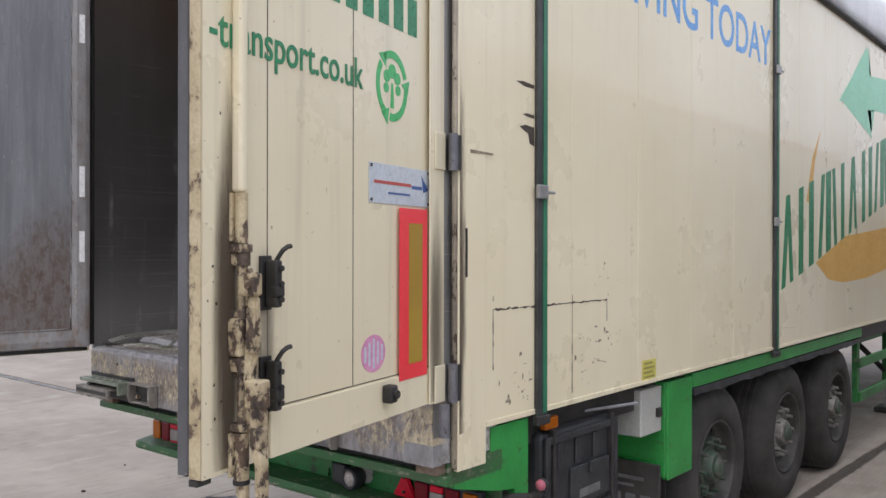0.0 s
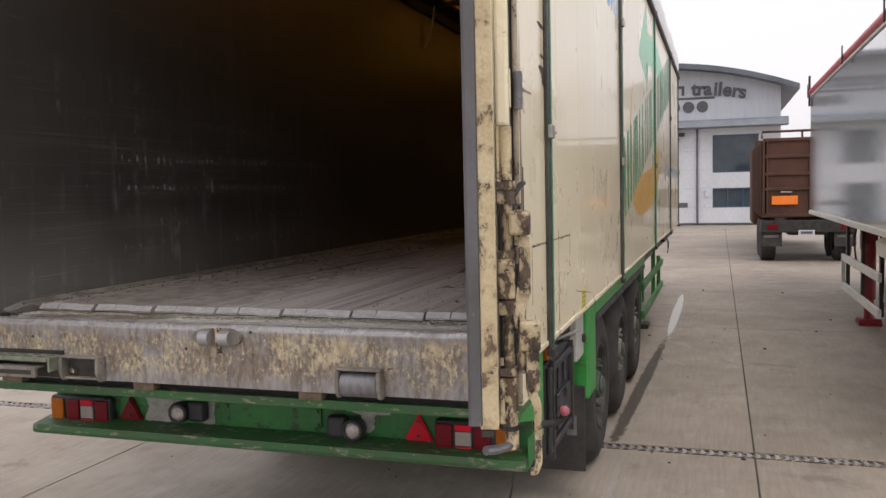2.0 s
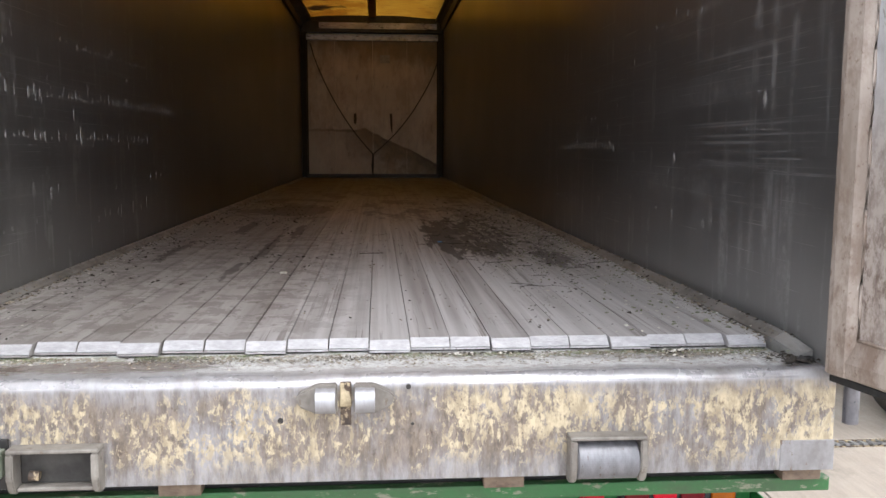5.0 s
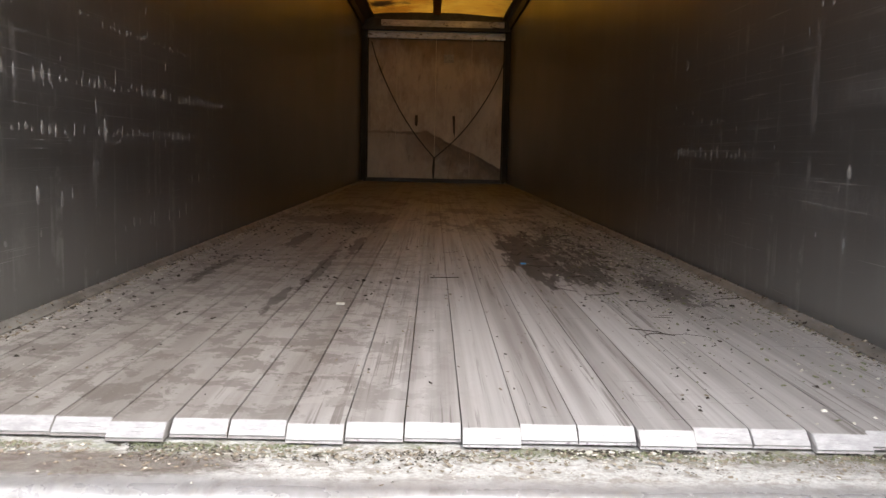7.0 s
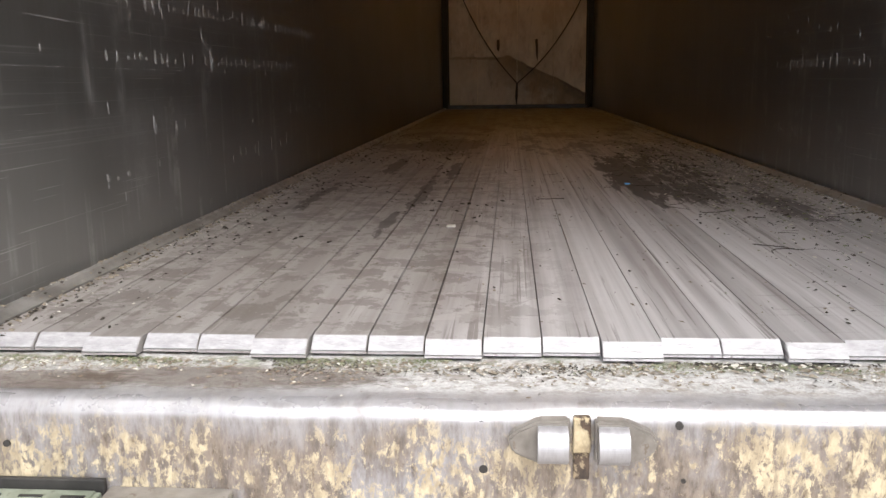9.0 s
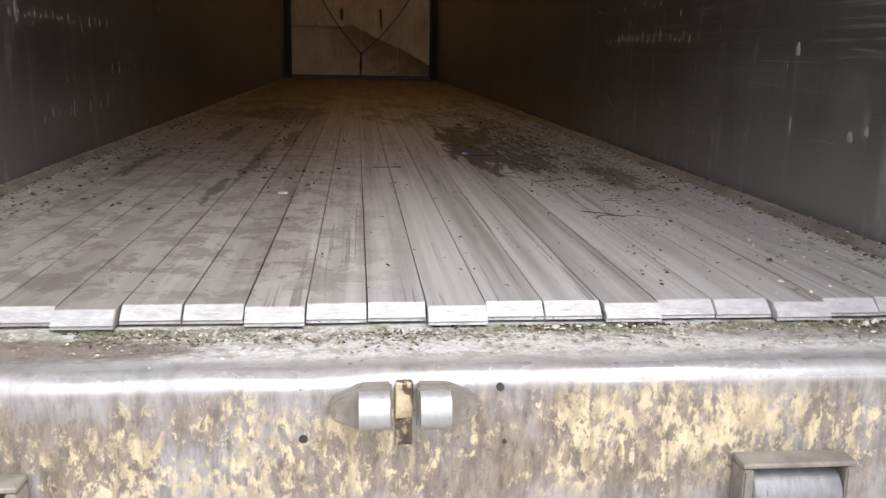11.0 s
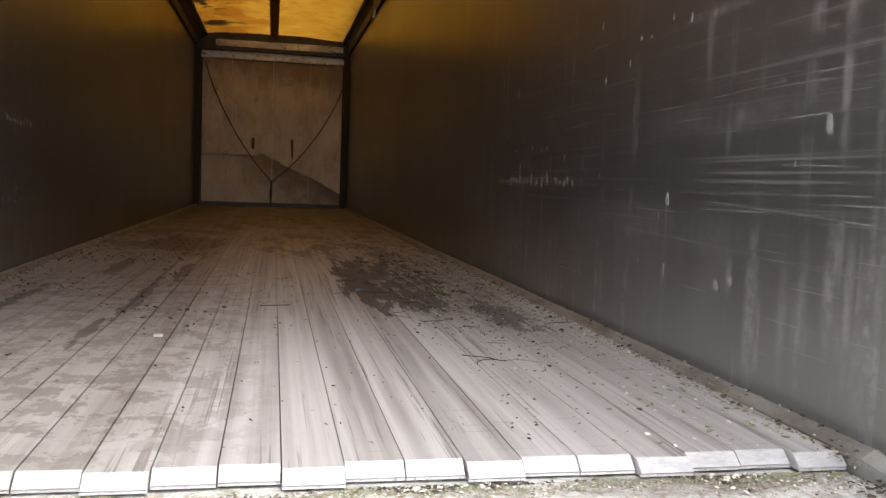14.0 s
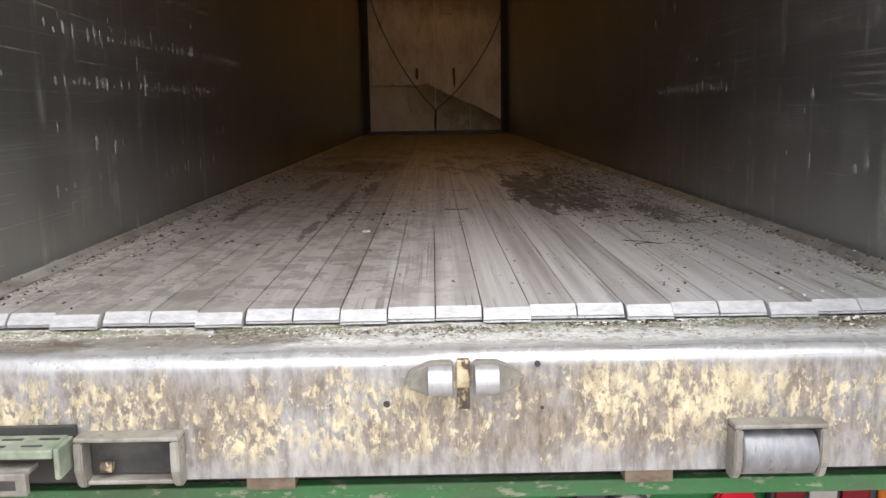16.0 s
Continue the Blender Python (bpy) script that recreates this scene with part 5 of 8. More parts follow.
# floor slats
rnd = random.Random(5)
floor_deck = part("floor_deck", boxed((-1.24, 1.24), (0.41, 13.22), (1.2, 1.355)), STEEL, trailer, "walking floor of aluminium slats")
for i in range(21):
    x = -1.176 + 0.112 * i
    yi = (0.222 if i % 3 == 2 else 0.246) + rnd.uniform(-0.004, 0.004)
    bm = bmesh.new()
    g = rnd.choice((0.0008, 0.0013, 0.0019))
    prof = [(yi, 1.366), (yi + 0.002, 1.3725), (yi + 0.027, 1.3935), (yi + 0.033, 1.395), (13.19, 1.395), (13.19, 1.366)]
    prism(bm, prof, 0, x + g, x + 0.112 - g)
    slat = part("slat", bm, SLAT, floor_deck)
    bm = bmesh.new()
    a = Vector((0, yi - 0.0005, 1.3722))
    b = Vector((0, yi + 0.0262, 1.3942))
    off = Vector((0, -0.001, 0.0012))
    q = [a + off, b + off, b - off * 2, a - off * 2]
    prism(bm, [(v.y, v.z) for v in q], 0, x + g + 0.001, x + 0.112 - g - 0.001)
    part("slat_end", bm, SLAT_END, slat, "bright cut end")
    bm = bmesh.new()
    for f in (0.38, 0.62):
        x0 = x + rnd.uniform(0.028, 0.045)
        for k in range(rnd.randint(3, 5)):
            p = a.lerp(b, f + rnd.uniform(-0.04, 0.04)) + off * 1.25
            w = rnd.uniform(0.003, 0.010)
            box(bm, (x0, x0 + w), (p.y - 0.0005, p.y + 0.0005), (p.z - 0.0003, p.z + 0.0003))
            x0 += w + rnd.uniform(0.001, 0.004)
    part("stamp_mark", bm, STAMP, slat)
for s in (1, -1):
    bm = bmesh.new()
    prism(bm, [(s * 1.178, 1.3615), (s * 1.178, 1.398), (s * 1.186, 1.404), (s * 1.196, 1.414), (s * 1.207, 1.418), (s * 1.217, 1.414), (s * 1.223, 1.402), (s * 1.2412, 1.400), (s * 1.2412, 1.3615)], 1, 0.19, 13.19)
    fil = part("edge_fillet", bm, FILLET, trailer, "steel corner strip along the floor edge")
    bm = bmesh.new()
    back = [bm.verts.new((s * a, 0.19, b)) for a, b in ((1.178, 1.3612), (1.178, 1.398), (1.207, 1.418), (1.2405, 1.402), (1.2405, 1.3612))]
    tip = [bm.verts.new((s * a, 0.085, b)) for a, b in ((1.195, 1.3612), (1.197, 1.376), (1.215, 1.381), (1.238, 1.388), (1.238, 1.3612))]
    bm.faces.new(back)
    bm.faces.new(list(reversed(tip)))
    for j in range(5):
        bm.faces.new((back[j], back[(j + 1) % 5], tip[(j + 1) % 5], tip[j]))
    part("bent_end", bm, FILLET, fil, "hammered down end of the strip")
    bm = bmesh.new()
    for dx, dy, r in ((0, 0, 0.016), (0.018, 0.006, 0.012), (-0.016, 0.008, 0.009), (0.026, 0.022, 0.009)):
        bmesh.ops.create_icosphere(bm, subdivisions=2, radius=r, matrix=Matrix.Translation((s * (1.205 + dx), 0.070 + dy, 1.3615 + r * 0.3)) @ Matrix.Diagonal((1.3, 0.8, 0.7, 1)))
    for v in bm.verts:
        v.co += Vector((1, 1, 1)) * 0.006 * noise.noise(v.co * 90)
    part("packed_dirt", bm, SEAL_BLACK, fil, "black packed dirt")

# pale dabs and runs on the inner walls, in rows along the planks
def dab(bm, s, y, z, w, h, rng):
    """One drop-shaped rub mark."""
    lean = rng.uniform(-0.25, 0.25) * w
    prof = [(-0.18, 1.0), (0.22, 0.95), (0.5, 0.5), (0.42, 0.12), (0.1, 0.0), (-0.3, 0.06), (-0.5, 0.4)]
    outline = [(y + a * w + lean * b, z + b * h) for a, b in prof]
    prism(bm, outline, 0, s * 1.2414, s * 1.2425)


rng = random.Random(17)
for s, rows_of, extra in (
    (-1, ((2.355, 1.7, 3.05, 1.1, 0.016), (2.135, 2.2, 3.7, 1.3, 0.03), (2.125, 1.0, 2.2, 1.2, 0.026), (1.955, 1.05, 3.1, 1.3, 0.026), (1.745, 2.95, 3.75, 0.9, 0.03), (1.585, 2.2, 3.0, 0.8, 0.035), (1.62, 1.0, 1.4, 0.3, 0.02)), ((1.905, 1.925, 0.030, 0.085), (1.345, 1.725, 0.026, 0.060), (1.515, 1.705, 0.022, 0.055), (2.02, 2.15, 0.012, 0.05), (1.82, 2.03, 0.012, 0.05), (2.46, 1.58, 0.02, 0.05), (2.61, 2.12, 0.02, 0.05))),
    (1, ((1.925, 2.1, 3.3, 1.3, 0.03), (2.075, 2.4, 3.5, 0.7, 0.014), (2.365, 2.95, 3.75, 0.5, 0.03), (1.62, 2.9, 3.4, 0.5, 0.03), (2.415, 0.75, 1.5, 0.35, 0.016)), ((1.225, 1.865, 0.026, 0.040), (0.45, 2.05, 0.022, 0.045), (2.96, 2.345, 0.022, 0.05), (1.23, 1.635, 0.012, 0.05), (1.79, 2.295, 0.014, 0.03), (0.90, 1.640, 0.026, 0.030), (0.83, 1.66, 0.02, 0.03), (1.64, 2.625, 0.012, 0.03), (3.04, 1.90, 0.025, 0.06)))):
    bm = bmesh.new()
    for z, y0, y1, share, tall in rows_of:
        y = y0
        while y < y1:
            if rng.random() < 0.75 * share:
                h = tall * rng.choice((0.5, 0.8, 1.0, 1.5))
                dab(bm, s, y, z + rng.uniform(-0.006, 0.012) - h * 0.4, rng.uniform(0.010, 0.027), h * 1.15, rng)
            y += rng.uniform(0.038, 0.085)
    for k in range(34):
        h = rng.uniform(0.008, 0.035)
        dab(bm, s, rng.uniform(0.5, 4.2), rng.uniform(1.5, 2.7), rng.uniform(0.003, 0.008), h, rng)
    for y, z, w, h in extra:
        dab(bm, s, y, z, w, h, rng)
    part("rub_mark", bm, DAB, wall_r if s > 0 else wall_l, "pale rub marks and drips in rows")["kind"] = "stuff"
# long single scratches along the inner walls
for s, lines in ((1, ((2.10, 1.853, 0.45, 1.868), (1.9, 1.79, 0.55, 1.75), (1.35, 2.165, 0.25, 2.20), (0.95, 1.885, 0.22, 1.852), (0.62, 1.985, 0.17, 1.972), (1.45, 1.905, 0.30, 1.915), (1.2, 2.09, 0.3, 2.10))), (-1, ((2.2, 1.925, 0.45, 1.930), (1.9, 2.02, 0.6, 2.05), (1.6, 2.17, 0.5, 2.21)))):
    bm = bmesh.new()
    for ya, za, yb, zb in lines:
        y, first = ya, True
        while y > yb:
            step_y = rng.uniform(0.05, 0.16)
            y2 = max(yb, y - step_y)
            z1, z2 = (za + (zb - za) * (v - ya) / (yb - ya) for v in (y, y2))
            t = rng.choice((0.0003, 0.0005, 0.0008, 0.0011))
            if rng.random() < 0.8:
                prism(bm, [(y, z1 - t), (y2, z2 - t), (y2, z2 + t), (y, z1 + t)], 0, s * 1.2416, s * 1.2424)
            y = y2
    part("scratch_line", bm, DAB, wall_r if s > 0 else wall_l, "long shallow scratches")["kind"] = "stuff"

# litter on the deck edge and floor
rnd = random.Random(11)


def crumbs(name, mat, count, where, sizes, label):
    bm = bmesh.new()
    for _ in range(count):
        x, y, z = where()
        r = rnd.choice(sizes)
        m = Matrix.Translation((x, y, z + r * 0.25)) @ Euler((rnd.uniform(-0.3, 0.3), rnd.uniform(-0.3, 0.3), rnd.uniform(0, 6.3))).to_matrix().to_4x4() @ Matrix.Diagonal((1, rnd.uniform(0.3, 1.0), rnd.uniform(0.25, 0.6), 1))
        rim = []
        for j in range(6):
            q = r * rnd.uniform(0.55, 1.15)
            rim.append(bm.verts.new(m @ Vector((q * math.cos(j * 1.047), q * math.sin(j * 1.047), 0))))
        top = [bm.verts.new(m @ Vector((r * rnd.uniform(-0.5, 0.5), r * rnd.uniform(-0.4, 0.4), r * rnd.uniform(0.6, 1.0)))) for _ in range(2)]
        for j in range(6):
            bm.faces.new((rim[j], rim[(j + 1) % 6], top[j // 3]))
        bm.faces.new((rim[3], top[1], top[0]))
        bm.faces.new((rim[0], top[0], top[1]))
    return tagged(part(name, bm, mat), label, "debris", kind="stuff")


def deck():
    while True:
        x, y = rnd.uniform(-1.2, 1.22), 0.215 - abs(rnd.gauss(0, 0.055))
        if y > 0.03 and noise.noise((x * 4, y * 12, 0)) > -0.25:
            return x, y, 1.3605


def deck_tight():
    while True:
        x, y = rnd.uniform(-1.2, 1.17), 0.228 - abs(rnd.gauss(0, 0.024))
        if noise.noise((x * 5, y * 8, 4)) > -0.1:
            return x, y, 1.3605


def deck_clump():
    while True:
        x, y = rnd.uniform(-1.2, 1.22), 0.225 - abs(rnd.gauss(0, 0.04))
        if y > 0.05 and noise.noise((x * 3.1, y * 9, 9)) > 0.12:
            return x, y, 1.3605


def deck_right():
    while True:
        x, y = rnd.uniform(0.1, 1.2), 0.228 - abs(rnd.gauss(0, 0.035))
        if y > 0.06 and noise.noise((x * 5, y * 9, 2)) > 0.0:
            return x, y, 1.3605


def corner():
    return rnd.choice((1, 1, 1, -1)) * min(1.235, rnd.gauss(1.19, 0.03)), max(0.045, rnd.gauss(0.085, 0.03)), 1.3605 + rnd.uniform(0, 0.008)


def along_right():
    y = 0.3 + abs(rnd.gauss(0, 3.2))
    return 1.175 - abs(rnd.gauss(0, 0.16)), min(y, 12.5), 1.395


def along_left():
    y = 0.3 + abs(rnd.gauss(0, 3.2))
    return -1.175 + abs(rnd.gauss(0, 0.13)), min(y, 12.5), 1.395


def edge_both():
    s = rnd.choice((-1, 1))
    y = 0.15 + abs(rnd.gauss(0, 4.2))
    inner = rnd.random() < 0.55
    off = rnd.uniform(0, 0.058)
    return s * (1.182 + off if inner else 1.172 - abs(rnd.gauss(0, 0.022))), min(y, 12.9), (1.400 + 0.017 * max(0.0, 1 - abs(off - 0.025) / 0.022)) if inner else 1.395


def left_half():
    while True:
        x, y = rnd.uniform(-1.1, -0.1), rnd.uniform(1.2, 6.5)
        if noise.noise((x * 2.4, y * 1.3, 3)) > 0.05:
            return x, y, 1.395


def heap_right():
    return rnd.gauss(0.86, 0.17), rnd.gauss(3.6, 1.2), 1.395


def near_right():
    while True:
        x, y = rnd.gauss(0.80, 0.24), rnd.gauss(2.0, 0.75)
        if y > 0.35 and x < 1.17 and noise.noise((x * 3.5, y * 2.2, 5)) > -0.08:
            return x, y, 1.395


def all_floor():
    return rnd.uniform(-1.15, 1.15), 0.35 + abs(rnd.gauss(0, 4.0)), 1.395


crumbs("deck_litter", GRIT_GREEN, 2600, deck_tight, (0.0015, 0.002, 0.003, 0.005), "fine mossy plant litter on the deck edge")
crumbs("deck_litter", GRIT, 2400, deck, (0.0015, 0.002, 0.003, 0.006), "dry brown litter packed against the slat ends")
crumbs("deck_litter", DIRT_DARK, 1100, deck_clump, (0.001, 0.0015, 0.0025, 0.004), "dark rotted litter in clumps on the deck edge")
crumbs("deck_litter", DIRT_DARK, 700, deck_right, (0.001, 0.002, 0.003, 0.006), "dark damp litter heaped against the slat ends")
crumbs("deck_chips", GRIT_PALE, 80, deck_right, (0.003, 0.005, 0.008), "large pale chips on the deck edge")
crumbs("deck_chips", GRIT_PALE, 800, deck, (0.0015, 0.002, 0.003, 0.005), "pale chips among the litter")
crumbs("corner_dirt", DIRT_DARK, 260, corner, (0.003, 0.005, 0.008, 0.012), "black rotted dirt packed in the deck corners")
crumbs("floor_crumbs", GRIT_GREEN, 600, along_right, (0.002, 0.004, 0.007, 0.010), "mossy plant bits along the floor edge")
crumbs("floor_crumbs", GRIT_PALE, 560, along_right, (0.002, 0.003, 0.004, 0.007), "pale chips along the floor edge")
crumbs("floor_crumbs", GRIT_PALE, 200, along_left, (0.002, 0.003, 0.004, 0.006), "pale chips along the floor edge")
crumbs("floor_crumbs", DIRT_DARK, 420, heap_right, (0.003, 0.005, 0.008, 0.014), "dark wet crumbs on the slatted floor")
crumbs("floor_crumbs", DIRT_DARK, 420, along_left, (0.002, 0.003, 0.006, 0.010), "dark crumbs along the floor edge")
crumbs("floor_crumbs", GRIT, 700, all_floor, (0.002, 0.003, 0.005, 0.007), "small brown crumbs on the slatted floor")
crumbs("floor_crumbs", DIRT_DARK, 300, all_floor, (0.002, 0.004, 0.007), "dark crumbs scattered on the slatted floor")
crumbs("edge_litter", GRIT, 4200, edge_both, (0.002, 0.003, 0.005, 0.009), "brown litter packed along the wall foot")
crumbs("edge_litter", GRIT_PALE, 500, edge_both, (0.002, 0.003, 0.004, 0.006), "pale chips packed along the wall foot")
crumbs("edge_litter", DIRT_DARK, 1500, edge_both, (0.002, 0.004, 0.006, 0.010), "dark crumbs packed along the wall foot")
crumbs("floor_crumbs", DIRT_DARK, 520, left_half, (0.003, 0.004, 0.007, 0.013), "dark flakes on the stained slats")
crumbs("floor_crumbs", DIRT_DARK, 380, near_right, (0.002, 0.003, 0.005, 0.008), "dark damp flakes on the near slats")
crumbs("floor_crumbs", GRIT_GREEN, 450, heap_right, (0.003, 0.006, 0.010), "mossy plant bits beside the wet patch")
crumbs("floor_crumbs", GRIT_GREEN, 160, near_right, (0.002, 0.004, 0.006), "greenish plant bits on the near slats")
crumbs("floor_chips", GRIT_PALE, 420, heap_right, (0.003, 0.005, 0.008), "pale chips beside the wet patch")
for x0, x1, cx, cy, w, level, z in ((-1.2, 0.35, -0.62, 0.12, 0.36, 0.5, 1.3622), (-1.2, -0.25, -0.95, 0.09, 0.18, 0.5, 1.3632), (0.36, 1.2, 0.78, 0.18, 0.26, 0.22, 1.3622)):
    bm = bmesh.new()
    bm.faces.new([bm.verts.new(v) for v in ((x0, 0.045, z), (x1, 0.045, z), (x1, 0.235, z), (x0, 0.235, z))])
    part("deck_stain", bm, stain_material("deck_stain", (0.135, 0.10, 0.075), 0.75, (cx, cy, 1.362), (w, 0.07, 1), 1.56, level, 0.5, (7.0, 13.0, 1)), sill, "brown damp stain on the deck edge")
rnd = random.Random(21)
bm = bmesh.new()
for k in range(74):
    x, y = rnd.gauss(0.72, 0.24), rnd.uniform(1.0, 4.2)
    pts = []
    a = rnd.uniform(0, 6.3)
    for j in range(rnd.randint(3, 6)):
        pts.append((x, y, 1.3975))
        a += rnd.uniform(-0.8, 0.8)
        x, y = x + 0.03 * math.cos(a), y + 0.03 * math.sin(a)
    tube(bm, pts, rnd.choice((0.0006, 0.0009, 0.0013)), 5)
tagged(part("twig_litter", bm, DIRT_DARK), "thin dark twigs and fibres on the floor", "debris", kind="stuff")
bm = boxed((0.415, 0.44), (2.67, 2.70), (1.3955, 1.401), 0.002)
tagged(part("plastic_chip", bm, BLUE_BIT), "small bright blue plastic chip on the wet floor", "debris")
bm = boxed((-0.33, -0.30), (1.51, 1.535), (1.3955, 1.402), 0.002)
tagged(part("pale_chip", bm, GRIT_PALE), "pale chip lying on the floor slats", "debris")

# bulkhead at the far end
for xa, xb in ((-1.15, -0.665), (-0.66, -0.003), (0.003, 0.60), (0.605, 1.15)):
    part("bulkhead_panel", boxed((xa, xb), (13.23, 13.27), (1.40, 3.80), 0.004), BULKHEAD, trailer, "stained cream bulkhead panel")
part("head_flashing", boxed((-1.24, 1.24), (13.13, 13.25), (4.10, 4.22), 0.006), BLACK, trailer)
part("bulkhead", boxed((-1.262, 1.262), (13.275, 13.39), (1.2, 4.1)), CREAM, trailer)
for s in (1, -1):
    bm = boxed((1.15, 1.2415) if s > 0 else (-1.2415, -1.15), (13.11, 13.24), (1.395, 4.0), 0.008)
    part("front_post", bm, SEAL_BLACK, trailer, "black steel corner post")
    part("post_flange", boxed((1.13, 1.152) if s > 0 else (-1.152, -1.13), (13.2, 13.235), (1.395, 3.8), 0.004), SEAL_BLACK, trailer)
part("head_rail", boxed((-1.15, 1.15), (13.18, 13.25), (3.785, 3.875), 0.006), HEAD_STEEL_GLEAM, trailer, "grubby steel head rail")
part("head_beam", boxed((-1.24, 1.24), (13.09, 13.23), (3.905, 4.10), 0.01), BLACK, trailer, "dark steel beam under the roof")
part("head_strip", boxed((-0.92, 1.12), (13.082, 13.0895), (3.968, 4.072), 0.003), HEAD_STEEL_GLEAM, trailer, "worn bright steel strip on the beam")
part("wire_loop", tube(bmesh.new(), [(1.10, 13.07, 4.07), (0.95, 13.06, 4.075), (0.87, 13.06, 4.04), (0.90, 13.06, 3.99), (1.0, 13.065, 3.965), (1.13, 13.07, 3.96)], 0.008, 6), BLACK, trailer, "thin black wire loop")
part("kick_rail", boxed((-1.15, 1.15), (13.19, 13.24), (1.395, 1.46), 0.006), BLACK, trailer)
for x in (-0.315, 0.315):
    pts = [(x - 0.022, 2.36), (x + 0.016, 2.33), (x + 0.03, 2.42), (x + 0.024, 2.53), (x - 0.02, 2.52)]
    if x > 0:
        pts[0:2] = [(x + 0.0, 2.25), (x + 0.03, 2.16)]
    part("dark_mark", prism(bmesh.new(), pts, 1, 13.226, 13.2295), INK_DARK, trailer)
part("faded_label", boxed((0.13, 0.30), (13.226, 13.2295), (3.40, 3.54)), GREY_PATCH, trailer, "faded square label")
for xa, za, xb, zb, name in ((-1.08, 3.72, 0.0, 1.81, "load_strap"), (1.13, 3.40, 0.0, 1.81, "load_strap")):
    pts = []
    for k in range(19):
        f = k / 18
        pts.append((xa + (xb - xa) * f, 13.19 + 0.02 * math.sin(f * 3), za + (zb - za) * (f ** 0.78) - 0.10 * math.sin(f * math.pi)))
    part("load_strap", tube(bmesh.new(), pts, 0.016, 6, 0.6), STRAP, trailer, "dark strap hanging across the bulkhead")
part("load_strap", tube(bmesh.new(), [(0.0, 13.19, 1.82), (-0.01, 13.18, 1.6), (0.0, 13.18, 1.40)], 0.022, 6, 0.6), STRAP, trailer)

# roof
bm = bmesh.new()
rows = []
for k in range(104):
    y = 0.10 + k * 0.1275
    row = []
    for j in range(17):
        x = -1.16 + 2.32 * j / 16
        bows = abs(((y - 0.1) % 3.25) / 3.25 - 0.5) * 2
        z = 4.205 - 0.05 * (x / 1.16) ** 2 - 0.035 * (1 - bows ** 2) + 0.012 * noise.noise((x * 2.3, y * 1.7, 0))
        row.append(bm.verts.new((x, y, z)))
    rows.append(row)
for a, b in zip(rows, rows[1:]):
    for j in range(16):
        bm.faces.new((a[j], a[j + 1], b[j + 1], b[j]))
roof = part("roof_sheet", bm, TARP, trailer, "translucent orange tarpaulin roof with brown stains", smooth=True)
for s in (1, -1):
    bm = bmesh.new()
    e = 1.095 if s > 0 else 1.045
    prism(bm, [(s * 1.242, 3.96), (s * 1.242, 4.09), (s * 1.17, 4.13), (s * e, 4.14), (s * e, 4.115), (s * (e + 0.055), 4.10), (s * 1.19, 4.05), (s * 1.205, 3.96)], 1, 0.1, 13.13)
    part("roof_side_rail", bm, BLACK, trailer, "dark steel roof rail")
for y in (3.35, 6.62):
    bm = bmesh.new()
    tube(bm, [(-1.2 + 0.3 * k, y, 4.085 + 0.05 * (1 - ((k - 4) / 4) ** 2)) for k in range(9)], 0.032, 10)
    tube(bm, [(-1.2 + 0.3 * k, y + 0.11, 4.10 + 0.05 * (1 - ((k - 4) / 4) ** 2)) for k in range(9)], 0.018, 8)
    part("roof_bow", bm, BLACK, trailer, "steel cross bow under the tarpaulin")
bm = bmesh.new()
rows = []
for k in range(64):
    y = 0.2 + k * 0.2055
    bows = abs(((y - 0.1) % 3.25) / 3.25 - 0.5) * 2
    z = 4.187 - 0.035 * (1 - bows ** 2)
    rows.append([bm.verts.new((x, y, zz)) for x, zz in ((-0.065, z), (0.065, z), (0.065, z - 0.012), (-0.065, z - 0.012))])
for a, b in zip(rows, rows[1:]):
    for j in range(4):
        bm.faces.new((a[j], a[(j + 1) % 4], b[(j + 1) % 4], b[j]))
bm.faces.new(rows[0])
bm.faces.new(rows[-1])
part("ridge_webbing", bm, WEBBING, trailer, "dark webbing along the middle of the roof")


def torn(cx, cy, cz, w, h, tilt, spin, name, label):
    bm = bmesh.new()
    rim = [(-0.48, 0.05), (0.0, 0.08), (0.28, 0.0), (0.52, -0.52), (0.30, -0.78), (0.02, -1.0), (-0.28, -0.78), (-0.50, -0.50)]
    m = Matrix.Translation((cx, cy, cz)) @ Euler((tilt, 0, spin)).to_matrix().to_4x4()
    a = [bm.verts.new(m @ Vector((px * w, 0.03 * math.sin(px * 5 + pz * 4), pz * h))) for px, pz in rim]
    b = [bm.verts.new(m @ Vector((px * w, 0.006 + 0.03 * math.sin(px * 5 + pz * 4), pz * h))) for px, pz in rim]
    bm.faces.new(a)
    bm.faces.new(list(reversed(b)))
    for j in range(len(rim)):
        bm.faces.new((a[j], a[(j + 1) % len(rim)], b[(j + 1) % len(rim)], b[j]))
    tagged(part(name, bm, CARD), label, "torn sheet")


torn(-0.12, 6.58, 4.10, 0.40, 0.46, 0.25, 0.2, "torn_sheet", "torn brown sheet hanging from the roof bow")
torn(0.36, 6.60, 4.12, 0.50, 0.22, 0.5, -0.3, "torn_sheet", "small torn brown sheet caught on the roof bow")
tagged(part("hanging_rope", tube(bmesh.new(), [(-1.16, 6.55, 4.08), (-1.17, 6.5, 3.9), (-1.19, 6.45, 3.72), (-1.21, 6.36, 3.60), (-1.21, 6.3, 3.56)], 0.012, 6), ROPE), "pale rope end hanging from the roof rail", "rope")
tagged(part("hanging_strap", tube(bmesh.new(), [(1.14, 8.9, 4.09), (1.15, 8.88, 3.95), (1.15, 8.9, 3.80)], 0.022, 6, 0.3), ROPE), "short pale strap hanging from the roof rail", "strap")
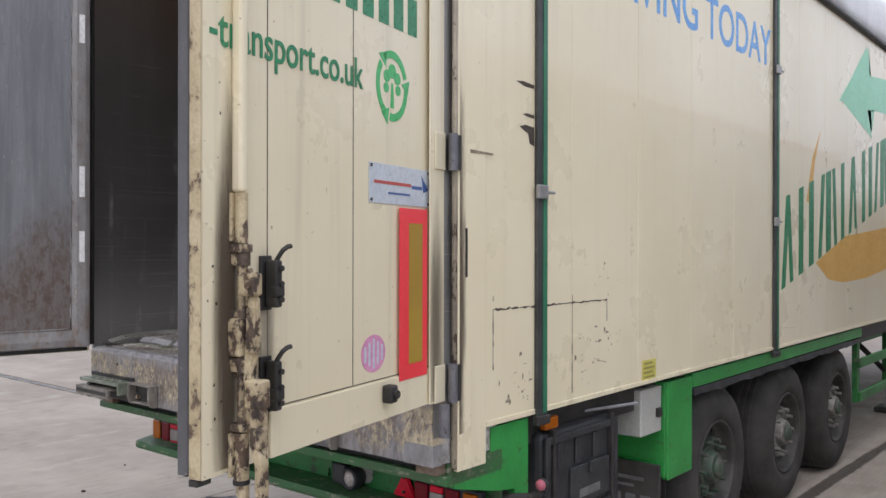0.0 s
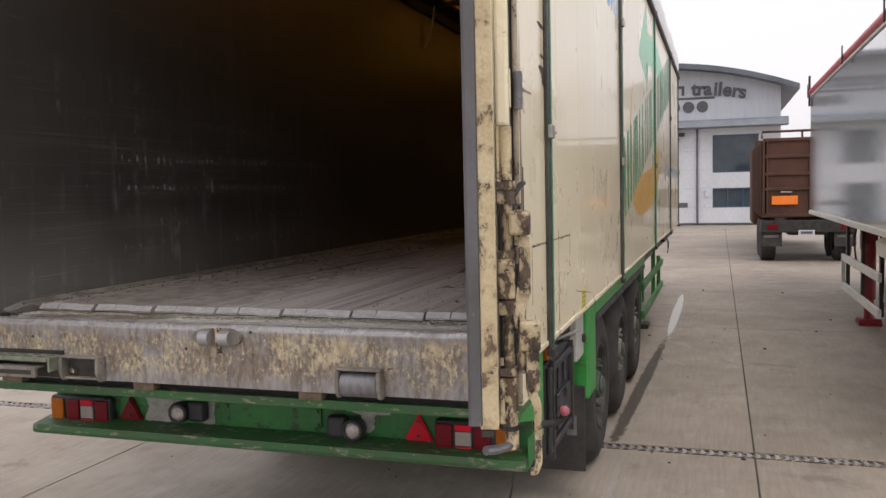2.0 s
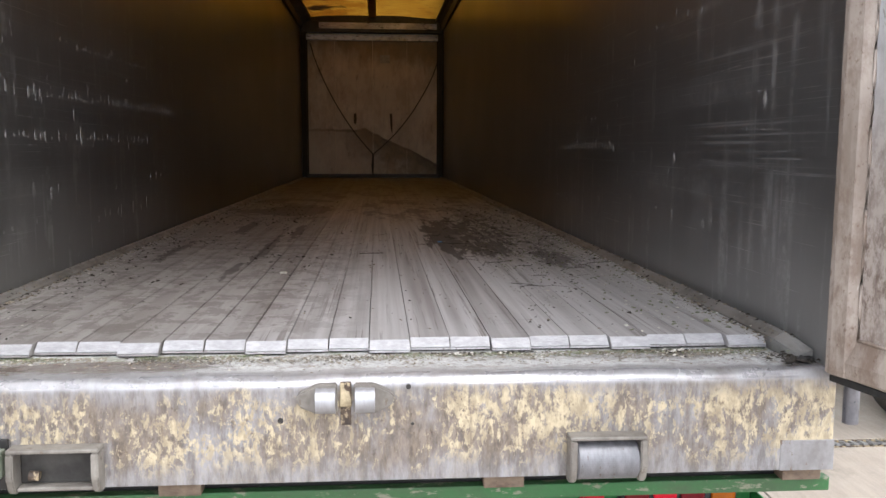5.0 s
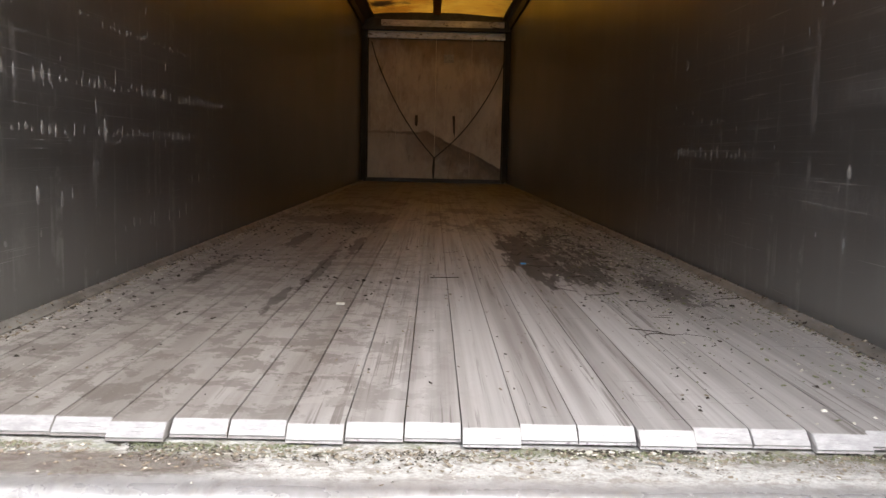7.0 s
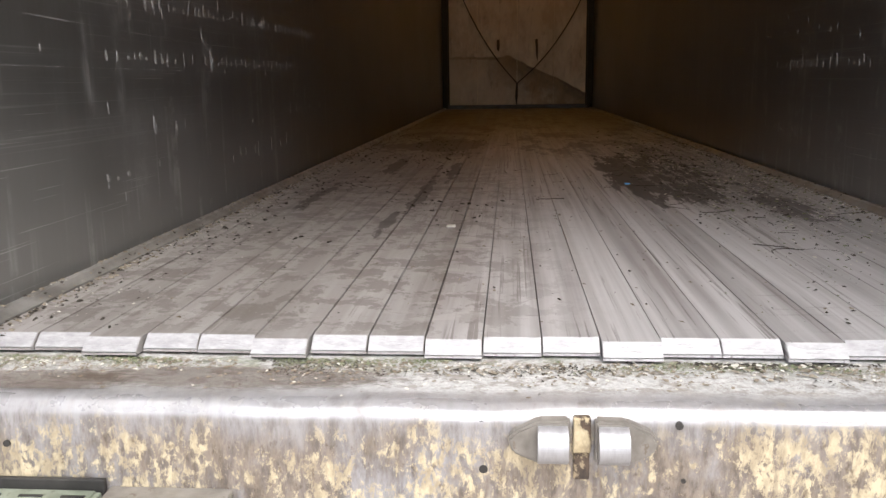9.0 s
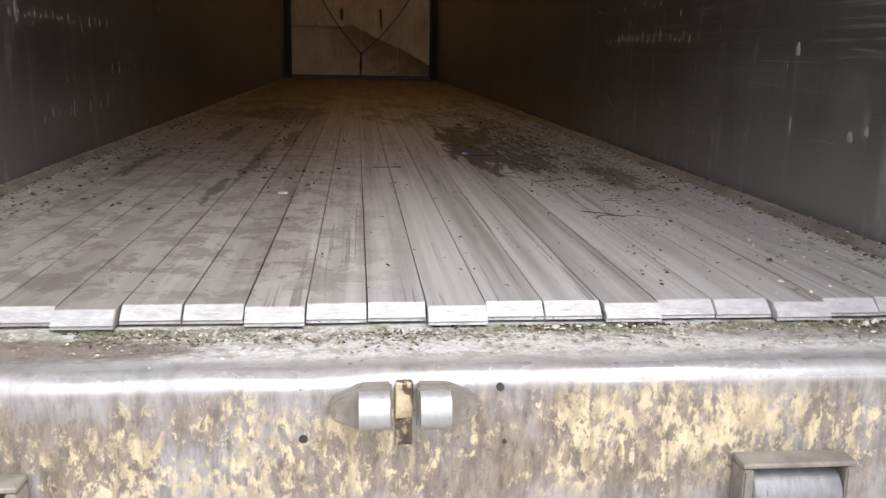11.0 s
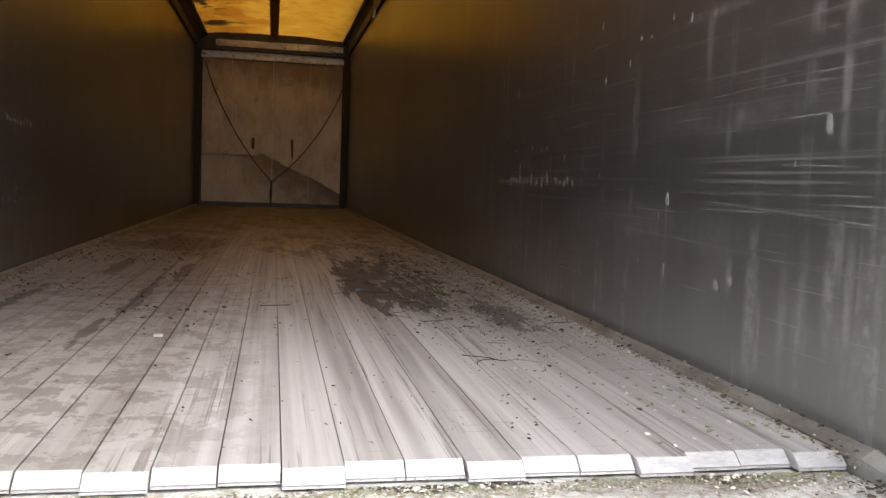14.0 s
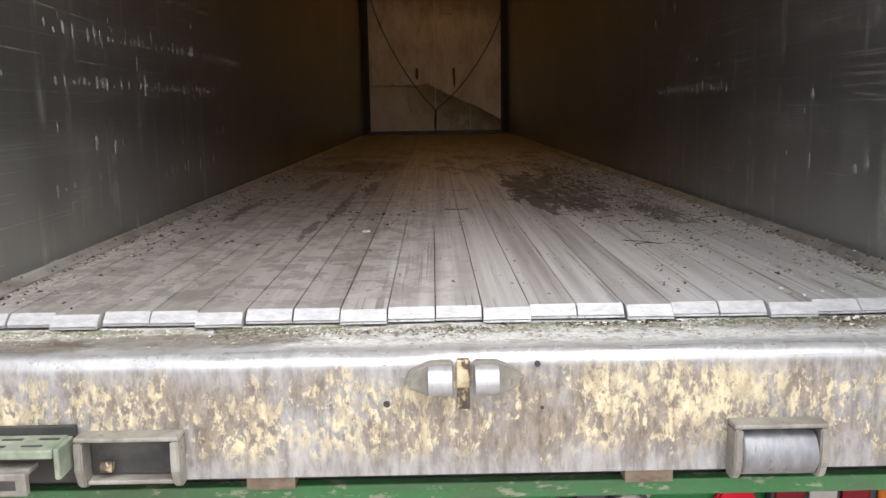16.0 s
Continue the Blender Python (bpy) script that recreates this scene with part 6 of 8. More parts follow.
for xs in ((-0.42, -0.38, -0.33), (1.02, 1.06)):
    bm = bmesh.new()
    for k, x in enumerate(xs):
        tube(bm, [(x, 6.6, 4.11), (x + 0.02, 6.57, 4.05), (x - 0.01 + 0.01 * k, 6.55, 3.98 - 0.02 * (k % 2))], 0.02, 6, 0.3)
    tagged(part("tied_rag", bm, GRIT_PALE), "pale rag knotted round the roof bow", "rag")

# ---- rear doors ----
DOOR = Matrix.Translation((1.252, 0.02, 0)) @ pose(0, 0, 0, 0, 0, -90 + 12.6)


def on_door(outline, lo=0.0004, hi=0.0016):
    return prism(bmesh.new(), outline, 1, lo, hi)


def door_body(at, outer):
    """A door in its own frame: x from hinge to free edge, y outwards, z up."""
    bm = boxed((0.045, 1.238), (-0.042, 0.0), (1.338, 3.94), 0.004)
    door = part("rear_door", bm, CREAM_WORN if outer else CREAM, trailer, "cream rear door swung wide open", at)
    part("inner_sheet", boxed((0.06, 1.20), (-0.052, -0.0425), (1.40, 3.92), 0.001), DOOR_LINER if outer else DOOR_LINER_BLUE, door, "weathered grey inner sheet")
    part("edge_paint", boxed((1.2384, 1.2416), (-0.0362, 0.0006), (1.34, 3.93), 0.001), DOOR_EDGE, door, "chipped cream edge")
    part("bottom_seal", boxed((0.06, 1.24), (-0.058, -0.0435), (1.343, 1.3625), 0.004), SEAL_BLACK, door, "black rubber seal")
    bm = bmesh.new()
    prism(bm, [(-0.0440, 1.363), (-0.058, 1.364), (-0.065, 1.371), (-0.067, 1.404), (-0.0525, 1.462), (-0.0525, 1.400), (-0.0440, 1.395)], 0, 0.06, 1.21)
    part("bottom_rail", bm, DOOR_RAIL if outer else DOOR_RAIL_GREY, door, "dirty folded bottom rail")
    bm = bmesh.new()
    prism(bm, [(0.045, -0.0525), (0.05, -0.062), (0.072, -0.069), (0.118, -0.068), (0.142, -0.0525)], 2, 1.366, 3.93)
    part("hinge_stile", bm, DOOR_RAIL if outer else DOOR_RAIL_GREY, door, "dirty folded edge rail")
    bm = bmesh.new()
    tube(bm, [(0.144 + 0.0015 * math.sin(k * 2.1), -0.0535, 1.464 + 0.0615 * k) for k in range(40)], 0.0045, 6)
    tube(bm, [(0.144 + 0.0266 * k, -0.0535, 1.464 + 0.0012 * math.sin(k * 1.7)) for k in range(41)], 0.0045, 6)
    part("weld_bead", bm, DOOR_RAIL if outer else DOOR_RAIL_GREY, door, "rough weld bead", smooth=True)
    bm = bmesh.new()
    prism(bm, [(1.212, -0.0435), (1.212, -0.062), (1.219, -0.069), (1.246, -0.069), (1.2515, -0.062), (1.2505, -0.048), (1.2455, -0.040), (1.2390, -0.037), (1.2390, -0.0435)], 2, 1.350, 3.93)
    part("edge_seal", bm, SEAL, door, "worn grey edge seal")
    part("corner_seal", boxed((1.19, 1.240), (-0.040, -0.010), (1.320, 1.3375), 0.003), RUBBER, door, "torn black corner seal")
    return door


door_r = door_body(DOOR, True)
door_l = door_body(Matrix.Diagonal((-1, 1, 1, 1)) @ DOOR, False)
# marks on the inner face of the open door
for k, (u, z, w, h, mat, n) in enumerate(((0.968, 2.092, 0.0055, 0.022, INK_DARK, -0.052), (0.967, 2.048, 0.0045, 0.015, INK_DARK, -0.052), (0.969, 2.15, 0.004, 0.016, INK_FADED, -0.052), (1.190, 2.01, 0.006, 0.008, INK_DARK, -0.052), (0.605, 1.962, 0.008, 0.018, GRIT_PALE, -0.052), (0.50, 1.967, 0.008, 0.012, GRIT_PALE, -0.052), (1.165, 1.492, 0.022, 0.008, INK_DARK, -0.052), (0.62, 1.72, 0.006, 0.030, INK_FADED, -0.052), (0.30, 2.45, 0.006, 0.02, INK_FADED, -0.052))):
    rng = random.Random(k)
    rim = [(u + w * rng.uniform(0.5, 1.1) * math.cos(a * 0.524), z + h * rng.uniform(0.6, 1.1) * math.sin(a * 0.524)) for a in range(12)]
    part("mark", on_door(rim, n - 0.0012, n - 0.0002), mat, door_r)
part("paint_dab", prism(bmesh.new(), [(1.052, 1.402), (1.060, 1.404), (1.068, 1.380), (1.072, 1.374), (1.066, 1.372), (1.060, 1.382)], 1, -0.0685, -0.0655), GRIT_PALE, door_r, "dab of pale paint")
# outer face of the open door: seams, rails
bm = bmesh.new()
for u in (0.56, 0.985):
    box(bm, (u - 0.0015, u + 0.0015), (0.0002, 0.0012), (1.475, 3.93))
box(bm, (0.05, 0.98), (0.0002, 0.0014), (1.4735, 1.4765))
box(bm, (0.155, 0.158), (0.0002, 0.0012), (1.34, 1.474))
part("seam", bm, INK_DARK, door_r, "dark panel seam")
bm = boxed((1.16, 1.236), (0.0003, 0.0011), (1.338, 3.94))
part("edge_frame", bm, CREAM_WORN, door_r)
bm = boxed((0.05, 0.98), (0.0005, 0.010), (1.338, 1.470), 0.003)
part("bottom_frame", bm, CREAM_WORN, door_r)
rnd = random.Random(31)
for k in range(22):
    u, z, r = rnd.uniform(1.166, 1.23), rnd.uniform(1.35, 2.9), rnd.choice((0.0012, 0.0018, 0.0025, 0.004))
    part("chip", on_door([(u + r * rnd.uniform(0.5, 1.2) * math.cos(a), z + r * rnd.uniform(0.5, 1.6) * math.sin(a)) for a in (0, 0.9, 1.8, 2.7, 3.6, 4.5, 5.4)], 0.0012, 0.0018), INK_DARK, door_r)
# flange that closes the hinge side
flange = part("hinge_flange", boxed((-0.034, 0.078), (0.015, 0.021), (1.338, 3.94), 0.002), CREAM_WORN, door_r, "cream flange along the hinge side")
for z0, z1 in ((1.335, 1.475), (2.205, 2.345), (3.05, 3.2), (3.7, 3.84)):
    part("hinge_leaf", boxed((-0.036, 0.045), (0.0212, 0.027), (z0, z1), 0.003), CREAM_WORN, flange, "painted hinge leaf")


def arc_shape(c, r0, r1, a0, a1, sy=1.0, n=12):
    out = [(c[0] - r1 * math.cos(radians(a0 + (a1 - a0) * k / n)), c[1] + sy * r1 * math.sin(radians(a0 + (a1 - a0) * k / n))) for k in range(n + 1)]
    out += [(c[0] - r0 * math.cos(radians(a1 - (a1 - a0) * k / n)), c[1] + sy * r0 * math.sin(radians(a1 - (a1 - a0) * k / n))) for k in range(n + 1)]
    return out


TEXT = pose(0, 0, 0, 90, 0, 180)
lettering("-transport.co.uk", 0.135, INK_GREEN, "web_lettering", door_r, Matrix.Translation((1.215, 0.0022, 2.425)) @ TEXT, "green web lettering", 0.0007, 0.0012, 0.80)
for k in range(6):
    u = 0.70 - k * 0.098
    part("digit_bar", on_door([(u, 2.668), (u - 0.065, 2.668), (u - 0.065, 2.80), (u, 2.80)]), INK_GREEN, door_r)
c = (0.318, 2.466)
emblem = part("emblem", on_door(arc_shape(c, 0.082, 0.105, 20, 125, 1.15)), INK_LOGO, door_r, "round green recycling emblem with a tree")
for a0 in (140, 260):
    part("ring", on_door(arc_shape(c, 0.082, 0.105, a0, a0 + 100, 1.15)), INK_LOGO, emblem)
for a in (20, 140, 260):
    x0, z0 = c[0] - 0.094 * math.cos(radians(a - 6)), c[1] + 1.15 * 0.094 * math.sin(radians(a - 6))
    d = radians(a - 90)
    dx, dz = -math.cos(d), math.sin(d)
    part("arrow_head", on_door([(x0 + dx * 0.045, z0 + dz * 0.045), (x0 - dz * 0.03, z0 + dx * 0.03), (x0 + dz * 0.03, z0 - dx * 0.03)]), INK_LOGO, emblem)
part("trunk", on_door([(c[0] + 0.012, c[1] - 0.075), (c[0] - 0.012, c[1] - 0.075), (c[0] - 0.006, c[1] + 0.01), (c[0] + 0.006, c[1] + 0.01)]), INK_LOGO, emblem)
for dx, dz, r in ((0, 0.05, 0.026), (0.035, 0.03, 0.022), (-0.035, 0.03, 0.022), (0.04, -0.01, 0.018), (-0.04, -0.01, 0.018)):
    part("leaf_spot", on_door([(c[0] + dx + r * math.cos(k * 0.7), c[1] + dz + r * math.sin(k * 0.7)) for k in range(9)]), INK_LOGO, emblem)
plate = part("maker_plate", boxed((0.05, 0.468), (0.0005, 0.0035), (2.062, 2.196), 0.001), PLATE_BLUE, door_r, "pale dealer plate with unreadable print")
part("print_bar", on_door([(0.44, 2.128), (0.19, 2.128), (0.19, 2.139), (0.44, 2.139)], 0.0037, 0.0044), INK_RED, plate)
part("print_bar", on_door([(0.185, 2.122), (0.11, 2.122), (0.11, 2.134), (0.185, 2.134)], 0.0037, 0.0044), INK_NAVY, plate)
part("print_bar", on_door([(0.35, 2.096), (0.20, 2.096), (0.20, 2.103), (0.35, 2.103)], 0.0037, 0.0044), INK_NAVY, plate)
part("arrow_mark", on_door([(0.115, 2.175), (0.062, 2.125), (0.10, 2.112)], 0.0037, 0.0044), INK_NAVY, plate)
bm = bmesh.new()
for u in (0.062, 0.456):
    for z in (2.073, 2.186):
        rod(bm, (u, 0.003, z), (u, 0.006, z), 0.006, 8)
part("screw", bm, BLACK, plate)
mark = part("rear_marker", boxed((0.085, 0.285), (0.0105, 0.0135), (1.452, 2.052), 0.001), MARKER_RED, door_r, "red and gold reflective marker strip")
part("gold_strip", boxed((0.125, 0.222), (0.0137, 0.0148), (1.505, 2.0)), MARKER_GOLD, mark, "gold reflective strip")
stick = part("round_sticker", on_door([(0.437 + 0.075 * math.cos(k * math.pi / 12), 1.565 + 0.062 * math.sin(k * math.pi / 12)) for k in range(24)]), INK_PINK, door_r, "round faded pink sticker")
for k in range(5):
    u = 0.385 + k * 0.026
    h = 0.05 - 0.012 * abs(k - 2)
    part("print_bar", on_door([(u - 0.006, 1.565 - h), (u + 0.006, 1.565 - h), (u + 0.006, 1.565 + h), (u - 0.006, 1.565 + h)], 0.0017, 0.0024), PLATE_BLUE, stick)
bm = boxed((0.355, 0.40), (0.01, 0.05), (1.395, 1.455), 0.008)
rod(bm, (0.377, 0.05, 1.425), (0.377, 0.062, 1.425), 0.014)
part("door_stop", bm, BLACK, door_r, "black rubber stop")

# smears of grease and rust on the paint
def smear(name, u, z, w, h, level, lo, hi, zlo, zhi, n=0.0032):
    bm = bmesh.new()
    bm.faces.new([bm.verts.new(v) for v in ((lo, n, zlo), (hi, n, zlo), (hi, n, zhi), (lo, n, zhi))])
    c = DOOR @ Vector((u, 0, z))
    part("smear", bm, stain_material(name, (0.085, 0.062, 0.042), 0.6, tuple(c), (w, w, h), 1.75, level, 0.9, (5, 5, 0.5)), door_r, "brown grease smear")


# the first film holds the rod's grease stain and its painted shade together
smear("rod_smear", 1.150, 1.70, 0.05, 0.55, 0.85, 1.03, 1.232, 1.35, 2.75)
smear("keeper_smear", 1.00, 1.68, 0.05, 0.22, 0.5, 0.93, 1.03, 1.40, 1.95, 0.0008)
smear("hinge_smear", 0.03, 1.62, 0.06, 0.45, 0.6, -0.03, 0.078, 1.345, 2.15, 0.0215)

bm = bmesh.new()
bm.faces.new([bm.verts.new(v) for v in ((1.2876, 0.125, 1.2), (1.2876, 0.34, 1.2), (1.2876, 0.34, 2.9), (1.2876, 0.125, 2.9))])
part("smear", bm, stain_material("corner_smear", (0.10, 0.075, 0.05), 0.6, (1.2876, 0.12, 1.7), (1, 0.045, 0.9), 1.6, 0.75, 0.7, (5, 5, 0.6)), trailer, "brown grime beside the hinges")

# locking gear
RU = 1.115
gear = part("lock_cover", boxed((RU - 0.012, RU + 0.018), (0.0012, 0.036), (2.055, 3.94), 0.009), CREAM_WORN, door_r, "cream cover over the locking rod")
bm = boxed((RU - 0.020, RU + 0.026), (0.0012, 0.010), (1.93, 2.054), 0.003)
rod(bm, (RU + 0.002, 0.024, 1.925), (RU + 0.002, 0.024, 2.054), 0.0165, 18)
part("rod_sleeve", bm, DOOR_EDGE, door_r, "short cream sleeve")
bm = rodded((RU, 0.026, 1.44), (RU, 0.026, 1.95), 0.0135, 16)
part("lock_rod", bm, RUST, door_r, "worn brown locking rod", smooth=False)
for z, h, r in ((1.912, 0.010, 0.023), (1.885, 0.018, 0.018), (1.742, 0.010, 0.020), (1.622, 0.010, 0.023), (1.604, 0.010, 0.020), (1.452, 0.010, 0.023)):
    bm = rodded((RU, 0.028, z - h), (RU, 0.028, z + h), r, 18)
    box(bm, (RU - r, RU + r), (0.0005, 0.02), (z - h, z + h), 0.003)
    part("rod_bearing", bm, RUST, door_r, "rusted rod bearing")
bm = boxed((RU - 0.012, RU + 0.012), (0.044, 0.052), (1.765, 1.86), 0.003)
part("rod_strip", bm, ROD, door_r)
bm = boxed((RU - 0.030, RU + 0.032), (0.0005, 0.044), (1.634, 1.732), 0.008)
part("bearing_block", bm, ROD, door_r, "chipped cream bearing block")
hasp = part("hasp", boxed((RU - 0.034, RU - 0.004), (0.0443, 0.049), (1.640, 1.718), 0.010), BLACK, door_r, "dark two-hole hasp")
for z in (1.662, 1.696):
    part("hasp_eye", rodded((RU - 0.019, 0.0485, z), (RU - 0.019, 0.0505, z), 0.0095, 14), CREAM, hasp)
bm = rodded((RU + 0.004, 0.026, 1.318), (RU + 0.004, 0.026, 1.438), 0.0195, 20)
box(bm, (RU - 0.018, RU + 0.030), (0.0005, 0.014), (1.325, 1.438), 0.004)
part("rod_foot", bm, ROD, door_r, "cream lower guide")
part("foot_ring", rodded((RU + 0.004, 0.026, 1.306), (RU + 0.004, 0.026, 1.318), 0.022, 20), BLACK, door_r)
bm = rodded((RU + 0.004, 0.030, 1.258), (RU + 0.004, 0.030, 1.307), 0.0175)
part("rod_end", bm, ROD, door_r, "chipped cream rod end")
bm = bmesh.new()
tube(bm, [(RU - 0.002, 0.034, 1.270), (RU + 0.02, 0.018, 1.268), (RU + 0.05, -0.010, 1.268), (RU + 0.070, -0.034, 1.272)], 0.0125, 10, 0.9)
part("cam_hook", bm, HINGE, door_r, "worn steel cam hook")
# pull handle and its linkage
bm = boxed((1.104, 1.142), (0.030, 0.084), (1.790, 1.850), 0.008)
rod(bm, (1.140, 0.066, 1.82), (1.149, 0.066, 1.82), 0.011, 10)
part("handle_pivot", bm, ROD, door_r, "chipped cream handle pivot")
bm = bmesh.new()
prism(bm, [(0.052, 1.79), (0.080, 1.79), (0.082, 1.70), (0.080, 1.645), (0.072, 1.615), (0.062, 1.595), (0.064, 1.56), (0.036, 1.56), (0.038, 1.60), (0.050, 1.635), (0.053, 1.70)], 0, 1.108, 1.130)
bmesh.ops.bevel(bm, geom=bm.edges[:], offset=0.005, segments=2, affect="EDGES")
part("link_arm", bm, ROD, door_r, "chipped bent linkage arm")
part("link_strap", boxed((1.1315, 1.136), (0.054, 0.082), (1.645, 1.762), 0.002), RUST, door_r, "rusty link strap")
bm = bmesh.new()
tube(bm, [(1.120, 0.056, 1.60), (1.124, 0.060, 1.57), (1.126, 0.060, 1.54), (1.126, 0.058, 1.49), (1.122, 0.056, 1.455)], 0.012, 10, 0.8)
part("link_arm", bm, RUST, door_r, "rusted lower link")
bm = boxed((1.098, 1.142), (0.052, 0.104), (1.505, 1.578), 0.006)
part("lever_joint", bm, ROD, door_r, "chipped cream lever joint")
bm = bmesh.new()
prism(bm, [(0.066, 1.51), (0.100, 1.51), (0.100, 1.475), (0.094, 1.465), (0.088, 1.44), (0.090, 1.40), (0.100, 1.385), (0.104, 1.37), (0.104, 1.225), (0.092, 1.196), (0.074, 1.194), (0.074, 1.203), (0.086, 1.207), (0.090, 1.23), (0.088, 1.365), (0.070, 1.395), (0.068, 1.44), (0.072, 1.462)], 0, 1.104, 1.138)
bmesh.ops.bevel(bm, geom=bm.edges[:], offset=0.003, segments=1, affect="EDGES")
handle = part("pull_handle", bm, ROD, door_r, "long chipped pull handle")
part("grip", boxed((1.100, 1.142), (0.066, 0.102), (1.402, 1.462), 0.010), RUST, handle, "worn handle collar")
for z0, z1 in ((1.752, 1.892), (1.474, 1.620)):
    bm = boxed((0.975, 1.022), (0.0005, 0.010), (z0 - 0.008, z1), 0.003)
    box(bm, (0.980, 1.008), (0.010, 0.050), (z0, z1 - 0.012), 0.006)
    box(bm, (0.976, 1.012), (0.030, 0.056), (z0 + 0.028, z0 + 0.060), 0.006)
    for k in range(3):
        rod(bm, (0.992, 0.048, z0 + 0.022 + k * 0.042), (0.992, 0.060, z0 + 0.022 + k * 0.042), 0.008, 10)
    tube(bm, [(0.996, 0.030, z1 - 0.03), (0.992, 0.044, z1 - 0.004), (0.986, 0.054, z1 + 0.014), (0.976, 0.062, z1 + 0.024), (0.966, 0.066, z1 + 0.026)], 0.0095, 8, 0.7)
    part("handle_keeper", bm, BLACK, door_r, "black handle keeper with wire catch")
    bm = bmesh.new()
    prism(bm, [(0.985, z0 - 0.13), (1.008, z0 - 0.15), (1.018, z0 - 0.009), (0.98, z0 - 0.009)], 1, 0.0003, 0.001)
    part("grime_run", bm, surface("grime_run", (0.30, 0.26, 0.19), (0.40, 0.35, 0.25), 0.6, 0, 20, (1, 1, 0.3)) if z0 > 1.6 else bpy.data.materials["grime_run"], door_r)
for k, (z0, z1) in enumerate(((1.33, 1.475), (2.205, 2.345), (3.05, 3.2), (3.7, 3.84))):
    for s in (1, -1):
        bm = rodded((s * 1.293, 0.078, z0), (s * 1.293, 0.078, z1), 0.0185, 18)
        hg = part("hinge", bm, HINGE, trailer, "heavy dark steel door hinge")
        # added black block for the shaded side of the barrel
        part("hinge_shield", boxed((1.2875, 1.303) if s > 0 else (-1.303, -1.2875), (0.097, 0.118), (z0 + 0.003, z1 - 0.003), 0.003), BLACK, hg)
for z0, z1 in ((3.037, 3.193), (2.19, 2.359), (1.832, 2.001)):
    part("reflective_tape", boxed((0.078, 0.106), (-0.0712, -0.0696), (z0, z1)), TAPE, door_l, "white reflective tape")
# added black strips that draw the upright shade between body and doors
for s in (1, -1):
    part("gap_strip", boxed((1.2355, 1.2445) if s > 0 else (-1.2445, -1.2355), (-0.014, 0.0045), (1.37, 3.95), 0.002), SEAL_BLACK, trailer, "black strip in the hinge gap")
part("tape_edge", boxed((-1.2535, -1.2425), (-0.094, 0.004), (1.37, 3.93), 0.003), RUBBER, trailer, "black rubber edge strip at the hinge")
bm = rodded((1.308, 0.010, 1.212), (1.308, 0.010, 1.332), 0.020, 18)
part("hinge_pin", bm, HINGE, trailer, "grey hinge pin sleeve")

# ---- chassis ----
ch = part("rear_crossmember", boxed((-1.26, 1.285), (0.050, 0.085), (1.012, 1.050), 0.004), BUMPER, trailer, "scraped green rear cross beam")
for xa in (-0.47, 0.35, 1.145, -1.2):
    part("packer", boxed((xa, xa + 0.105), (0.034, 0.084), (1.0505, 1.0925), 0.002), PACKER, ch, "small rusty packing block")
for s in (1, -1):
    part("end_plate", boxed((1.232, 1.2625) if s > 0 else (-1.2625, -1.232), (0.0865, 0.44), (1.00, 1.088), 0.003), BUMPER, ch, "green end plate")
# added black sheet that draws the shade between sill and cross beam
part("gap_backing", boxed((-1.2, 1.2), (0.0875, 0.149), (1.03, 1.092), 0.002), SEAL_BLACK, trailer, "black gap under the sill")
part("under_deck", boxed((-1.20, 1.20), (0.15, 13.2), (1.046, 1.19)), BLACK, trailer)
lamp_panel = part("lamp_panel", boxed((-1.27, 1.25), (0.44, 0.46), (0.775, 1.003), 0.003), PANEL_GREEN, trailer, "green lamp panel")
part("centre_plate", boxed((-0.235, 0.225), (0.428, 0.4395), (0.79, 0.955), 0.006), PANEL_GREEN, lamp_panel)
for x in (-0.245, 0.235):
    bm = boxed((x - 0.02, x + 0.02), (0.426, 0.4395), (0.815, 0.905), 0.005)
    rod(bm, (x, 0.415, 0.89), (x, 0.428, 0.89), 0.010, 8)
    rod(bm, (x, 0.415, 0.83), (x, 0.428, 0.83), 0.010, 8)
    part("lug", bm, GREEN_WORN, lamp_panel)


def ragged(pts, n=5, depth=0.0055):
    """Breaks each side of an outline into an uneven flaked edge."""
    rng = random.Random(len(pts) * 7 + int(pts[0][0] * 100))
    out = []
    for (xa, za), (xb, zb) in zip(pts, pts[1:] + pts[:1]):
        for k in range(n):
            f = (k + rng.uniform(-0.2, 0.2)) / n if k else 0.0
            out.append((xa + (xb - xa) * f + rng.uniform(-depth, depth), za + (zb - za) * f + rng.uniform(-depth, depth)))
    return out


for pts in ([(-0.73, 0.79), (-0.60, 0.785), (-0.52, 0.80), (-0.50, 0.93), (-0.60, 0.945), (-0.74, 0.93), (-0.70, 0.86)], [(-0.44, 0.80), (-0.33, 0.79), (-0.315, 0.93), (-0.42, 0.94)], [(0.38, 0.93), (0.45, 0.935), (0.60, 0.93), (0.60, 0.90), (0.52, 0.885), (0.515, 0.82), (0.47, 0.80), (0.45, 0.89), (0.39, 0.90)]):
    part("bare_patch", prism(bmesh.new(), ragged(pts), 1, 0.4375, 0.4395), GREY_PATCH, lamp_panel, "patch of bare grey primer")
bumper = part("bumper", prism(bmesh.new(), [(0.30, 0.732), (0.295, 0.745), (0.30, 0.772), (0.43, 0.790), (0.4385, 0.785), (0.4385, 0.725), (0.31, 0.724)], 0, -1.30, 1.252), BUMPER, trailer, "dented green rear bumper bar")
part("end_plate", boxed((1.2525, 1.259), (0.33, 0.47), (0.74, 0.86), 0.003), PANEL_GREEN, bumper)


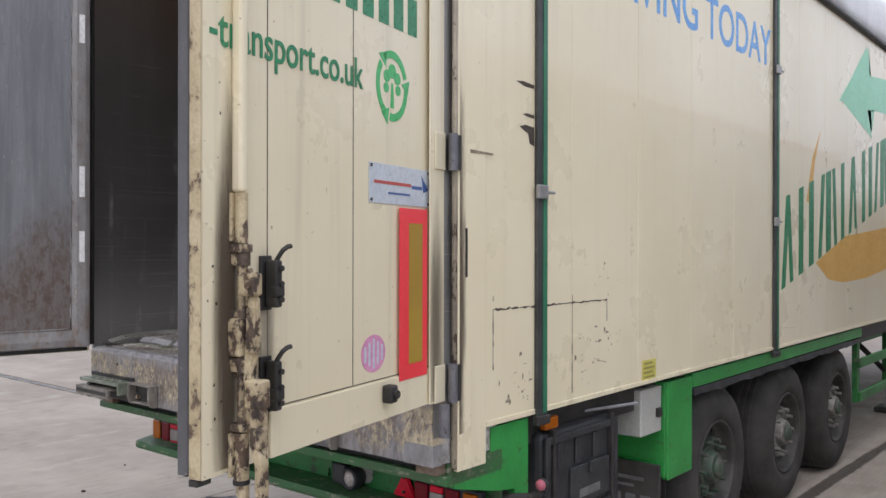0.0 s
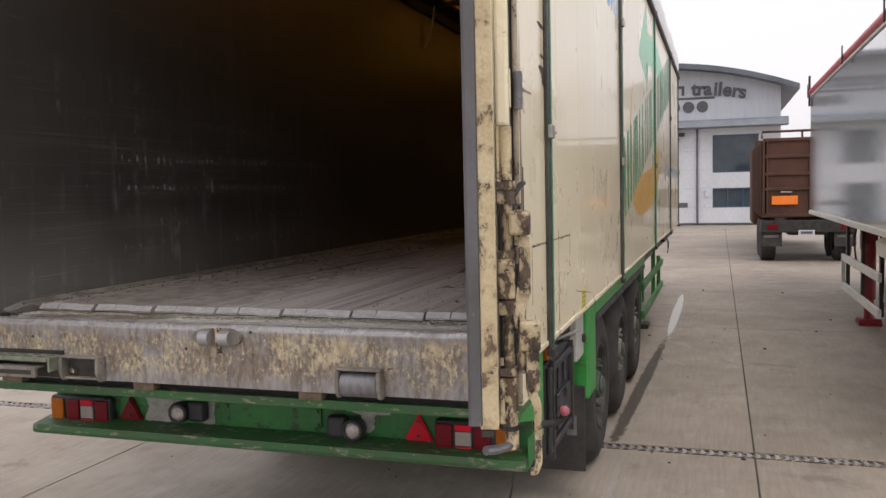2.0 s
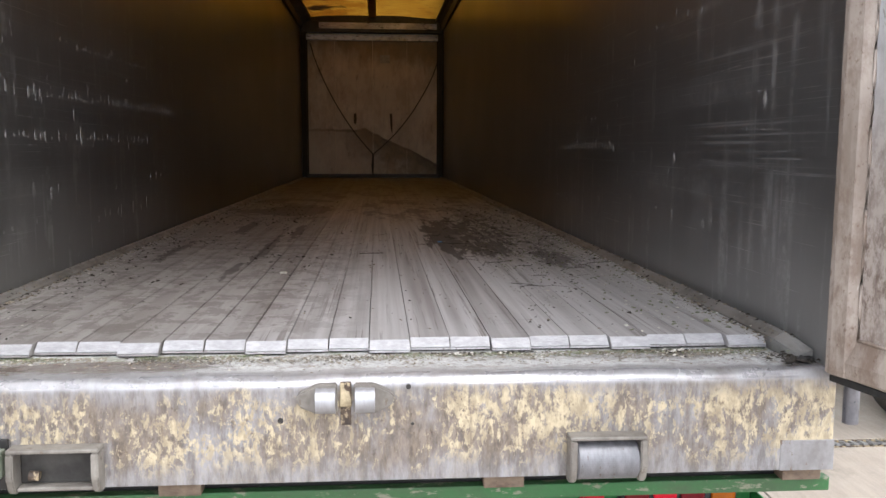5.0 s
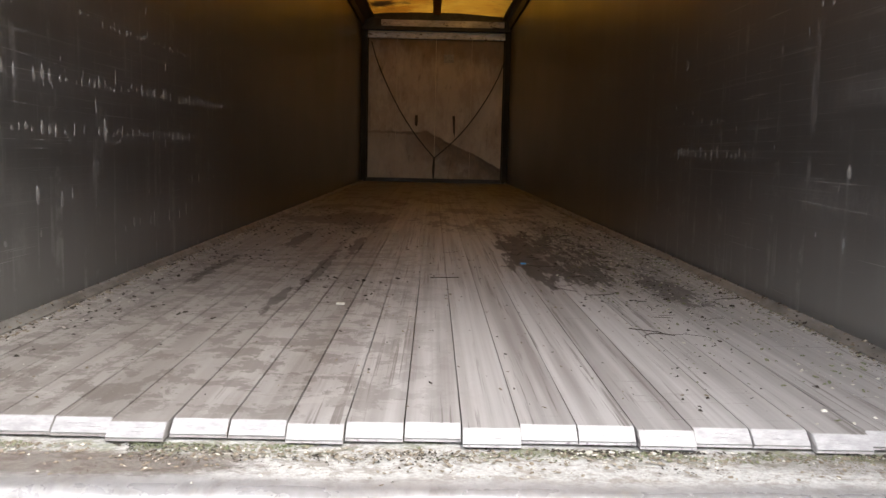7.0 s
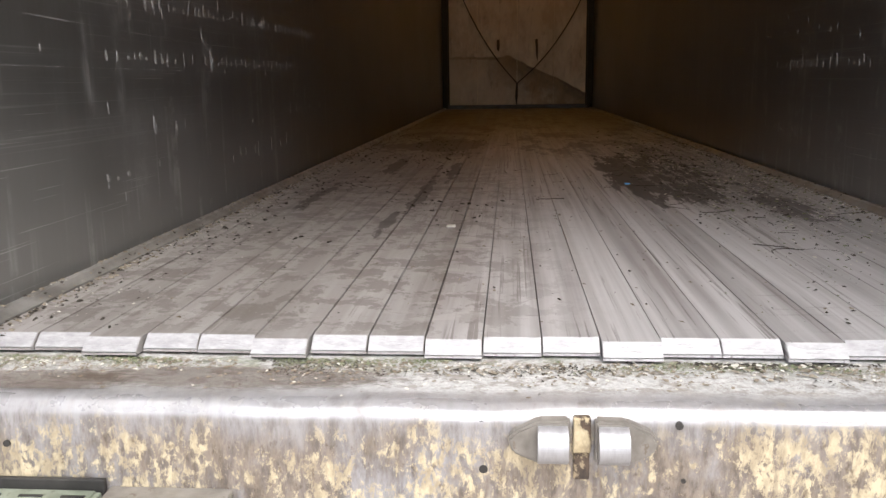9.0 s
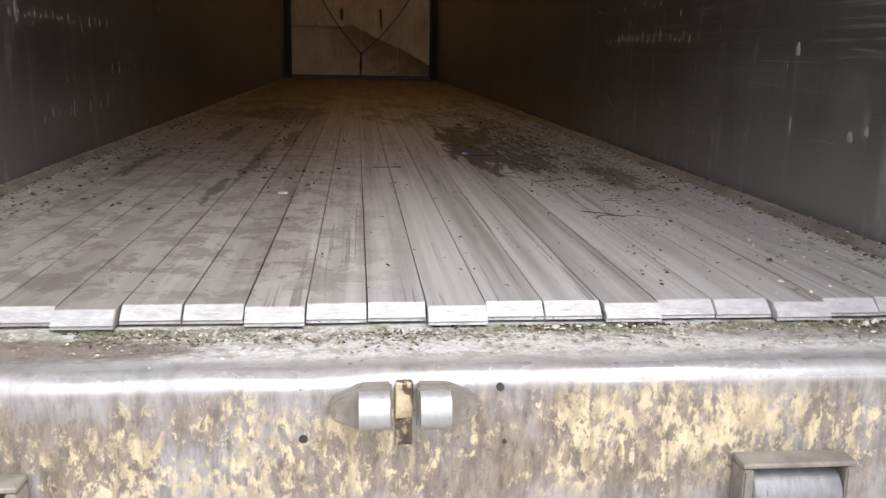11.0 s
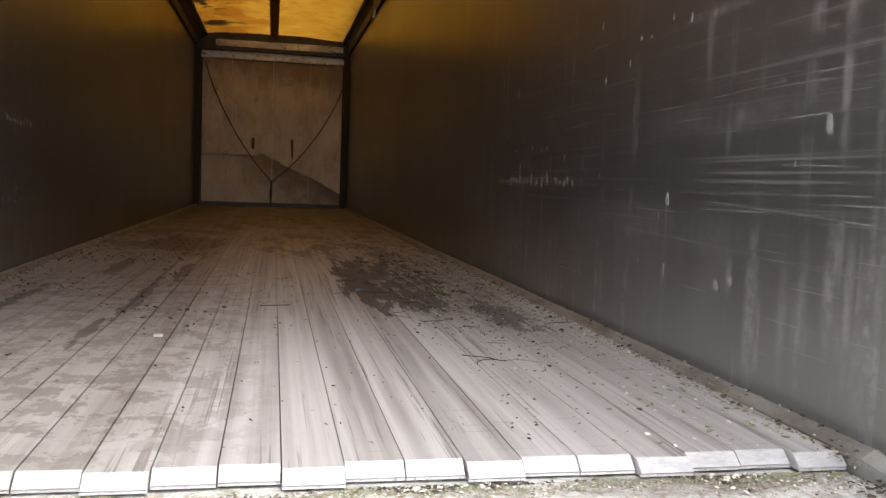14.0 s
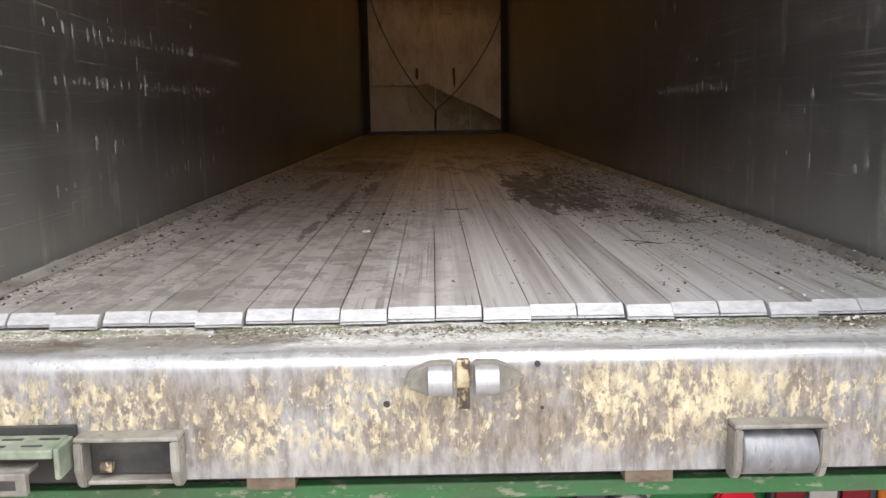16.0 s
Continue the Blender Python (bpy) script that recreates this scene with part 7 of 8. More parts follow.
def cluster(x0, s):
    """Four lens sections in a dark housing; s: which way they run."""
    def span(a, b):
        return (x0 + a, x0 + b) if s > 0 else (x0 - b, x0 - a)
    ob = part("tail_light", boxed(span(0.0, 0.37), (0.392, 0.4385), (0.752, 0.90), 0.014), PLASTIC, trailer, "four-section tail light in a black housing")
    for a, b, mat, lab in ((0.010, 0.088, RED_LENS, "dark red lens"), (0.185, 0.262, RED_LENS, "dark red lens"), (0.282, 0.358, AMBER_LENS, "amber lens")):
        part("lens", boxed(span(a, b), (0.380, 0.3925), (0.766, 0.887), 0.008), mat, ob, lab)
    part("lens", boxed(span(0.10, 0.174), (0.380, 0.3925), (0.792, 0.856), 0.004), CLEAR_LENS, ob, "clear lens")
    part("lens", boxed(span(0.10, 0.174), (0.379, 0.3925), (0.766, 0.790), 0.005), RED_BRIGHT, ob, "bright red reflector")
    part("lens", boxed(span(0.10, 0.174), (0.379, 0.3925), (0.858, 0.887), 0.005), RED_BRIGHT, ob, "bright red reflector")


cluster(0.818, 1)
cluster(-0.90, -1)
for x in (0.738, -0.80):
    bm = bmesh.new()
    prism(bm, [(x - 0.071, 0.79), (x + 0.071, 0.79), (x, 0.915)], 1, 0.415, 0.4385)
    bmesh.ops.bevel(bm, geom=bm.edges[:], offset=0.007, segments=2, affect="EDGES")
    tri = part("reflector", bm, RED_BRIGHT if x > 0 else RED_LENS, trailer, "red triangular reflector")
    part("screw", rodded((x, 0.408, 0.815), (x, 0.416, 0.815), 0.008, 8), BLACK, tri)
    part("screw", rodded((x, 0.408, 0.88), (x, 0.416, 0.88), 0.007, 8), BLACK, tri)
for x, z, hx in ((0.440, 0.832, 0.352), (-0.482, 0.858, -0.392)):
    lamp = part("reverse_lamp", lathe(bmesh.new(), [(0.0, 0.4385), (0.036, 0.4385), (0.050, 0.41), (0.052, 0.365), (0.048, 0.354), (0.039, 0.354), (0.038, 0.370), (0.0, 0.370)], 28, 1, (x, 0, z)), PLASTIC, trailer, "round reversing lamp", smooth=True)
    part("glass", lathe(bmesh.new(), [(0.0, 0.352), (0.022, 0.354), (0.0375, 0.361), (0.0375, 0.3695), (0.0, 0.3695)], 28, 1, (x, 0, z)), CLOUDED_GLINT, lamp, "clouded clear lens", smooth=True)
    part("bracket", boxed((hx - 0.05, hx + 0.042), (0.375, 0.4385), (z - 0.045, z + 0.055), 0.016), PLASTIC, lamp, "black lamp bracket")
bm = bmesh.new()
tube(bm, [(1.20, 0.50, 0.86), (1.26, 0.53, 0.865), (1.32, 0.57, 0.868), (1.352, 0.578, 0.885), (1.362, 0.578, 0.905)], 0.016, 10)
stalk = part("marker_stalk", bm, RUBBER, trailer, "bent rubber marker lamp stalk")
bm = bmesh.new()
bmesh.ops.create_uvsphere(bm, u_segments=16, v_segments=10, radius=0.026, matrix=Matrix.Translation((1.365, 0.585, 0.925)))
part("head", bm, RUBBER, stalk, smooth=True)
part("lens", lathe(bmesh.new(), [(0.0, 0.552), (0.016, 0.555), (0.0225, 0.563), (0.0235, 0.572), (0.0, 0.572)], 18, 1, (1.367, 0, 0.926)), lens_material("pink_lens", (0.46, 0.13, 0.17), 0.3), stalk, "faded pink lens", smooth=True)
part("mud_strap", tube(bmesh.new(), [(1.185, 0.36, 0.71), (1.178, 0.355, 0.64), (1.165, 0.35, 0.58), (1.170, 0.35, 0.535)], 0.011, 6, 0.3), BLACK, trailer, "strip of rubber hanging under the bumper")

# flank under the body, right side
bm = bmesh.new()
prism(bm, [(0.13, 0.985), (0.13, 1.05), (0.36, 1.06), (0.36, 1.184), (0.63, 1.184), (0.63, 0.80), (0.55, 0.80), (0.53, 0.90), (0.40, 0.92)], 0, 1.225, 1.262)
part("corner_gusset", bm, GREEN, trailer, "green corner gusset")
tank = part("plastic_locker", boxed((0.78, 1.25), (0.745, 1.45), (0.63, 1.09), 0.03), PLASTIC, trailer, "ribbed black plastic locker")
for y0, y1, z0, z1 in ((0.765, 0.80, 0.66, 1.07), (1.385, 1.42, 0.66, 1.07), (0.80, 1.385, 1.035, 1.07), (0.80, 1.385, 0.66, 0.69)):
    part("rib", boxed((1.2505, 1.272), (y0, y1), (z0, z1), 0.006), PLASTIC, tank)
for k in range(3):
    part("rib", boxed((1.2505, 1.264), (0.87 + k * 0.16, 0.905 + k * 0.16), (0.91, 1.03), 0.006), PLASTIC, tank)
lid = part("lid", boxed((1.2505, 1.268), (0.98, 1.34), (0.715, 0.895), 0.008), PLASTIC, tank)
part("print_bar", boxed((1.2685, 1.2695), (1.05, 1.24), (0.745, 0.785)), PALE_PRINT, lid)
part("latch", boxed((1.268, 1.284), (1.13, 1.20), (0.85, 0.905), 0.005), PLASTIC, lid)
for k in range(2):
    part("strap", boxed((1.2505, 1.277), (0.815 + k * 0.53, 0.84 + k * 0.53), (0.62, 1.10), 0.003), BLACK, tank)
part("side_marker", boxed((1.22, 1.255), (0.78, 0.89), (1.10, 1.155), 0.008), AMBER_LENS, trailer, "amber side marker lamp")
part("air_line", rodded((1.18, 1.15, 1.12), (1.27, 1.62, 1.11), 0.008), GALV, trailer)
wbox = part("control_box", boxed((0.95, 1.24), (1.73, 1.978), (0.905, 1.155), 0.008), BOX_GREY, trailer, "pale grey control box")
part("catch", boxed((1.2405, 1.262), (1.90, 1.945), (0.99, 1.04), 0.005), BLACK, wbox)
part("box_backing", boxed((0.93, 0.945), (1.66, 1.98), (0.70, 1.17), 0.003), GREEN, trailer, "green plate behind the control box")
part("wing_plate", boxed((0.85, 1.255), (1.985, 2.02), (0.64, 1.17), 0.004), GREEN, trailer, "green mudguard plate")
part("wing_plate", boxed((1.22, 1.262), (2.02, 2.34), (0.62, 1.17), 0.008), GREEN, trailer)
flap = part("mud_flap", boxed((0.82, 1.25), (1.925, 1.95), (0.20, 0.72), 0.004), RUBBER, trailer, "black rubber mud flap with pale print")
for k in range(4):
    part("print_bar", boxed((0.87 + k * 0.09, 0.93 + k * 0.09), (1.9205, 1.9245), (0.42, 0.54)), PALE_PRINT, flap)
part("print_bar", boxed((0.98, 1.16), (1.9205, 1.9245), (0.62, 0.64)), PALE_PRINT, flap)
part("print_bar", boxed((0.95, 1.10), (1.9205, 1.9245), (0.58, 0.595)), PALE_PRINT, flap)
part("side_rail", boxed((1.19, 1.262), (2.345, 6.15), (1.095, 1.182), 0.006), GREEN, trailer, "green side rail above the wheels")
bm = bmesh.new()
rows = []
for k in range(38):
    y = 2.36 + k * 0.1015
    w = 0.006 * math.sin(k * 1.1) + 0.005 * math.sin(k * 2.7)
    rows.append([bm.verts.new(q) for q in ((0.86, y, 1.085), (1.262 + w * 0.5, y, 1.090), (1.267 + w * 0.5, y, 1.046 + w), (1.259 + w * 0.5, y, 1.046 + w), (1.253 + w * 0.5, y, 1.065), (0.86, y, 1.07))])
for a, b in zip(rows, rows[1:]):
    for j in range(6):
        bm.faces.new((a[j], a[(j + 1) % 6], b[(j + 1) % 6], b[j]))
bm.faces.new(rows[0])
bm.faces.new(rows[-1])
part("mudguard", bm, PLASTIC, trailer, "black flexible mudguard over the wheels")
for s in (1, -1):
    part("chassis_beam", boxed((0.42, 0.56) if s > 0 else (-0.56, -0.42), (0.47, 12.8), (0.74, 1.046), 0.01), GREEN_WORN, trailer, "green chassis beam")


shared = {}


def wheel(y, parent, side_x, rim_mat, hub_mat, s=1, R=0.535, w=0.36, nut_mat=None, deep=0.0):
    """Tyre, rim and hub; s=1: the dished face looks to +x."""
    nut_mat = nut_mat or rim_mat
    base = Matrix.Translation((side_x, y, R))
    bm = bmesh.new()
    prof = [(0.292, -0.03), (0.31, -0.004), (0.36, 0.006), (0.43, 0.0), (0.49, -0.02), (0.522, -0.055), (R - 0.001, -0.09), (R - 0.001, -w + 0.09), (0.522, -w + 0.055), (0.43, -w), (0.31, -w + 0.004), (0.292, -w + 0.03)]
    lathe(bm, [(r, h * s) for r, h in prof], 56)
    ob = part("wheel", bm, RUBBER, parent, "dusty lorry wheel", base, True)
    bm = bmesh.new()
    for k in range(4):
        h0 = -0.105 - k * 0.046
        lathe(bm, [(R - 0.0005, h0 * s), (R + 0.004, (h0 - 0.004) * s), (R + 0.004, (h0 - 0.030) * s), (R - 0.0005, (h0 - 0.034) * s)], 56)
    part("tread", bm, RUBBER, ob)
    part("rim", lathe(bmesh.new(), [(r, (h - (deep if r < 0.27 else 0)) * s) for r, h in ((0.300, -0.010), (0.296, -0.002), (0.284, -0.005), (0.277, -0.03), (0.268, -0.10), (0.240, -0.135), (0.205, -0.120), (0.170, -0.112), (0.150, -0.110), (0.02, -0.110))], 40), rim_mat, ob, smooth=True)
    if ("nut", s) not in shared:
        shared["nut", s] = mesh_of("wheel_nut", rod(rodded((-0.113 * s, 0, 0), (-0.080 * s, 0, 0), 0.022, 6), (-0.082 * s, 0, 0), (-0.040 * s, 0, 0), 0.013, 8), nut_mat)
        shared["vent", s] = mesh_of("vent_hole", rodded((-0.138 * s, 0, 0), (-0.117 * s, 0, 0), 0.032, 14), SEAL_BLACK)
    if nut_mat.name + str(s) not in shared:
        me = shared["nut", s].copy()
        me.materials.clear()
        me.materials.append(nut_mat)
        shared[nut_mat.name + str(s)] = me
    for k in range(10):
        a = 2 * math.pi * k / 10
        part("wheel_nut", shared[nut_mat.name + str(s)], nut_mat, ob, at=Matrix.Translation((-deep * s, 0.168 * math.cos(a), 0.168 * math.sin(a))))
        a += math.pi / 10
        part("vent_hole", shared["vent", s], SEAL_BLACK, ob, at=Matrix.Translation((-deep * s, 0.218 * math.cos(a), 0.218 * math.sin(a))))
    rs = 0.8 if hub_mat == HUB_RED else 1.0
    hub = part("hub", lathe(bmesh.new(), [(r * rs, (h - deep) * s) for r, h in ((0.130, -0.112), (0.128, -0.096), (0.105, -0.090), (0.092, -0.048 - 0.03 * (1 - rs) * 5), (0.086, -0.038 - 0.03 * (1 - rs) * 5), (0.0, -0.034 - 0.03 * (1 - rs) * 5))], 28), HUB_RED if hub_mat == HUB_RED else nut_mat, ob)
    part("hub_cap", lathe(bmesh.new(), [(r * rs, (h - deep - 0.03 * (1 - rs) * 5) * s) for r, h in ((0.062, -0.0338), (0.060, -0.022), (0.050, -0.014), (0.030, -0.011), (0.0, -0.011))], 24), hub_mat, hub, smooth=True)
    return ob


for k, y in enumerate((2.80, 4.13, 5.46)):
    wheel(y, trailer, 1.235, RIM, HUB_GREEN, nut_mat=HUB_GREEN if k == 0 else NUT_STEEL, deep=-0.03)
    wheel(y, trailer, -1.235, BLACK, RUST, -1)
    part("axle", rodded((-0.9, y, 0.535), (0.9, y, 0.535), 0.07), BLACK, trailer)
guard = part("side_guard", boxed((1.22, 1.255), (6.15, 9.30), (0.80, 0.885), 0.008), GREEN_WORN, trailer, "green two-bar side guard")
part("bar", boxed((1.22, 1.255), (6.15, 9.30), (0.49, 0.575), 0.008), GREEN_WORN, guard)
for y in (6.16, 8.2, 9.2):
    part("upright", boxed((1.17, 1.2195), (y, y + 0.09), (0.47, 1.10 if y < 9 else 0.93), 0.006), GREEN_WORN, guard)
leg = part("landing_leg", boxed((0.90, 1.04), (8.55, 8.70), (0.35, 1.05), 0.012), GREEN_WORN, trailer, "green landing leg on a flat foot")
part("inner_leg", boxed((0.92, 1.02), (8.575, 8.675), (0.06, 0.36), 0.006), STEEL, leg)
part("foot", boxed((0.83, 1.11), (8.47, 8.78), (0.0, 0.06), 0.012), BLACK, leg)
part("brace", rodded((0.55, 8.2, 1.0), (0.95, 8.6, 0.45), 0.03), BLACK, leg)
part("landing_leg", boxed((-1.04, -0.90), (8.55, 8.70), (0.06, 1.05), 0.012), GREEN_WORN, trailer)
part("foot_plate", boxed((-1.11, -0.83), (8.47, 8.78), (0.0, 0.06), 0.012), BLACK, trailer)
part("loose_cable", tube(bmesh.new(), [(1.2, 9.6, 1.15), (1.25, 9.75, 1.10), (1.27, 9.95, 1.12), (1.28, 10.1, 1.08), (1.28, 10.15, 0.98), (1.27, 10.12, 0.90)], 0.012, 6), BLACK, trailer, "loose black cable")
part("cable_bracket", boxed((1.18, 1.27), (9.5, 9.95), (1.10, 1.14), 0.008), BLACK, trailer)

# ---- the silver tipper trailer alongside ----
silver = thing("tipper_trailer", "silver aluminium tipping semi-trailer with red chassis", "trailer")
X0, X1, YR, YF = 3.60, 6.05, 2.75, 13.9
body = part("body", boxed((X0, X1), (YR, YF), (1.40, 3.46), 0.02), SILVER, silver, "smooth reflective aluminium body")
part("bottom_rail", boxed((X0 - 0.02, X0 + 0.1), (YR, YF), (1.34, 1.41), 0.008), WING, silver)
part("top_rail", boxed((X0 - 0.015, X0 + 0.06), (YR, YF + 0.02), (3.46, 3.50), 0.008), ALU, silver)
part("sheet_tube", rodded((X0 - 0.01, YR, 3.545), (X0 - 0.01, YF, 3.545), 0.045), RED_RAIL, silver, "red rolled sheet along the top edge")
part("sheet_tube", rodded((X0 + 0.09, YR, 3.60), (X0 + 0.09, YF, 3.60), 0.04), RED_RAIL, silver)
for y in (YF - 0.15, 9.2, 6.2, 3.4):
    part("sheet_hook", boxed((X0 - 0.07, X0 - 0.055), (y, y + 0.04), (3.44, 3.68), 0.004), BLACK, silver)
part("front_pin", rodded((X0 - 0.02, YF, 3.3), (X0 - 0.02, YF, 3.85), 0.02), BLACK, silver)
part("chassis", boxed((X0 + 0.75, X0 + 0.95), (YR, 9.7), (0.85, 1.34), 0.01), RED_PAINT, silver, "dark red chassis beam")
part("chassis", boxed((X1 - 0.95, X1 - 0.75), (YR, 9.7), (0.85, 1.34), 0.01), RED_PAINT, silver)
# black here carries the deep shade under the front of the body
part("neck", boxed((X0 + 0.75, X1 - 0.75), (9.71, YF - 0.5), (1.16, 1.34), 0.01), BLACK, silver, "low black coupling neck")
part("wing_skirt", prism(bmesh.new(), [(3.655, 1.10), (3.635, 1.25), (3.70, 1.30), (4.1, 1.30), (4.1, 1.27), (3.68, 1.22), (3.672, 1.10)], 1, 2.95, 7.15), WING, silver, "pale aluminium wing above the wheels")
part("wing_end", boxed((3.64, 4.08), (2.90, 2.94), (0.62, 1.26), 0.006), ALU, silver)
part("rear_lamp_box", boxed((3.68, 4.05), (2.72, 2.89), (0.92, 1.10), 0.012), RED_LENS, silver, "red rear lamp")
part("rear_flap", boxed((3.66, 4.06), (2.955, 2.975), (0.18, 0.75), 0.004), RUBBER, silver, "black mud flap")
for y in (3.56, 4.93, 6.30):
    wheel(y, silver, 3.70, ALU_DULL, HUB_RED, -1, nut_mat=ALU)
    wheel(y, silver, 5.95, ALU_DULL, HUB_RED, 1, nut_mat=ALU)
    bm = bmesh.new()
    arch = [(y + r * math.cos(radians(a)), 0.535 + r * math.sin(radians(a))) for r, span in ((0.62, range(8, 173, 7)), (0.60, range(169, 7, -7))) for a in span]
    prism(bm, arch, 0, 3.69, 4.1)
    g = part("mudguard", bm, PLASTIC, silver, "black arched mudguard")
    bm = bmesh.new()
    tube(bm, [(3.69, y + 0.612 * math.cos(radians(8 + 164 * k / 24)), 0.535 + 0.612 * math.sin(radians(8 + 164 * k / 24))) for k in range(25)], 0.014, 6)
    part("bright_edge", bm, ALU, g)
sg = part("side_guard", boxed((3.66, 3.70), (7.15, 10.05), (0.80, 0.90), 0.008), WING, silver, "aluminium two-bar side guard")
part("bar", boxed((3.66, 3.70), (7.15, 10.05), (0.40, 0.50), 0.008), WING, sg)
for y in (7.3, 8.6, 9.9):
    part("upright", boxed((3.705, 3.75), (y, y + 0.07), (0.40, 1.3), 0.006), BLACK, sg)
part("end_cap", boxed((3.655, 3.705), (10.0, 10.07), (0.40, 0.90), 0.006), ALU, sg)
for x in (3.91, 5.74):
    bm = rodded((x, 9.36, 0.34), (x, 9.36, 1.338), 0.082, 18)
    box(bm, (x - 0.09, x + 0.09), (9.26, 9.46), (1.08, 1.338), 0.012)
    lg = part("landing_leg", bm, RED_PAINT, silver, "dark red landing leg")
    part("inner_leg", rodded((x, 9.36, 0.08), (x, 9.36, 0.345), 0.062, 16), RED_PAINT, lg)
    bm = bmesh.new()
    prism(bm, [(9.20, 0.0), (9.52, 0.0), (9.53, 0.05), (9.47, 0.085), (9.25, 0.085), (9.19, 0.05)], 0, x - 0.14, x + 0.14)
    bmesh.ops.bevel(bm, geom=bm.edges[:], offset=0.008, segments=2, affect="EDGES")
    part("foot", bm, RED_PAINT, lg)
part("leg_gusset", boxed((3.84, 3.98), (9.461, 9.70), (0.98, 1.338), 0.01), RED_PAINT, silver, "dark red leg gusset")
part("air_hose", tube(bmesh.new(), [(3.80, 9.62, 1.33), (3.76, 9.66, 1.12), (3.78, 9.60, 0.86), (3.80, 9.44, 0.76), (3.78, 9.2, 0.78), (3.80, 9.0, 0.86)], 0.014, 8), BLACK, silver, "hanging black air hose")

# ---- the brown tipper lorry ----
lorry = thing("tipper_lorry", "old rust-brown tipper lorry seen from behind", "lorry")
LX0, LX1, LY = 3.02, 5.35, 19.0
part("tailboard", boxed((LX0, LX1), (LY, LY + 0.08), (1.12, 3.0), 0.015), BROWN, lorry, "rusty brown tailboard")
for z in (1.14, 1.78, 2.14, 2.56, 2.96):
    part("rib", boxed((LX0, LX1), (LY - 0.05, LY), (z - 0.04, z + 0.04), 0.012), BROWN, lorry)
for x in (LX0, 3.05, 4.05, LX1 - 0.1):
    part("post", boxed((x, x + 0.09), (LY - 0.045, LY), (1.12, 3.0), 0.012), BROWN, lorry)
bodyside = part("body_side", boxed((LX0, LX0 + 0.08), (LY + 0.08, LY + 5.2), (1.12, 2.95), 0.012), BROWN, lorry, "rusty brown body side")
for k in range(7):
    part("rib", boxed((LX0 - 0.05, LX0), (LY + 0.2 + k * 0.78, LY + 0.3 + k * 0.78), (1.12, 2.95), 0.012), BROWN, bodyside)
part("body_side", boxed((LX1 - 0.08, LX1), (LY + 0.08, LY + 5.2), (1.12, 2.95), 0.012), BROWN, lorry)
part("headboard", boxed((LX0, LX1), (LY + 5.2, LY + 5.28), (1.12, 3.2), 0.012), BROWN, lorry)
part("body_floor", boxed((LX0, LX1), (LY + 0.08, LY + 5.2), (1.08, 1.16), 0.012), BROWN, lorry)
rack = bmesh.new()
tube(rack, [(3.0, LY + 0.05, 3.0), (3.0, LY + 0.05, 3.16), (LX1, LY + 0.05, 3.16)], 0.03, 8)
rod(rack, (3.9, LY + 0.05, 3.0), (3.9, LY + 0.05, 3.16), 0.025)
part("top_bar", rack, BROWN, lorry)
part("marker_plate", boxed((3.22, 3.80), (LY - 0.075, LY - 0.055), (1.40, 1.61), 0.004), ORANGE_PLATE, lorry, "bright orange marker plate")
part("plate_light", boxed((3.42, 3.66), (LY - 0.09, LY - 0.05), (1.68, 1.72), 0.01), CLEAR_LENS, lorry)
part("frame", boxed((3.6, 4.5), (LY + 0.2, LY + 8.5), (0.65, 1.07), 0.02), BLACK, lorry, "black lorry frame")
part("tail_bar", boxed((2.98, 5.1), (LY - 0.02, LY + 0.12), (0.72, 1.02), 0.02), BLACK, lorry)
part("tail_lamp", boxed((3.12, 3.36), (LY - 0.05, LY - 0.02), (0.80, 0.92), 0.01), RED_LENS, lorry, "red tail lamp")
part("tail_lamp", boxed((4.75, 4.99), (LY - 0.05, LY - 0.02), (0.80, 0.92), 0.01), RED_LENS, lorry, "red tail lamp")
npl = part("number_plate", boxed((3.82, 4.18), (LY - 0.06, LY - 0.03), (0.66, 0.78), 0.004), CLADDING, lorry, "pale number plate")
part("print_bar", boxed((3.87, 4.13), (LY - 0.064, LY - 0.0605), (0.69, 0.75)), SIGN_GREY, npl)
for x in (2.98, 4.62):
    fl = part("mud_flap", boxed((x, x + 0.48), (LY + 0.05, LY + 0.08), (0.38, 0.74), 0.004), RUBBER, lorry, "black mud flap with pale print")
    part("print_bar", boxed((x + 0.06, x + 0.40), (LY + 0.044, LY + 0.0495), (0.60, 0.66)), PALE_PRINT, fl)
for x, s in ((2.98, -1), (3.34, 1), (4.66, -1), (5.04, 1)):
    for y in (LY + 0.75, LY + 2.1):
        wheel(y, lorry, x, BLACK, BLACK, s, 0.5, 0.30)
part("cab", boxed((2.95, 5.2), (LY + 5.5, LY + 7.3), (0.7, 3.0), 0.08), BROWN, lorry)

# ---- the workshop building ----
hall = thing("workshop_building", "white clad workshop with a curved grey roof edge and dark windows", "building")
BY = 40.0


def roof_z(x):
    return 7.74 - 0.029 * (x + 1.2) ** 2


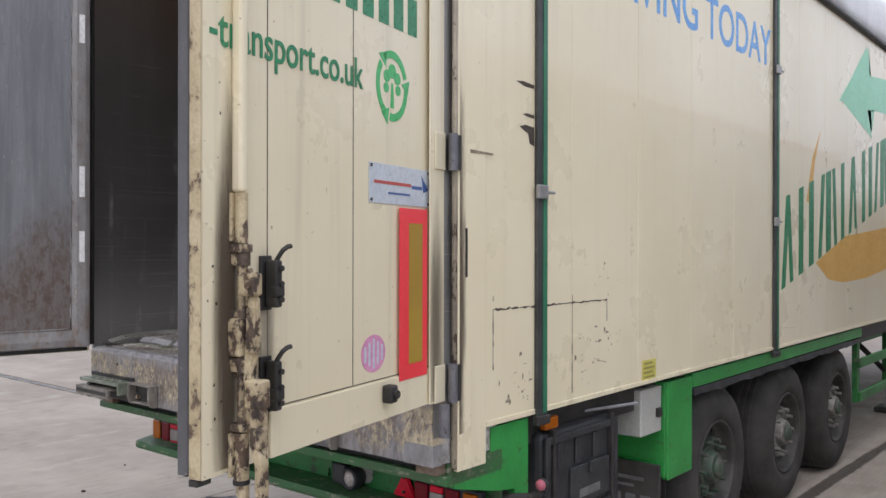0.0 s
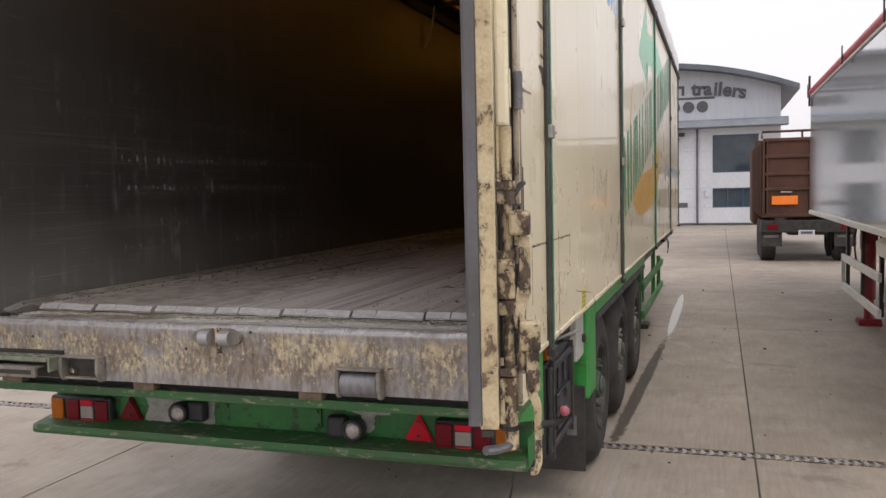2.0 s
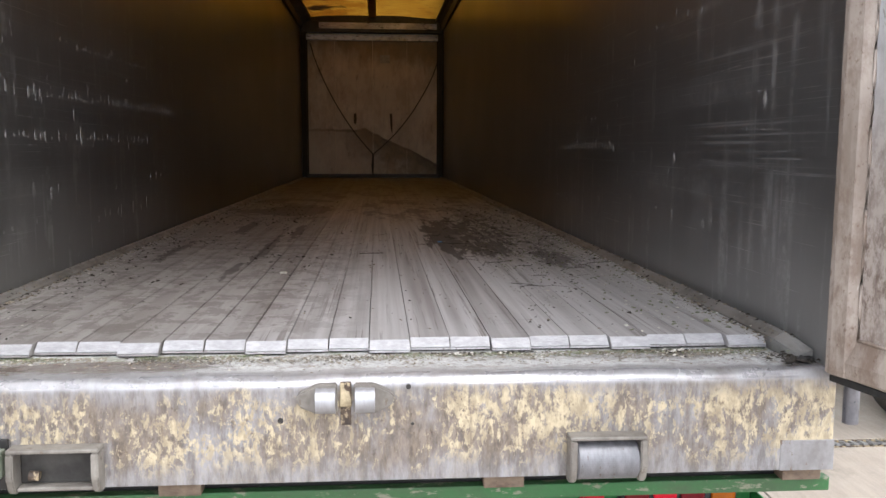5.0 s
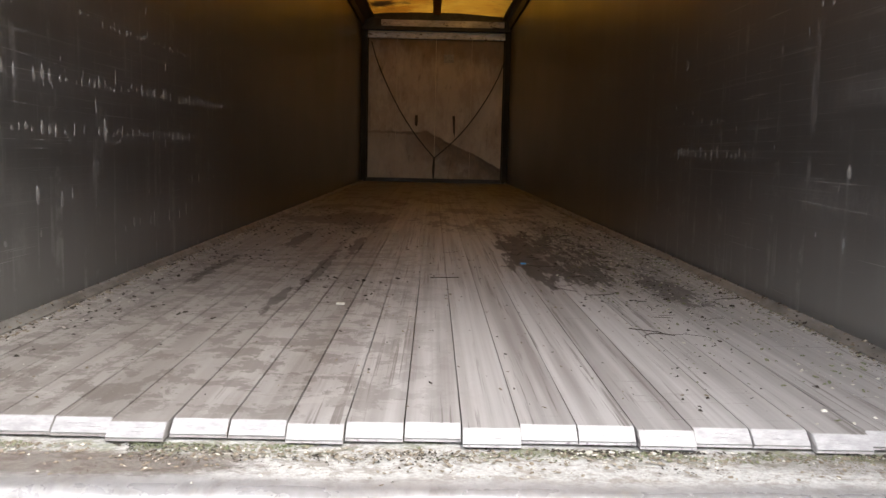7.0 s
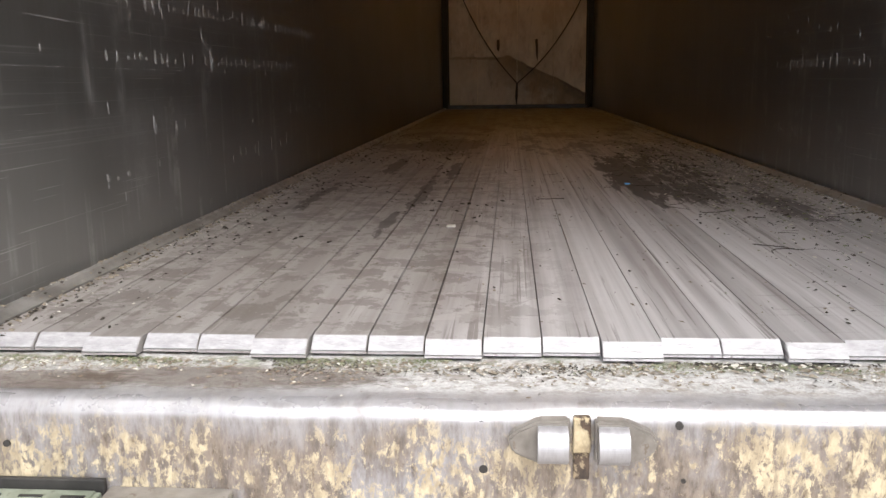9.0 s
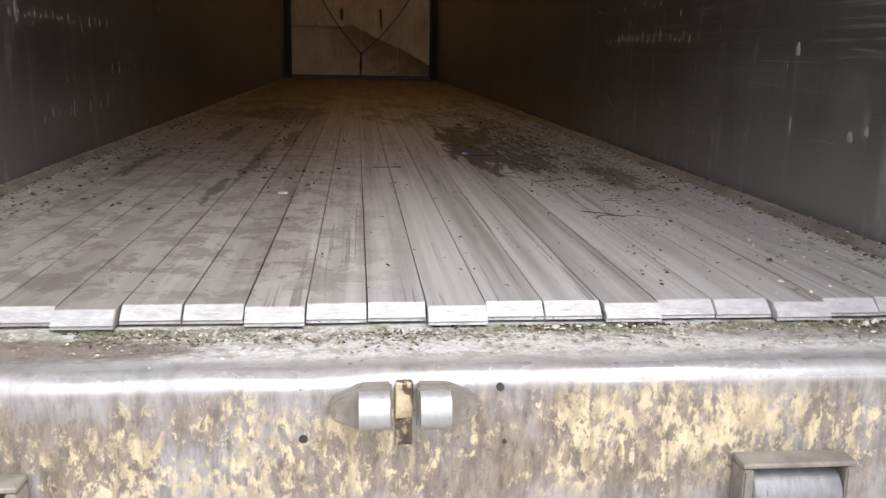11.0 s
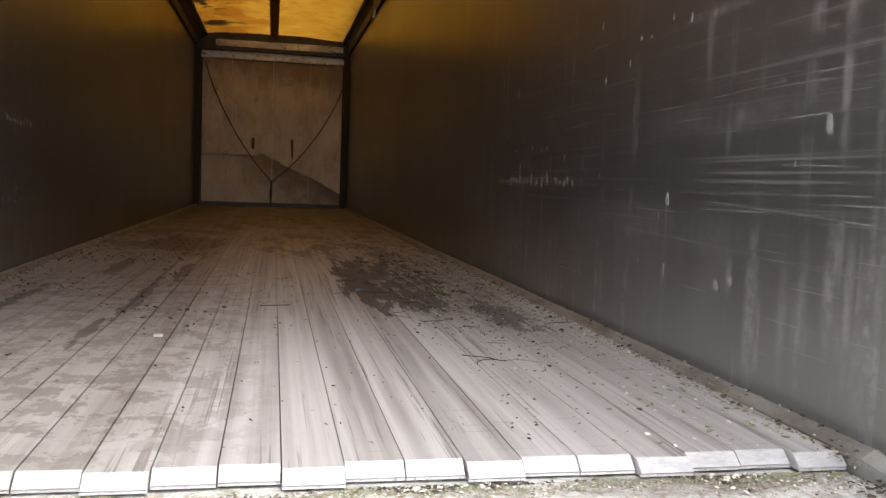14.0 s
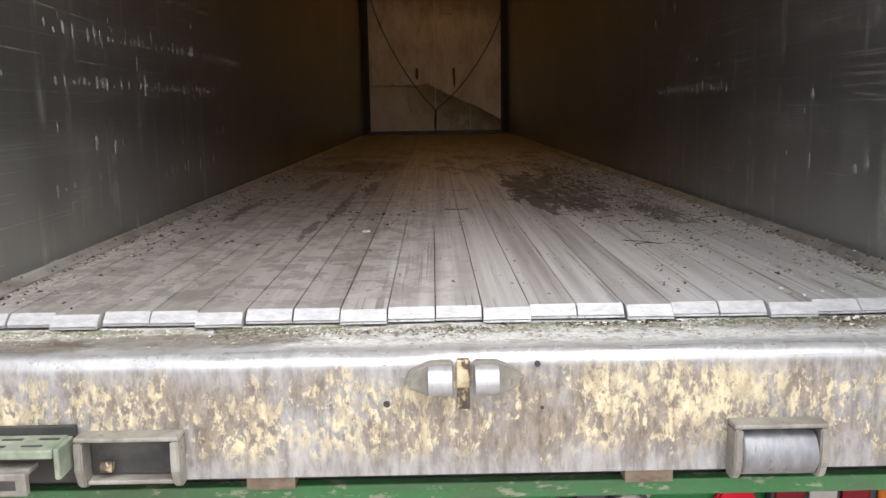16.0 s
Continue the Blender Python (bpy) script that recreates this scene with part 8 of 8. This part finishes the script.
# lower storey as piers between openings
openings = [(-1.75, -0.25, 0.0, 1.86), (-1.75, -0.22, 2.75, 4.3), (1.70, 3.78, 2.5, 4.3), (1.70, 3.78, 0.82, 1.76), (-6.0, -4.2, 2.75, 4.3), (-6.0, -4.2, 0.82, 1.76)]
cuts_x = sorted({-9.0, 4.75} | {v for o in openings for v in o[:2]})
cuts_z = sorted({0.0, 4.62} | {v for o in openings for v in o[2:]})
for xa, xb in zip(cuts_x, cuts_x[1:]):
    for za, zb in zip(cuts_z, cuts_z[1:]):
        mx, mz = (xa + xb) / 2, (za + zb) / 2
        if not any(o[0] < mx < o[1] and o[2] < mz < o[3] for o in openings):
            part("wall_panel", boxed((xa, xb), (BY, BY + 0.3), (za, zb)), CLADDING, hall, "white clad wall panel")
for k in range(5):
    for xa, xb in ((-0.2, 1.66), (3.82, 4.75), (-4.1, -1.8)):
        part("cladding_joint", boxed((xa, xb), (BY - 0.004, BY), (0.85 + 0.9 * k, 0.862 + 0.9 * k)), INK_GREY, hall)
xs = [-9.0 + 13.75 * k / 40 for k in range(41)]
bm = prism(bmesh.new(), [(xs[0], 4.6), (xs[-1], 4.6)] + [(x, roof_z(x) - 0.1) for x in reversed(xs)], 1, BY - 0.02, BY + 0.3)
part("gable", bm, GABLE, hall, "pale grey curved gable")
xs = [-9.6 + 15.1 * k / 40 for k in range(41)]
bm = prism(bmesh.new(), [(x, roof_z(x)) for x in xs] + [(x, roof_z(x) - 0.24) for x in reversed(xs)], 1, BY - 0.9, BY + 25)
part("roof", bm, ROOF_GREY, hall, "slate grey curved roof")
part("wall_side", boxed((4.45, 4.75), (BY + 0.3, BY + 25), (0, 6.4)), CLADDING, hall)
bm = prism(bmesh.new(), [(BY - 0.75, 4.66), (BY - 0.7, 4.9), (BY - 0.5, 5.02), (BY - 0.02, 5.05), (BY - 0.02, 4.62)], 0, -9.0, 5.05)
part("canopy", bm, CANOPY, hall, "grey rounded canopy band")
part("base_course", boxed((-9, 4.75), (BY - 0.03, BY - 0.001), (0, 0.09)), SIGN_GREY, hall)
for xa, xb, za, zb in openings:
    w = part("window" if za > 0.1 else "entrance", boxed((xa, xb), (BY + 0.12, BY + 0.14), (za, zb)), GLASS, hall, "dark glazing in a blue frame")
    bm = bmesh.new()
    for x in (xa, xb - 0.06):
        box(bm, (x, x + 0.06), (BY + 0.06, BY + 0.119), (za, zb))
    for z in (za, zb - 0.06):
        box(bm, (xa + 0.06, xb - 0.06), (BY + 0.06, BY + 0.119), (z, z + 0.06))
    if zb < 2:
        n = 3 if za > 0.1 else 2
        for k in range(1, n):
            x = xa + (xb - xa) * k / n
            box(bm, (x - 0.03, x + 0.03), (BY + 0.06, BY + 0.119), (za + 0.06, zb - 0.06))
        if za < 0.1:
            for z in (0.5, 0.95, 1.4):
                box(bm, ((xa + xb) / 2 + 0.03, xb - 0.06), (BY + 0.065, BY + 0.118), (z, z + 0.04))
    part("frame", bm, FRAME_BLUE, w, "dark blue frame")
part("downpipe", rodded((1.0, BY - 0.06, 0.05), (1.0, BY - 0.06, 4.6), 0.05), ROOF_GREY, hall, "grey downpipe")
part("flood_light", boxed((0.05, 0.42), (BY - 0.3, BY), (4.28, 4.45), 0.03), BLACK, hall, "dark wall lamp")
part("wall_sign", boxed((-0.1, 0.55), (BY - 0.03, BY), (0.85, 1.08), 0.01), SIGN_GREY, hall, "small dark wall sign")
part("meter_box", boxed((1.35, 1.58), (BY - 0.08, BY), (1.35, 1.72), 0.02), PLATE_BLUE, hall, "white wall box")
sign = part("sign_line", boxed((-4.2, 1.80), (BY - 0.06, BY - 0.021), (6.04, 6.14), 0.01), SIGN_GREY, hall, "dark grey company sign on the gable")
for x in (-0.06, 0.60, 1.24):
    part("disc", prism(bmesh.new(), [(x + 0.27 * math.cos(k * math.pi / 14), 5.67 + 0.27 * math.sin(k * math.pi / 14)) for k in range(28)], 1, BY - 0.06, BY - 0.021), SIGN_GREY, sign)


def sign_shape(x, kind):
    """Rounded block for one character of the sign, along a bowed line."""
    a = -0.035 * (x - 0.3) if x > 0.9 else 0.0
    z = 6.24 - 0.055 * max(0.0, x - 0.9) ** 2
    w, h = (0.16, 0.62) if kind == "l" else (0.46, 0.46)
    outer = [(0, 0), (w, 0), (w, h), (0, h)]
    bm = bmesh.new()
    if kind == "l":
        prism(bm, outer, 1, 0, 0.04)
    else:
        t = 0.13
        for px0, px1, pz0, pz1 in ((0, t, 0, h), (w - t, w, 0, h), (t, w - t, h - t, h), (t, w - t, 0, t if kind == "o" else 0.001)):
            if pz1 - pz0 > 0.01:
                prism(bm, [(px0, pz0), (px1, pz0), (px1, pz1), (px0, pz1)], 1, 0, 0.04)
    bmesh.ops.transform(bm, matrix=Matrix.Translation((x, BY - 0.062, z)) @ Matrix.Rotation(-a * 2.2, 4, "Y"), verts=bm.verts)
    part("sign_block", bm, SIGN_GREY, sign)


for x, kind in ((-3.9, "o"), (-3.3, "o"), (-2.6, "n"), (-1.9, "o"), (-1.2, "n"), (-0.62, "o"), (-0.05, "n")):
    sign_shape(x, kind)
for letter, x in zip("trailers", (0.74, 0.99, 1.29, 1.73, 1.93, 2.13, 2.55, 2.85)):
    z = 6.24 - 0.055 * max(0.0, x - 0.9) ** 2
    lean = 0.077 * max(0.0, x - 0.6)
    lettering(letter, 0.88, SIGN_GREY, "sign_letter", sign, Matrix.Translation((x, BY - 0.0615, z)) @ Matrix.Rotation(lean, 4, "Y") @ pose(0, 0, 0, 90, 0, 0), "", 0.02, 0.03)
